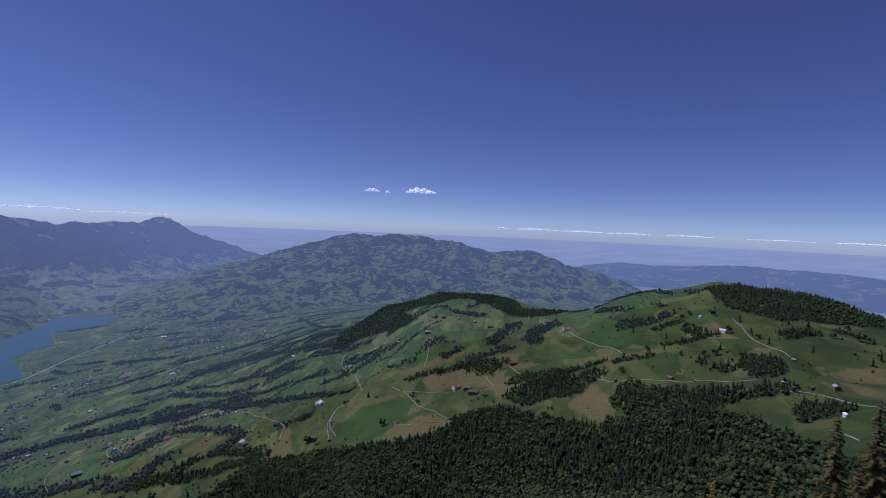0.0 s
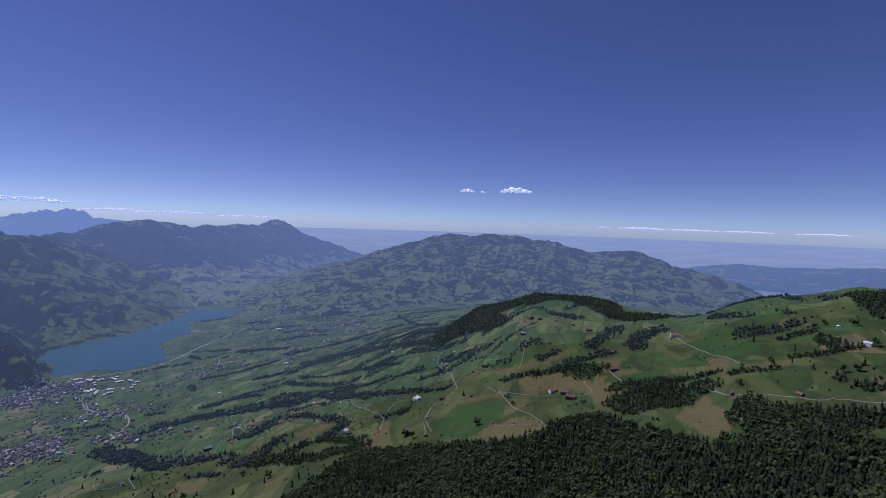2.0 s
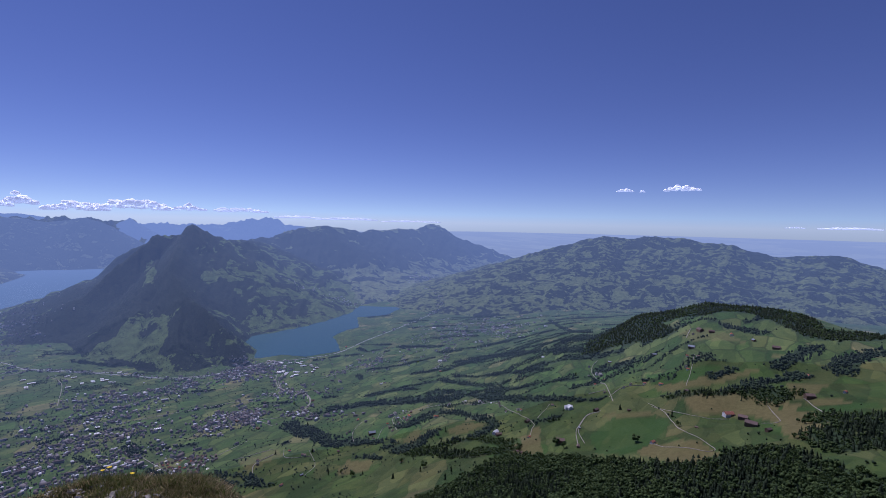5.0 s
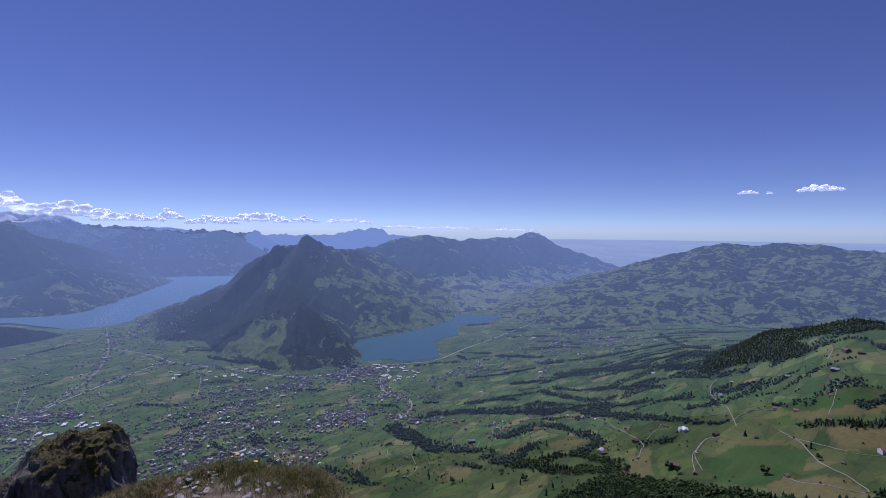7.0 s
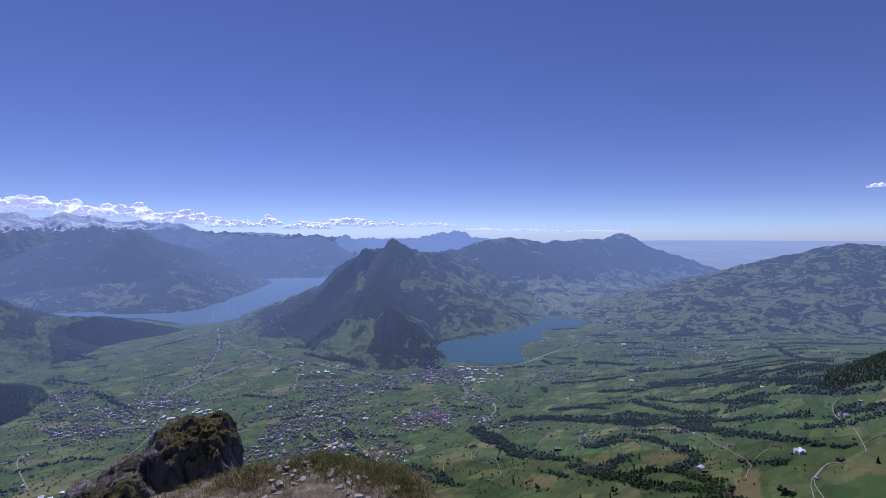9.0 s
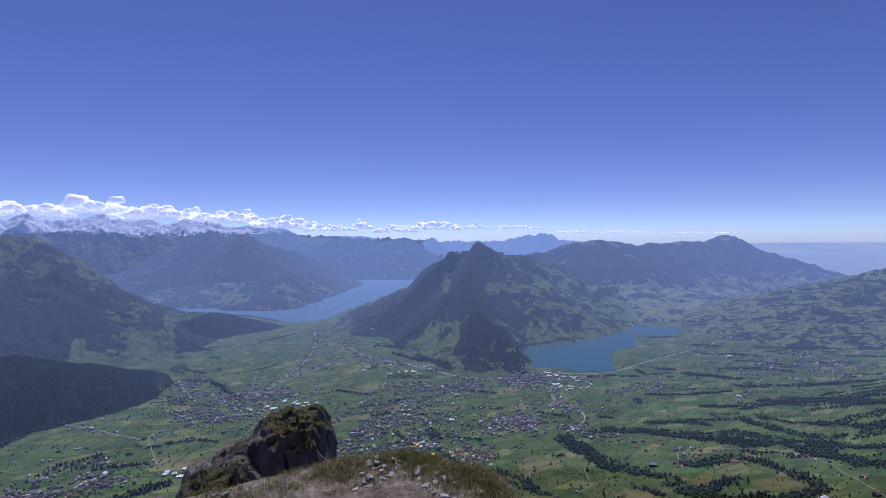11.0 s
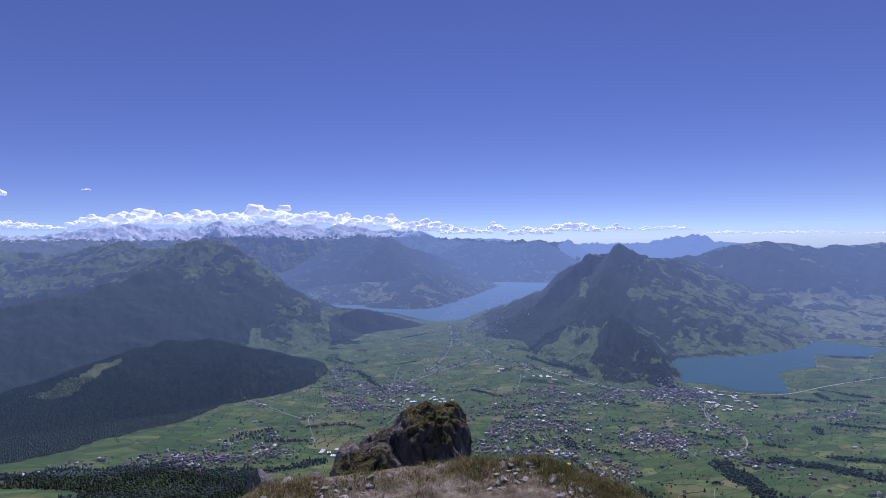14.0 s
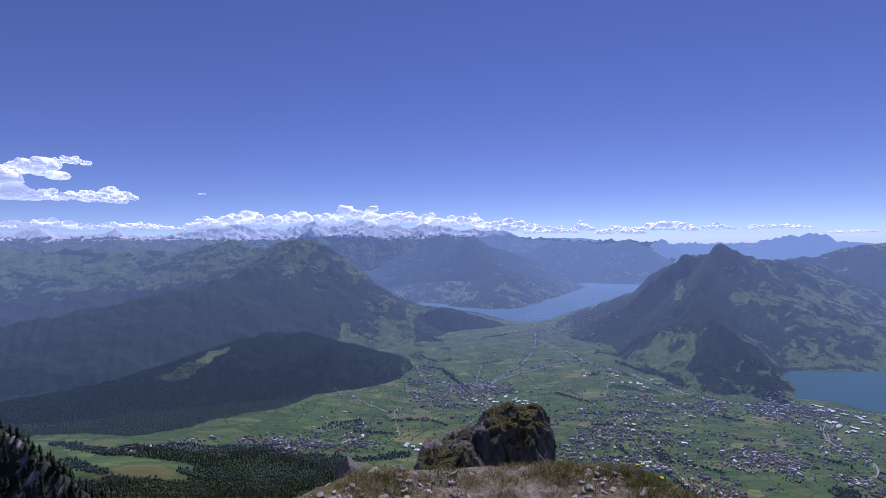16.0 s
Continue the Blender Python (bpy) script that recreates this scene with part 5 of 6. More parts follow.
def build_lane(width, pts):
    width *= 0.45 if np.hypot(*pts.mean(0)) < 700 else 0.7
    c = smooth_line(pts, 3.0)
    c = c[~on_mountain(c[:, 0], c[:, 1])]
    if len(c) < 4:
        return
    d = np.gradient(c, axis=0)
    nrm = np.stack([-d[:, 1], d[:, 0]], 1) / (np.hypot(d[:, 0], d[:, 1])[:, None] + 1e-9)
    rows = []
    for k in (-0.5, -0.46, 0.46, 0.5):
        q = c + nrm * width * k
        rows.append(np.column_stack([q, land_z(c[:, 0], c[:, 1]) * 0.5 + land_z(q[:, 0], q[:, 1]) * 0.5 + (np.where(np.hypot(c[:, 0], c[:, 1]) > 620, 0.75, 0.28) if abs(k) < 0.48 else -0.6)]))
    n = len(c)
    v = np.vstack(rows)
    f = [(a * n + i, a * n + i + 1, (a + 1) * n + i + 1, (a + 1) * n + i) for a in range(3) for i in range(n - 1)]
    ob = mesh_object("road", v, [q[::-1] for q in f], ASPHALT if width > 1.9 else GRAVEL)
    tagged(ob, "grey motorway across the valley floor" if width > 1.9 else "pale narrow lane winding over the meadows", "road", kind="structure")


for width, pts in LANES:
    build_lane(width, pts)


# ---- houses ----
def paint_material(name, *cols, rough=0.8, haze=False):
    M = Mat(name, rough)
    r = M.node("ObjectInfo").outputs["Random"]
    mixr = M.math("FRACT", M.math("ADD", r, M.island()))
    stops = [(i / max(1, len(cols)), c) for i, c in enumerate(cols)]
    base = M.ramp(mixr, *stops, mode="CONSTANT") if len(cols) > 1 else (*cols[0], 1)
    n = M.noise(1.5, 4, 0.6)
    M.color(M.mix(M.step(n, 0.3, 0.8), base, M.mix(0.3, base, (0.1, 0.09, 0.08))))
    return paint_haze(M).m if haze else M.m


WALLS = paint_material("house_walls", (0.55, 0.53, 0.49), (0.45, 0.42, 0.38), (0.62, 0.60, 0.56), (0.28, 0.24, 0.20), (0.50, 0.46, 0.38))
ROOFS = paint_material("tile_roofs", (0.085, 0.065, 0.060), (0.14, 0.105, 0.095), (0.095, 0.090, 0.090), (0.20, 0.185, 0.18), (0.12, 0.085, 0.075), (0.16, 0.14, 0.135), (0.50, 0.50, 0.51))
# wall and roof copies for far villages, haze painted in as emission
FAR_WALLS = paint_material("hazed_house_walls", (0.55, 0.53, 0.49), (0.45, 0.42, 0.38), (0.62, 0.60, 0.56), (0.28, 0.24, 0.20), haze=True)
FAR_ROOFS = paint_material("hazed_roofs", (0.075, 0.062, 0.060), (0.12, 0.098, 0.092), (0.095, 0.090, 0.092), (0.20, 0.185, 0.18), (0.105, 0.082, 0.078), (0.16, 0.145, 0.14), (0.52, 0.52, 0.53), haze=True)
TIMBER = paint_material("weathered_timber", (0.13, 0.085, 0.055), (0.16, 0.11, 0.075))
RED = paint_material("red_tiles", (0.36, 0.13, 0.075), (0.30, 0.12, 0.08))
BROWN = paint_material("brown_tiles", (0.13, 0.09, 0.08), (0.17, 0.12, 0.10))
SLATE = paint_material("blue_grey_slate", (0.24, 0.27, 0.32), (0.30, 0.32, 0.35))
PALE = paint_material("pale_sheet_roof", (0.78, 0.78, 0.78), (0.62, 0.63, 0.65))
PLASTER = paint_material("white_plaster", (0.72, 0.71, 0.68))
GLASS = Mat("window_glass", 0.15).color((0.03, 0.04, 0.05)).m


def gable_shape(l, w, h, rise):
    """Verts and triangles of a small gabled house: walls, then an overhanging roof."""
    a, b = l / 2, w / 2
    v = [(-a, -b, -0.5), (a, -b, -0.5), (a, b, -0.5), (-a, b, -0.5), (-a, -b, h), (a, -b, h), (a, b, h), (-a, b, h), (-a, 0, h + rise), (a, 0, h + rise)]
    f = [(0, 1, 5), (0, 5, 4), (1, 2, 6), (1, 6, 5), (2, 3, 7), (2, 7, 6), (3, 0, 4), (3, 4, 7), (4, 8, 7), (5, 6, 9)]
    n = len(f)
    o, e = l / 2 + 0.16, w / 2 + 0.2
    drop = rise * 0.2 / b
    k = len(v)
    v += [(-o, -e, h - drop), (o, -e, h - drop), (o, 0, h + rise), (-o, 0, h + rise), (o, e, h - drop), (-o, e, h - drop)]
    v += [(x, y, z + 0.12) for x, y, z in v[k:k + 6]]
    top = k + 6
    f += [(top, top + 1, top + 2), (top, top + 2, top + 3), (top + 3, top + 2, top + 4), (top + 3, top + 4, top + 5),
          (k, k + 2, k + 1), (k, k + 3, k + 2), (k + 3, k + 4, k + 2), (k + 3, k + 5, k + 4),
          (k, k + 1, top + 1), (k, top + 1, top), (k + 5, top + 4, k + 4), (k + 5, top + 5, top + 4),
          (k, top, top + 3), (k, top + 3, k + 3), (k + 3, top + 3, top + 5), (k + 3, top + 5, k + 5),
          (k + 1, top + 2, top + 1), (k + 1, k + 2, top + 2), (k + 2, top + 4, top + 2), (k + 2, k + 4, top + 4)]
    return v, f, [0] * n + [1] * (len(f) - n)


def box(bm, x0, x1, y0, y1, z0, z1):
    m = Matrix.Translation(((x0 + x1) / 2, (y0 + y1) / 2, (z0 + z1) / 2)) @ Matrix.Diagonal((x1 - x0, y1 - y0, z1 - z0, 1))
    bmesh.ops.create_cube(bm, size=1, matrix=m)


def house(name, l, w, h, rise, wall, roof, label, category, group, windows=True, chimney=True):
    """A gabled house with walls, roof, windows and a chimney as parts."""
    top = tagged(new(name), label, category, group)
    v, f, mi = gable_shape(l, w, h, rise)
    nw = mi.count(0)
    mesh_object("wall", v[:10], f[:nw], wall, top)
    mesh_object("roof", v[10:], [tuple(i - 10 for i in q) for q in f[nw:]], roof, top)
    if windows:
        for side in (-1, 1):
            n = max(2, int(l / 1.1))
            for i in range(n):
                x = -l / 2 + l * (i + 0.5) / n
                bm = bmesh.new()
                box(bm, x - 0.16, x + 0.16, side * w / 2 - 0.03, side * w / 2 + 0.03, h * 0.45, h * 0.45 + 0.4)
                part("window", bm, GLASS, top)
        for side in (-1, 1):
            for y in (-w / 5, w / 5):
                bm = bmesh.new()
                box(bm, side * l / 2 - 0.03, side * l / 2 + 0.03, y - 0.15, y + 0.15, h * 0.5, h * 0.5 + 0.4)
                part("window", bm, GLASS, top)
    if chimney:
        bm = bmesh.new()
        box(bm, l * 0.2, l * 0.2 + 0.22, -0.35, -0.13, h + rise * 0.5, h + rise + 0.3)
        part("chimney", bm, wall, top)
    return top


def hall(name, l, w, h, label, group):
    """A flat-roofed works hall with a parapet and roof lights."""
    top = tagged(new(name), label, "building", group)
    bm = bmesh.new()
    box(bm, -l / 2, l / 2, -w / 2, w / 2, -0.5, h)
    part("wall", bm, WALLS, top)
    bm = bmesh.new()
    box(bm, -l / 2 - 0.1, l / 2 + 0.1, -w / 2 - 0.1, w / 2 + 0.1, h + 0.004, h + 0.2)
    part("roof", bm, PALE, top)
    for i in range(3):
        bm = bmesh.new()
        x = l * (i - 1) / 3.2
        box(bm, x - l * 0.04, x + l * 0.04, -w * 0.35, w * 0.35, h + 0.2, h + 0.38)
        part("roof_light", bm, SLATE, top)
    return top


KINDS = {"red": (PLASTER, RED, "plastered farmhouse with a red tiled roof on the meadow"),
         "brown": (TIMBER, BROWN, "dark timber farmhouse with a brown roof on the meadow"),
         "grey": (TIMBER, SLATE, "timber barn with a blue-grey roof on the meadow"),
         "white": (PLASTER, PALE, "barn with a bright pale roof on the meadow")}
for x, y, length, turn, kind in FARMS:
    wall, roof, label = KINDS[kind]
    length *= 0.85
    ob = house("farmhouse" if kind in ("red", "brown") else "barn", length, length * 0.62, length * 0.30 + 0.4, length * 0.2, wall, roof, label, "house", "farmsteads",
               windows=length > 3.0, chimney=kind in ("red", "brown"))
    ob.matrix_basis = pose(x, y, float(land_z(x, y)), 0, 0, turn)

town_protos = [house("house", 3.2, 2.5, 1.7, 0.9, PLASTER, BROWN, "white village house with a brown gabled roof", "house", "village houses"),
               house("house", 2.8, 2.6, 2.1, 0.8, WALLS, ROOFS, "plain village house with a dark gabled roof", "house", "village houses"),
               house("house", 4.2, 2.6, 2.4, 0.7, WALLS, ROOFS, "long block of flats with a low dark roof", "house", "village houses"),
               house("house", 3.0, 2.4, 1.6, 0.9, PLASTER, RED, "white village house with a red tiled roof", "house", "village houses")]
spots = []
for x, y, a, b, turn, count in TOWNS:
    t = radians(turn)
    for i in range(int(count * 3.6)):
        u, v = rng.normal(0, 0.74), rng.normal(0, 0.74)
        if u * u + v * v > 4.5 or fbm(np.array([x + a * u]), np.array([y + b * v]), 42, 3, 181)[0] < -0.12:
            continue
        spots.append((x + a * u * math.cos(t) - b * v * math.sin(t), y + a * u * math.sin(t) + b * v * math.cos(t), turn + rng.choice([0, 90]) + rng.normal(0, 14)))
for width, pts in LANES:  # houses strung along the valley roads
    c = smooth_line(pts, 5.0)
    c = c[np.hypot(c[:, 0], c[:, 1]) > 620]
    for i in range(0, len(c) - 1):
        if rng.random() < 0.20 + 0.3 * (vnoise(c[i:i + 1, 0] / 60, c[i:i + 1, 1] / 60, 183)[0] > 0.1):
            d = c[i + 1] - c[i]
            side = rng.choice([-1, 1]) * rng.uniform(3.2, 9.0) / (np.hypot(*d) + 1e-9)
            spots.append((c[i, 0] - d[1] * side, c[i, 1] + d[0] * side, math.degrees(math.atan2(d[1], d[0])) + rng.choice([0, 90])))
spots = np.array(spots)
taken, good = {}, []
for i, (x, y, _) in enumerate(spots):  # no house stands in another
    cell = (int(x // 3.0), int(y // 3.0))
    if any((cell[0] + i1, cell[1] + j1) in taken and np.hypot(*(np.array(taken[(cell[0] + i1, cell[1] + j1)]) - (x, y))) < 3.0 for i1 in (-1, 0, 1) for j1 in (-1, 0, 1)):
        continue
    taken[cell] = (x, y)
    good.append(i)
spots = spots[good]
sz = land_z(spots[:, 0], spots[:, 1])
sd = np.hypot(spots[:, 0], spots[:, 1])
saz = np.degrees(np.arctan2(-spots[:, 0], spots[:, 1]))
ok = (sz > LAKE_Z + 0.5) & ~(on_mountain(spots[:, 0], spots[:, 1]) & (saz > 95)) & (FIELDS[FOREST_HILL](spots[:, 0], spots[:, 1]) < ground_z(spots[:, 0], spots[:, 1]))
spots, sz, sd = spots[ok], sz[ok], sd[ok]
order = np.argsort(sd)
for n, i in enumerate(order[:170]):
    k = int(rng.choice(4, p=[0.35, 0.35, 0.2, 0.1]))
    m = pose(spots[i, 0], spots[i, 1], sz[i], 0, 0, spots[i, 2])
    if n < 4:
        town_protos[n].matrix_basis = m
    else:
        copy_thing(town_protos[k], m)
rest = order[170:]
shapes = [gable_shape(3.2, 2.5, 1.7, 0.9), gable_shape(2.7, 2.4, 1.5, 0.8), gable_shape(4.6, 2.8, 2.5, 0.7), gable_shape(3.0, 3.0, 2.2, 0.8), gable_shape(7.5, 3.0, 2.8, 0.6), gable_shape(9.0, 4.0, 2.6, 0.5)]
merged("backdrop_village", shapes, rng.choice(6, len(rest), p=[0.27, 0.23, 0.18, 0.13, 0.12, 0.07]), np.column_stack([spots[rest, :2], sz[rest]]), 0.72 + 0.5 * rng.random(len(rest)),
       np.radians(spots[rest, 2]), [FAR_WALLS, FAR_ROOFS], "crowded villages of small houses with dark gabled roofs", "houses")
tx, ty = np.repeat(spots[rest, 0], 2) + rng.normal(0, 8, 2 * len(rest)), np.repeat(spots[rest, 1], 2) + rng.normal(0, 8, 2 * len(rest))
plant("backdrop_village_trees", tx, ty, 1.5, 3.6, 0.9, False, "leafy garden trees between the village houses", leaves=FAR_LEAVES)
hall_protos = [hall("works_hall", 9, 5, 2.4, "long works hall with a pale flat roof", "works halls"), hall("works_hall", 6, 5, 2.8, "square works hall with a pale flat roof", "works halls"),
               hall("works_hall", 13, 6, 2.2, "very long low hall with a bright roof", "works halls")]
first = set()
for x, y, a, b, turn, count in WORKS:
    t = radians(turn)
    for i in range(count):
        u, v = rng.random() * 2 - 1, rng.random() * 2 - 1
        hx, hy = x + a * u * math.cos(t) - b * v * math.sin(t), y + a * u * math.sin(t) + b * v * math.cos(t)
        hz = float(land_z(hx, hy))
        if hz < LAKE_Z + 0.5:
            continue
        k = int(rng.integers(0, 3))
        m = pose(hx, hy, hz, 0, 0, turn + rng.choice([0, 90]) + rng.normal(0, 8))
        if k not in first:
            first.add(k)
            hall_protos[k].matrix_basis = m
        else:
            copy_thing(hall_protos[k], m)

# ---- the summit ----
def rock_material(name, moss=0.0, base=(0.24, 0.225, 0.205)):
    M = Mat(name, 0.92)
    p = M.pos((1.0, 1.0, 0.22))
    n = M.noise(5.0, 9, 0.72, p, 0.6)
    fine = M.noise(26.0, 4, 0.7)
    c = M.ramp(n, (0.34, [v * 0.16 for v in base]), (0.5, base), (0.72, [min(1, v * 1.75) for v in base]))
    c = M.mix(0.5, c, M.ramp(fine, (0.3, (0.4, 0.4, 0.4)), (0.7, (1.0, 1.0, 1.0))), "MULTIPLY")
    if moss:
        nz = M.node("SeparateXYZ", i0=M.node("NewGeometry").outputs["Normal"]).outputs[2]
        h = M.node("SeparateXYZ", i0=M.node("NewGeometry").outputs["Position"]).outputs[2]
        k = M.math("ADD", M.math("MULTIPLY", nz, 0.30), M.math("MULTIPLY", M.noise(2.0, 5, 0.65), 1.0))
        k = M.math("ADD", k, M.math("MULTIPLY", M.math("ADD", h, 2.9), 1.0))
        turf = M.ramp(M.noise(14.0, 5, 0.7), (0.3, (0.028, 0.026, 0.010)), (0.55, (0.085, 0.078, 0.024)), (0.75, (0.15, 0.12, 0.045)))
        c = M.mix(M.step(k, moss, moss + 0.10), c, turf)
    M.color(c)
    M.bump(M.math("ADD", M.math("MULTIPLY", n, 0.8), M.math("MULTIPLY", fine, 0.2)), 0.9, 0.12)
    return M.m


LIMESTONE = rock_material("grey_limestone")
MOSSY = rock_material("turf_topped_limestone", 1.0, (0.185, 0.172, 0.150))


def stone_material():
    M = Mat("pale_loose_stone", 0.9)
    n = M.noise(30.0, 5, 0.7)
    tone = M.mix(M.random(), (0.22, 0.20, 0.175), (0.50, 0.47, 0.42))
    M.color(M.mix(M.step(n, 0.3, 0.7), M.mix(0.5, tone, (0.1, 0.09, 0.08)), tone))
    M.bump(n, 0.6, 0.01)
    return M.m


STONE = stone_material()


def summit_material():
    M = Mat("trodden_stony_earth", 0.95)
    n = M.noise(6.0, 8, 0.75)
    grit = M.node("TexVoronoi", Scale=42.0, Vector=M.pos()).outputs["Color"]
    g = M.node("SeparateColor", i0=grit).outputs[0]
    earth = M.ramp(n, (0.34, (0.085, 0.064, 0.040)), (0.52, (0.215, 0.178, 0.118)), (0.70, (0.43, 0.385, 0.30)))
    c = M.mix(0.45, earth, M.ramp(g, (0.0, (0.35, 0.33, 0.31)), (1.0, (1.0, 1.0, 1.0))), "MULTIPLY")
    turf = M.ramp(M.noise(20, 4, 0.7), (0.3, (0.05, 0.05, 0.016)), (0.7, (0.15, 0.13, 0.05)))
    c = M.mix(M.step(M.attr("turf"), 0.35, 0.65), c, turf)
    M.color(c)
    M.bump(M.math("ADD", g, n), 1.0, 0.04)
    return M.m


EDGE = {-180: 3.0, -60: 3.0, 0: 2.4, 40: 2.3, 50: 2.75, 54: 3.02, 61: 3.36, 66: 3.50, 75: 3.50, 85: 3.40, 92: 3.36, 97: 3.32, 103: 3.15, 110: 2.7, 120: 2.4, 180: 3.0}


def turf_amount(x, y):
    """Where the turf of the rim grows."""
    r, a = np.hypot(x, y), np.degrees(np.arctan2(-x, y))
    edge = np.interp(a, list(EDGE), list(EDGE.values()))
    k = np.interp(r - edge, [-0.35, -0.05, 0.6], [0.0, 0.75, 0.9])
    k = k * np.interp(a, [50, 60, 74, 78, 90, 93, 98, 103], [1, 1, 1, 0.35, 0.25, 0.9, 0.8, 0.5])
    return np.clip(k + 0.45 * fbm(x, y, 0.35, 3, 301), 0, 1)


def summit_z(x, y):
    r, a = np.hypot(x, y), np.degrees(np.arctan2(-x, y))
    edge = np.interp(a, list(EDGE), list(EDGE.values())) + 0.07 * fbm(x, y, 0.5, 3, 303)
    over = np.maximum(r - edge, 0)
    z = -1.65 + 0.05 * fbm(x, y, 0.7, 4, 305) + 0.022 * fbm(x, y, 0.12, 3, 307, True)
    z = z + 0.05 * turf_amount(x, y) * np.clip(1 - np.abs(r - edge) / 0.5, 0, 1)
    return z - np.minimum(over, 0.25) ** 1.6 * 1.6 - np.maximum(over - 0.12, 0) * 1.45 + np.clip(over, 0, 2) * 0.35 * fbm(x, y, 1.3, 4, 309)


s_az = np.concatenate([np.arange(40, 118, 0.3), np.arange(118, 400, 5.0), [400.0]])
s_r = np.concatenate([np.linspace(0.1, 2.6, 14), np.linspace(2.64, 4.0, 90), np.linspace(4.06, 9.2, 40)])
tagged(sheet("summit_ground", s_az, s_r, summit_z, summit_material(), masks={"turf": turf_amount}), "stony trodden summit ledge with a turf rim", "ground", kind="structure")


def boulder(name, az, r, z, half, power, shear, seed, material, label, sub=5, rough=0.16):
    """A weathered block; half: half width across the view, half depth, half height."""
    bm = bmesh.new()
    bmesh.ops.create_icosphere(bm, subdivisions=sub, radius=1)
    for q in bm.verts:
        n = q.co.normalized()
        k = (abs(n.x) ** power + abs(n.y) ** power + abs(n.z) ** power) ** (-1 / power)
        p = Vector((n.x * k * half[0], n.y * k * half[1], n.z * k * half[2]))
        s = Vector((seed * 3.1, seed * 1.7, seed * 0.9))
        strata = noise.ridged_multi_fractal(Vector((p.x * 3.6 + p.z * 0.5, p.y * 3.6, p.z * 0.8)) + s, 0.8, 2.1, 6, 1.0, 2.0) * 0.5
        lump = noise.fractal(p * 1.6 + s, 1.0, 2.0, 4)
        chip = noise.cell(Vector((p.x * 4.5 + p.z * 1.1, p.y * 4.5, p.z * 1.6)) + s)
        d = rough * (0.75 * strata - 0.4 + 0.6 * lump + 0.22 * chip)
        p = p + n * d * min(half) * 1.4
        p.z += shear * p.x - 0.25 * abs(p.x / half[0]) ** 3 * (p.x < 0) * half[2]
        q.co = p
    ob = part(name, bm, material)
    ob.data.polygons.foreach_set("use_smooth", np.full(len(ob.data.polygons), False))
    x, y = polar(az, r)
    ob.matrix_basis = pose(float(x), float(y), z, 0, 0, az)
    return tagged(ob, label, "rock")


boulder("rock_outcrop", 79.3, 6.7, -3.42, (0.56, 0.70, 1.06), 3.4, 0.04, 3, MOSSY, "dark limestone block capped with brown turf beside the ledge", 6, 0.28)
boulder("rock_outcrop", 84.6, 6.6, -3.56, (0.50, 0.62, 0.92), 2.8, 0.34, 5, MOSSY, "sloping limestone shoulder with patches of turf", 6, 0.24)
boulder("rock_outcrop", 88.6, 6.1, -3.02, (0.18, 0.22, 0.46), 3.0, 0.1, 9, LIMESTONE, "narrow grey stone pillar against the outcrop", 5, 0.25)
boulder("rock_outcrop", 87.4, 5.4, -2.98, (0.46, 0.45, 0.55), 2.5, 0.28, 8, MOSSY, "low mossy limestone slab below the block", 6, 0.28)

# loose stones
def chip(seed, half, material, label, name="stone"):
    """An angular broken piece: the hull of a few points."""
    rr = random.Random(seed)
    bm = bmesh.new()
    for i in range(16):
        v = Vector((rr.uniform(-1, 1), rr.uniform(-1, 1), rr.uniform(-1, 1)))
        k = max(abs(v.x), abs(v.y), abs(v.z))
        bm.verts.new([c / k * h * rr.uniform(0.8, 1.0) for c, h in zip(v, half)])
    res = bmesh.ops.convex_hull(bm, input=bm.verts)
    bmesh.ops.delete(bm, geom=list({v for v in res["geom_unused"] if isinstance(v, bmesh.types.BMVert)} | {v for v in res["geom_interior"] if isinstance(v, bmesh.types.BMVert)}), context="VERTS")
    bmesh.ops.bevel(bm, geom=list(bm.edges), offset=min(half) * 0.08, segments=1, affect="EDGES")
    ob = part(name, bm, material)
    return tagged(ob, label, "stone" if name == "stone" else "rock")


for az, r, z, half, turn, label in ((97.9, 3.72, -1.80, (0.125, 0.12, 0.16), 8, "dark square rock at the edge of the ledge"), (101.8, 3.3, -1.78, (0.10, 0.10, 0.09), 30, "pale broken rock at the edge of the ledge"),
                                    (100.3, 3.4, -1.78, (0.06, 0.08, 0.10), 60, "pale upright splinter of rock on the ledge"), (95.4, 3.55, -1.76, (0.11, 0.07, 0.09), 15, "pale fractured rock among dry grass"),
                                    (92.4, 3.75, -1.86, (0.10, 0.08, 0.10), 50, "grey broken rock on the rim"),
                                    (103.0, 3.2, -1.74, (0.07, 0.06, 0.06), 80, "small pale rock on the rim")):
    ob = chip(int(az * 10), half, LIMESTONE if "dark" in label or "grey" in label else STONE, label, "rock_outcrop")
    px, py = polar(az, r)
    ob.matrix_basis = pose(float(px), float(py), z, 6, -8, az + turn)
stone_protos = [chip(70 + i, (0.05, 0.036, 0.017), STONE, "small pale limestone piece lying on the trodden ledge") for i in range(6)]
for ob in stone_protos:
    tagged(ob, category="stone", group="loose stones on the ledge")
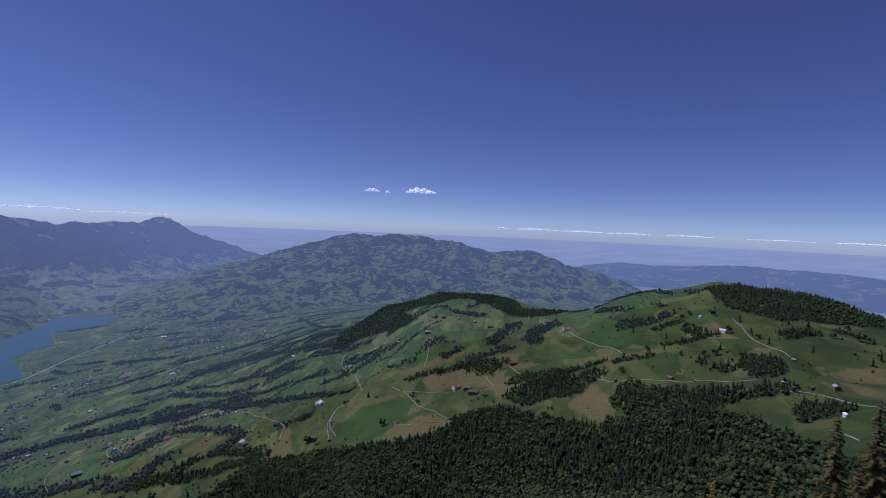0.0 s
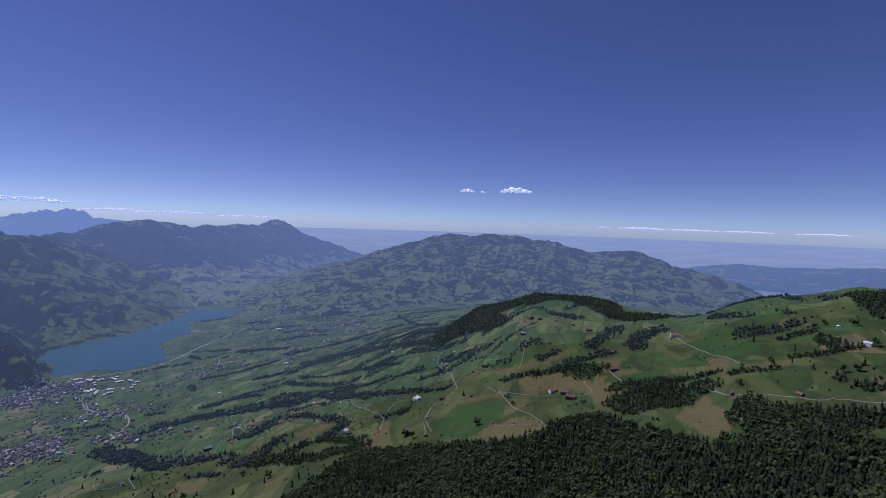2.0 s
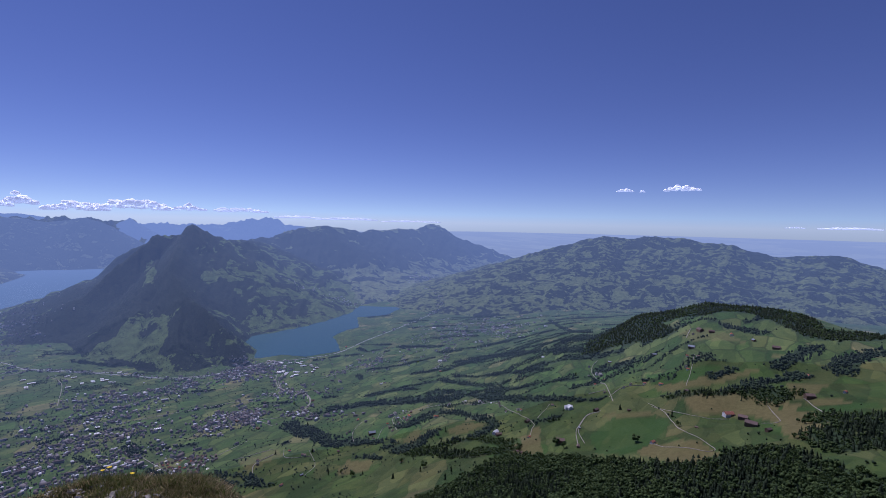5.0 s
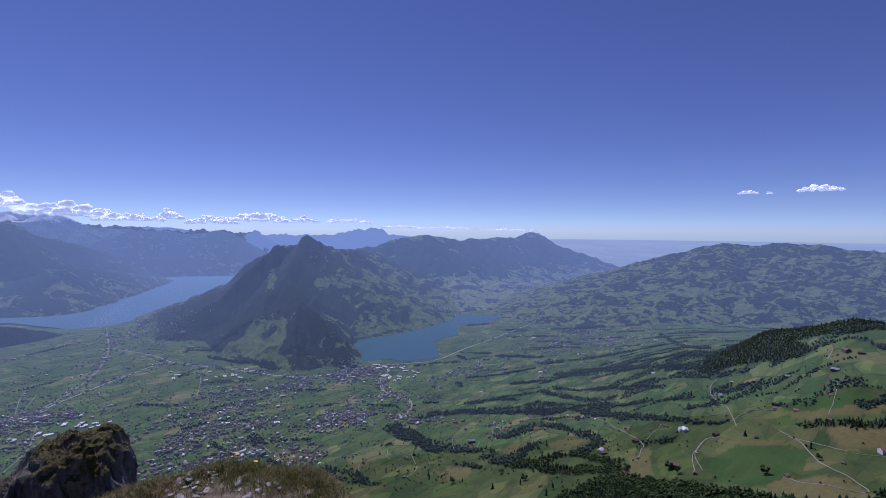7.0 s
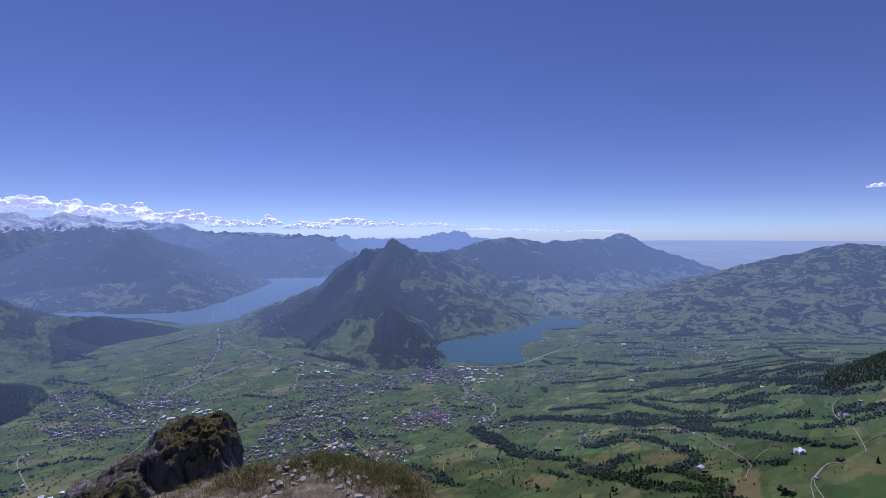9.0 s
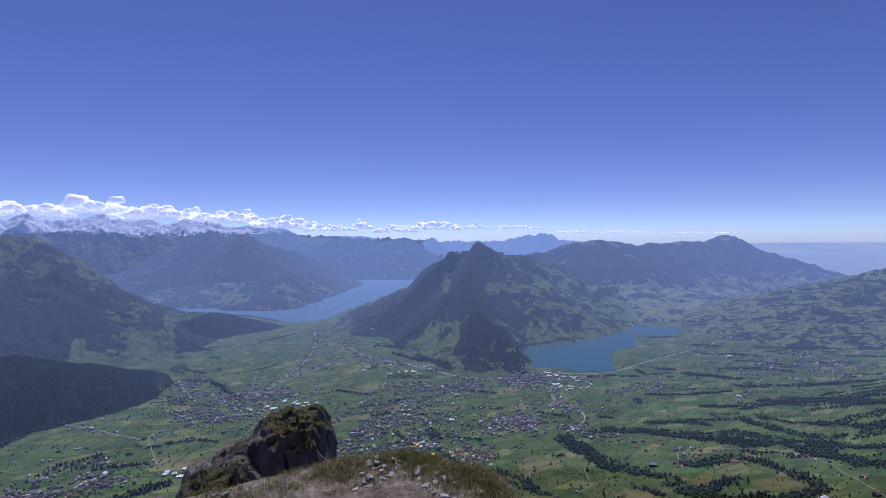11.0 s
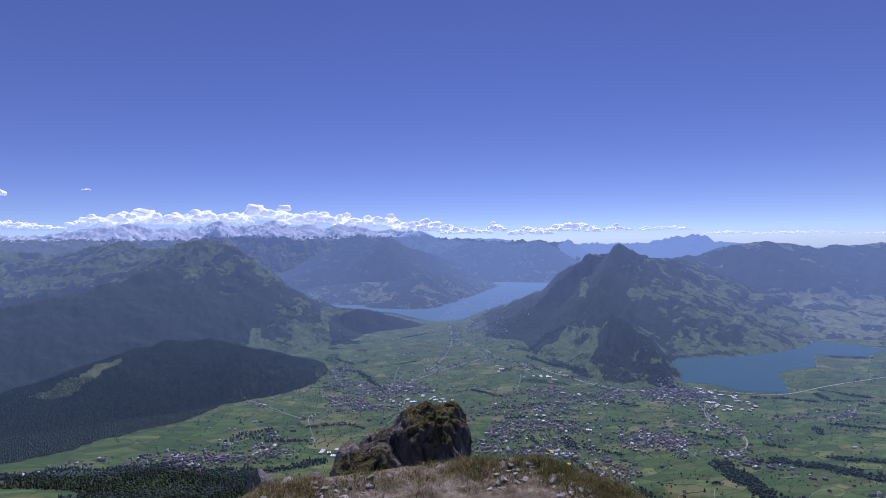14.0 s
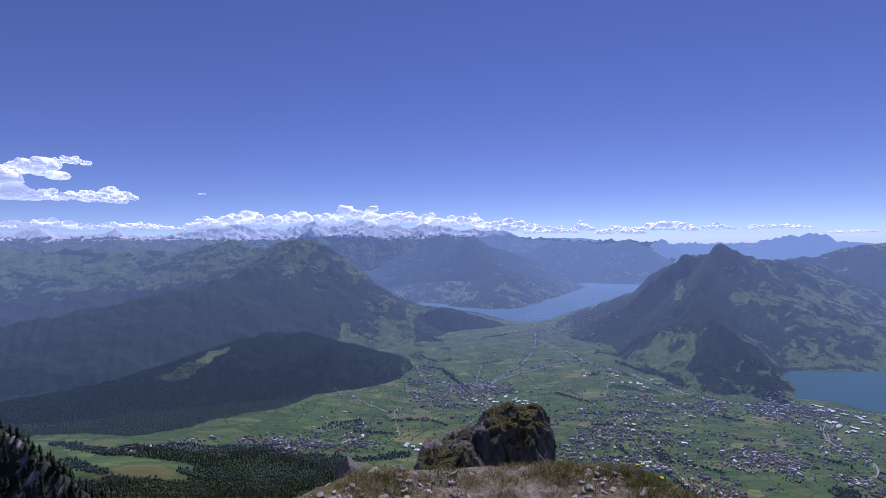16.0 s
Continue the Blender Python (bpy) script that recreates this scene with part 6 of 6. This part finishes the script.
for i in range(299):
    a = rng.choice([rng.uniform(58, 72), rng.uniform(84, 104), rng.uniform(55, 104)], p=[0.45, 0.3, 0.25])
    r = float(np.interp(a, list(EDGE), list(EDGE.values()))) - abs(rng.normal(0, 0.22)) - 0.02
    x, y = polar(a, r)
    s = 0.12 + 0.62 * rng.random() ** 2.4
    m = pose(float(x), float(y), float(summit_z(x, y)) + 0.006 * s, rng.uniform(-20, 20), rng.uniform(-20, 20), rng.uniform(0, 360)) @ Matrix.Scale(s, 4)
    if i < 6:
        stone_protos[i].matrix_basis = m
    else:
        ob = copy_thing(stone_protos[i % 6], pose(0, 0, 0))
        ob.matrix_basis = m


# ---- turf and flowers of the ledge ----
def blade_material(name, *cols):
    M = Mat(name, 0.7)
    M.color(M.ramp(M.island(), *[(i / (len(cols) - 1), c) for i, c in enumerate(cols)]))
    return thin(M, 0.45)


GRASS = blade_material("grass_blades", (0.07, 0.10, 0.02), (0.12, 0.15, 0.035), (0.22, 0.21, 0.07), (0.42, 0.34, 0.16))
STRAW = blade_material("dry_grass_blades", (0.14, 0.115, 0.045), (0.32, 0.25, 0.12), (0.55, 0.45, 0.25))


def blades(name, roots, material, label, tall, lean=0.5):
    """Bent tapering blades, one mesh; roots: x, y, z, height factor."""
    n = len(roots)
    a = rng.random(n) * 6.283
    h = tall * (0.45 + 0.75 * rng.random(n)) * roots[:, 3]
    w = 0.0014 + 0.0012 * rng.random(n)
    b = lean * (0.2 + rng.random(n))
    dx, dy = np.cos(a), np.sin(a)
    sx, sy = -np.sin(a + 0.8), np.cos(a + 0.8)
    co = np.zeros((n, 7, 3))
    for k, (t, ww) in enumerate(((0, 1), (0.4, 0.85), (0.75, 0.55))):
        bx, bz = b * h * t ** 1.8, h * t * (1 - 0.25 * b * t)
        for s, sign in ((0, -1), (1, 1)):
            co[:, 2 * k + s, 0] = roots[:, 0] + dx * bx + sign * sx * w * ww
            co[:, 2 * k + s, 1] = roots[:, 1] + dy * bx + sign * sy * w * ww
            co[:, 2 * k + s, 2] = roots[:, 2] + bz
    co[:, 6, 0], co[:, 6, 1], co[:, 6, 2] = roots[:, 0] + dx * b * h, roots[:, 1] + dy * b * h, roots[:, 2] + h * (1 - 0.25 * b)
    f = np.array([(0, 1, 3), (0, 3, 2), (2, 3, 5), (2, 5, 4), (4, 5, 6)])
    tri = (f[None] + np.arange(n)[:, None, None] * 7).reshape(-1, 3)
    me = bpy.data.meshes.new(name)
    me.vertices.add(n * 7)
    me.vertices.foreach_set("co", co.astype(np.float32).ravel())
    me.loops.add(tri.size)
    me.loops.foreach_set("vertex_index", tri.ravel().astype(np.int32))
    me.polygons.add(len(tri))
    me.polygons.foreach_set("loop_start", np.arange(0, tri.size, 3, dtype=np.int32))
    me.update(calc_edges=True)
    me.materials.append(material)
    return tagged(new(name, me), label, "grass", kind="stuff")


def tufts(count, spans, spread, off):
    """Roots of blades in tufts along the rim."""
    out = []
    for i in range(count):
        lo, hi = spans[int(rng.integers(0, len(spans)))]
        a = rng.uniform(lo, hi)
        r = float(np.interp(a, list(EDGE), list(EDGE.values()))) + rng.normal(off, 0.13)
        x, y = polar(a, r)
        n = int(rng.integers(18, 46))
        q = rng.normal(0, spread, (n, 2))
        size = 0.6 + 0.6 * rng.random()
        out.append(np.column_stack([x + q[:, 0], y + q[:, 1], np.zeros(n), np.full(n, size)]))
    out = np.vstack(out)
    out[:, 2] = summit_z(out[:, 0], out[:, 1]) - 0.008
    return out


blades("grass", tufts(520, [(54, 76), (54, 61), (61.5, 66)], 0.036, 0.02), GRASS, "green and yellowing grass tufts along the rim", 0.060, 0.8)
blades("dry_grass", tufts(330, [(54, 62), (54, 62), (66, 76), (92, 98)], 0.045, -0.02), STRAW, "dry straw-coloured grass tufts along the rim", 0.055, 1.1)
blades("grass", tufts(150, [(76, 92), (92, 98)], 0.03, -0.08), GRASS, "short turf between the stones of the ledge", 0.045)
for ob in [o for o in scene.objects if o.name.startswith("rock_outcrop")][:3]:
    me = ob.data
    nv = len(me.vertices)
    co, no = np.zeros(nv * 3, np.float32), np.zeros(nv * 3, np.float32)
    me.vertices.foreach_get("co", co)
    me.vertices.foreach_get("normal", no)
    co, no = co.reshape(-1, 3), no.reshape(-1, 3)
    turf_roots = []
    pick = np.where((no[:, 2] > 0.72) & (fbm(co[:, 0], co[:, 1], 0.3, 3, 401) > -0.1))[0]
    for i in pick:
        p = Vector(co[i])
        for k in range(3 if rng.random() < 0.5 else 1):
            turf_roots.append((p.x + rng.normal(0, 0.012), p.y + rng.normal(0, 0.012), p.z - 0.01, 0.5 + 0.7 * rng.random()))
    cap = blades("turf", np.array(turf_roots), STRAW, "short brown turf", 0.045, 0.9)
    del cap["category"]
    cap.parent = ob


def flower(kind, height):
    """A stalk with a head of petals."""
    top = tagged(new("wildflower"), "yellow flower on a thin stalk in the turf" if kind == "yellow" else "tall thin stalk with a pale seed head", "flower", "wildflowers on the rim")
    bm = bmesh.new()
    bmesh.ops.create_cone(bm, segments=5, radius1=0.0016, radius2=0.001, depth=height, matrix=Matrix.Translation((0, 0, height / 2)))
    part("stalk", bm, STALK, top)
    for i in range(8 if kind == "yellow" else 6):
        bm = bmesh.new()
        s = 0.014 if kind == "yellow" else 0.007
        bmesh.ops.create_icosphere(bm, subdivisions=1, radius=1, matrix=Matrix.Translation((0, 0, height)) @ pose(0, 0, 0, 0, 0, i * 360 / 8) @ pose(s * 0.8, 0, 0, 0, -25, 0) @ Matrix.Diagonal((s, s * 0.5, s * 0.25, 1)))
        part("petal", bm, YELLOW if kind == "yellow" else CREAM, top)
    bm = bmesh.new()
    bmesh.ops.create_icosphere(bm, subdivisions=1, radius=0.006, matrix=Matrix.Translation((0, 0, height + 0.002)))
    part("flower_head", bm, YELLOW if kind == "yellow" else CREAM, top)
    return top


STALK = Mat("green_stalk", 0.7).color((0.09, 0.11, 0.03)).m
YELLOW = Mat("yellow_petals", 0.6).color((0.85, 0.62, 0.02)).m
CREAM = Mat("pale_petals", 0.6).color((0.72, 0.70, 0.60)).m
fy, fw = flower("yellow", 0.15), flower("pale", 0.12)
spotlist = [("yellow", 64.3, 3.42), ("yellow", 64.9, 3.46), ("pale", 56.0, 3.2), ("pale", 57.6, 3.25), ("pale", 58.4, 3.3), ("pale", 59.2, 3.28), ("pale", 60.3, 3.35), ("pale", 61.2, 3.4),
            ("pale", 62.1, 3.38), ("pale", 67.0, 3.5), ("pale", 70.4, 3.52), ("pale", 55.2, 3.1), ("pale", 57.0, 3.15), ("pale", 59.8, 3.2), ("pale", 66.1, 3.45), ("yellow", 62.6, 3.3)]
seen = set()
for kind, a, r in spotlist:
    x, y = polar(a, r)
    m = pose(float(x), float(y), float(summit_z(x, y)) - 0.01, rng.uniform(-10, 10), rng.uniform(-10, 10), rng.uniform(0, 360)) @ Matrix.Scale(rng.uniform(0.5, 0.72) if kind == "yellow" else rng.uniform(0.75, 1.15), 4)
    src = fy if kind == "yellow" else fw
    if kind not in seen:
        seen.add(kind)
        src.matrix_basis = m
    else:
        ob = copy_thing(src, pose(0, 0, 0))
        ob.matrix_basis = m


# ---- spruces below the ledge ----
OLD_NEEDLES = leaf_material("browning_needles", (0.060, 0.064, 0.022), (0.215, 0.175, 0.055), 0.2, 9.0)
GOLD_NEEDLES = leaf_material("yellow_green_needles", (0.16, 0.13, 0.02), (0.38, 0.27, 0.05), 0.2, 9.0)


def spruce(height, needles, label, seed):
    top = tagged(new("spruce_tree"), label, "tree", "spruces below the ledge")
    rr = random.Random(seed)
    bm = bmesh.new()
    bmesh.ops.create_cone(bm, segments=9, radius1=height * 0.017, radius2=height * 0.002, depth=height, matrix=Matrix.Translation((0, 0, height / 2)))
    part("trunk", bm, BARK, top)
    verts, faces, wv, wf = [], [], [], []
    levels = int(height * 3.8)
    for i in range(levels):
        t = (i + 0.5) / levels
        z = height * (0.10 + 0.89 * t)
        reach = height * 0.172 * (1 - t) ** 0.8 * (0.6 + 0.7 * rr.random()) + 0.08
        for k in range(rr.randint(5, 7)):
            a = 2.399 * i + 6.283 * k / 6 + rr.uniform(-0.4, 0.4)
            if rr.random() < 0.15:
                continue
            ln = reach * rr.uniform(0.6, 1.12)
            droop = rr.uniform(0.15, 0.45)
            ca, sa = math.cos(a), math.sin(a)
            n = max(5, int(ln / 0.085))
            b = len(wv)
            wv += [(0.02 * -sa, 0.02 * ca, z), (-0.02 * -sa, -0.02 * ca, z), (ca * ln, sa * ln, z - droop * ln)]
            wf.append((b, b + 1, b + 2))
            for j in range(n):
                u = (j + 0.6) / n
                px, py, pz = ca * ln * u, sa * ln * u, z - droop * ln * u ** 1.4 + 0.05 * ln * u
                for side in (-1, 1):
                    tw = (0.16 + 0.34 * ln * (1 - u) ** 0.6) * rr.uniform(0.5, 1.1)
                    qa = a + side * rr.uniform(0.6, 1.1)
                    ex, ey, ez = px + math.cos(qa) * tw, py + math.sin(qa) * tw, pz - rr.uniform(0.1, 0.5) * tw
                    wd = 0.075
                    b = len(verts)
                    verts += [(px - sa * 0.0 + ca * wd, py + sa * wd, pz), (px - ca * wd, py - sa * wd, pz - 0.01), (ex, ey, ez), (px, py, pz + 0.05)]
                    faces += [(b, b + 1, b + 2), (b + 3, b, b + 2)]
    mesh_object("crown", verts, faces, needles, top)
    mesh_object("branches", wv, wf, BARK, top)
    return top


for az, r, el, needles, label, seed in (
        (-40.4, 46, -15.4, OLD_NEEDLES, "tall sparse spruce with browning needles", 1), (-43.2, 44, -13.3, OLD_NEEDLES, "tall ragged spruce with browning needles", 2),
        (-30.9, 52, -23.6, GOLD_NEEDLES, "small spruce top with yellow-green shoots", 3), (-36.0, 47, -21.9, OLD_NEEDLES, "short spruce with browning needles", 4),
        (-38.2, 45, -22.0, OLD_NEEDLES, "short ragged spruce with browning needles", 5), (-42.0, 42, -19.5, OLD_NEEDLES, "spruce with drooping brown branches", 6)):
    x, y = polar(az, r)
    z0 = float(ground_z(x, y)) - 0.3
    ob = spruce(r * math.tan(radians(el)) - z0, needles, label, seed)
    ob.matrix_basis = pose(float(x), float(y), z0, 0, 0, 40 * seed)

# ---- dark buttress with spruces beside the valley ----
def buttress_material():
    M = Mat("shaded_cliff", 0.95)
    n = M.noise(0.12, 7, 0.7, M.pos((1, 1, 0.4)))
    # shade is put into the cliff colour as dark tones; pale patches are rock
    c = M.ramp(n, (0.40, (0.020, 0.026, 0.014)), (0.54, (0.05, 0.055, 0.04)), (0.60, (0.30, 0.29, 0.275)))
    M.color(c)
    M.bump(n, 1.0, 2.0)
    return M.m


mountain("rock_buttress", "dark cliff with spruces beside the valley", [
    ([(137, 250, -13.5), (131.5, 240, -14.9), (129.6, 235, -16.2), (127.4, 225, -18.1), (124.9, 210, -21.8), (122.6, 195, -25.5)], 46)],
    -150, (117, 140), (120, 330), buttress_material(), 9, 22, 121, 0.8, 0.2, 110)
bx, by = scatter((-260, -190), (-130, -60), 2.6)
baz, br = np.degrees(np.arctan2(-bx, by)), np.hypot(bx, by)
crest = np.interp(baz, [122.6, 124.9, 127.4, 129.6, 131.5, 137], [195, 210, 225, 235, 240, 250])
ok = (np.abs(br - crest) < 40) & (baz > 122) & (baz < 138) & (rng.random(len(bx)) < 0.97)
plant("buttress_spruces", bx[ok], by[ok], 2.2, 6.0, 0.12, True, "dark spruces clinging to the cliff")


# ---- forest on the low hill ----
hx, hy = scatter((-1420, -1000), (-600, 80), 2.9)
haz, hr = np.degrees(np.arctan2(-hx, hy)), np.hypot(hx, hy)
hill = [f for n, f in enumerate(FIELDS) if n == FOREST_HILL][0]
hz = hill(hx, hy)
ok = (haz > 90) & (haz < 134) & (hz > ground_z(hx, hy) + 1) & (hr < 1360) & (zone_mask(ZONES["hill"])(hx, hy) > -0.5)
plant("backdrop_hill_forest", hx[ok], hy[ok], 2.0, 5.0, 1.0, False, "dense dark forest covering the low hill", hz[ok],
      FAR_LEAVES)


# ---- clouds ----
def cloud_material():
    M = Mat("glowing_cloud", 1.0)
    M.color((0.92, 0.93, 0.95))
    M.b.inputs["Specular IOR Level"].default_value = 0.0
    M.b.inputs["Subsurface Weight"].default_value = 0.0
    M.bump(M.noise(0.05, 6, 0.7), 0.5, 8.0)
    # added emission stands in for sunlight shining through the cloud
    M.glow((0.72, 0.74, 0.82), 0.34)
    return M.m


CLOUD = cloud_material()


def puff(seed):
    """A lump of cloud of unit size."""
    bm = bmesh.new()
    bmesh.ops.create_icosphere(bm, subdivisions=3, radius=1)
    for q in bm.verts:
        d = q.co.normalized()
        o = Vector((seed * 3.7, seed * 1.3, 0))
        k = 1 + 0.34 * noise.fractal(d * 1.5 + o, 1.0, 2.0, 4) + 0.20 * (0.5 - abs(noise.fractal(d * 3.2 + o, 0.9, 2.0, 4)))
        q.co = Vector((d.x * 1.3, d.y, d.z * (0.85 if d.z > 0 else 0.42))) * k
    v = np.array([q.co[:] for q in bm.verts])
    f = np.array([[q.index for q in face.verts] for face in bm.faces])
    bm.free()
    return v, f


PUFFS = [puff(i) for i in range(6)]


def cloud(az, el, wide, tall, seed, r=4780, label="white cumulus cloud low over the mountains"):
    """Heaped lumps over a flat base; sizes in degrees."""
    rr = random.Random(seed)
    deg = r * math.pi / 180
    co, tri, base = [], [], 0
    n = max(6, int(wide / max(tall, 0.2) * 10))
    for i in range(n):
        u = -1 + 2 * (i + rr.random()) / n
        top = tall * (1 - 0.75 * abs(u) ** 2.2) * rr.uniform(0.5, 1.0)
        s = max(0.22 * tall, top * rr.uniform(0.16, 0.42)) * deg
        cz = max(s * 0.42, rr.uniform(0.45, 1.0) * top * deg - s * 0.75)
        v, f = PUFFS[rr.randrange(6)]
        a = rr.uniform(0, 6.283)
        ca, sa = math.cos(a), math.sin(a)
        q = np.column_stack([v[:, 0] * ca - v[:, 1] * sa, v[:, 0] * sa + v[:, 1] * ca, v[:, 2]]) * s
        co.append(q + (u * wide / 2 * deg, rr.uniform(-0.5, 0.5) * tall * deg, cz))
        tri.append(f + base)
        base += len(v)
    ob = mesh_object("cloud", np.vstack(co).tolist(), np.vstack(tri).tolist(), CLOUD, None, True)
    x, y = polar(az, r)
    ob.matrix_basis = pose(float(x), float(y), r * math.tan(radians(el)), 0, 0, az)
    return tagged(ob, label, "cloud", "clouds over the horizon")


CLOUDS = [(2.9, 3.85, 3.4, 0.75), (8.6, 3.8, 1.6, 0.55), (6.8, 3.75, 0.5, 0.25), (51.7, 0.72, 5.0, 0.55), (53.8, 0.8, 1.6, 0.5), (57.0, 0.75, 3.0, 0.8), (62.0, 0.7, 6.5, 1.4),
          (66.5, 0.5, 5.0, 1.1), (70.5, 0.9, 2.2, 1.3), (74.0, 0.7, 6.0, 0.9), (79.0, 1.0, 8.0, 1.6), (85.0, 1.5, 9.0, 1.9), (91.0, 1.9, 9.0, 2.0), (97.0, 2.2, 8.0, 2.5), (103.0, 2.0, 9.0, 2.0),
          (108.5, 1.9, 7.0, 2.0), (112.3, 1.8, 5.0, 1.4), (120.0, 1.5, 10.0, 0.9), (128.0, 1.5, 12.0, 1.3), (127.2, 6.3, 4.6, 2.6), (124.4, 7.7, 3.0, 0.9), (124.6, 4.2, 9.0, 1.3), (121.0, 4.5, 3.4, 1.5), (130.0, 4.2, 5.5, 3.2),
          (-7.0, 0.12, 1.6, 0.16), (-11.0, 0.08, 4.6, 0.24), (-16.0, 0.05, 5.0, 0.2), (-21.0, 0.05, 4.4, 0.18), (-27.0, 0.05, 4.4, 0.14), (-35.0, 0.0, 5.5, 0.12), (-41.0, 0.0, 3.5, 0.14),
          (40.5, 0.1, 7.0, 0.35), (33.0, 0.0, 7.0, 0.22), (46.0, 0.2, 5.0, 0.35), (113.3, 5.3, 0.7, 0.2)]
for i, (az, el, wide, tall) in enumerate(CLOUDS):
    cloud(az, el, wide, tall, 500 + i, label="small white cloud in the blue sky" if 3 < el < 4 or el > 5 and wide < 1 else "thin line of far white cloud" if tall < 0.4 else "white cumulus cloud low over the mountains")


# ---- wooded islet in the small lake ----
ix, iy = polar(43.8, 1696)
bm = bmesh.new()
bmesh.ops.create_cone(bm, segments=24, radius1=13, radius2=4, depth=5, matrix=Matrix.Translation((0, 0, 0.6)) @ Matrix.Diagonal((1.4, 1, 1, 1)))
for q in bm.verts:
    q.co += noise.noise_vector(q.co * 0.2) * 1.5
islet = tagged(part("island", bm, ground.data.materials[0]), "small wooded islet in the lake", "island")
islet.matrix_basis = pose(float(ix), float(iy), LAKE_Z, 0, 0, 30)
tx, ty = ix + rng.normal(0, 6.5, 46), iy + rng.normal(0, 4.5, 46)
plant("island_trees", tx, ty, 4.0, 7.0, 0.9, False, "dense leafy trees covering the islet", np.full(46, LAKE_Z + 1.4))
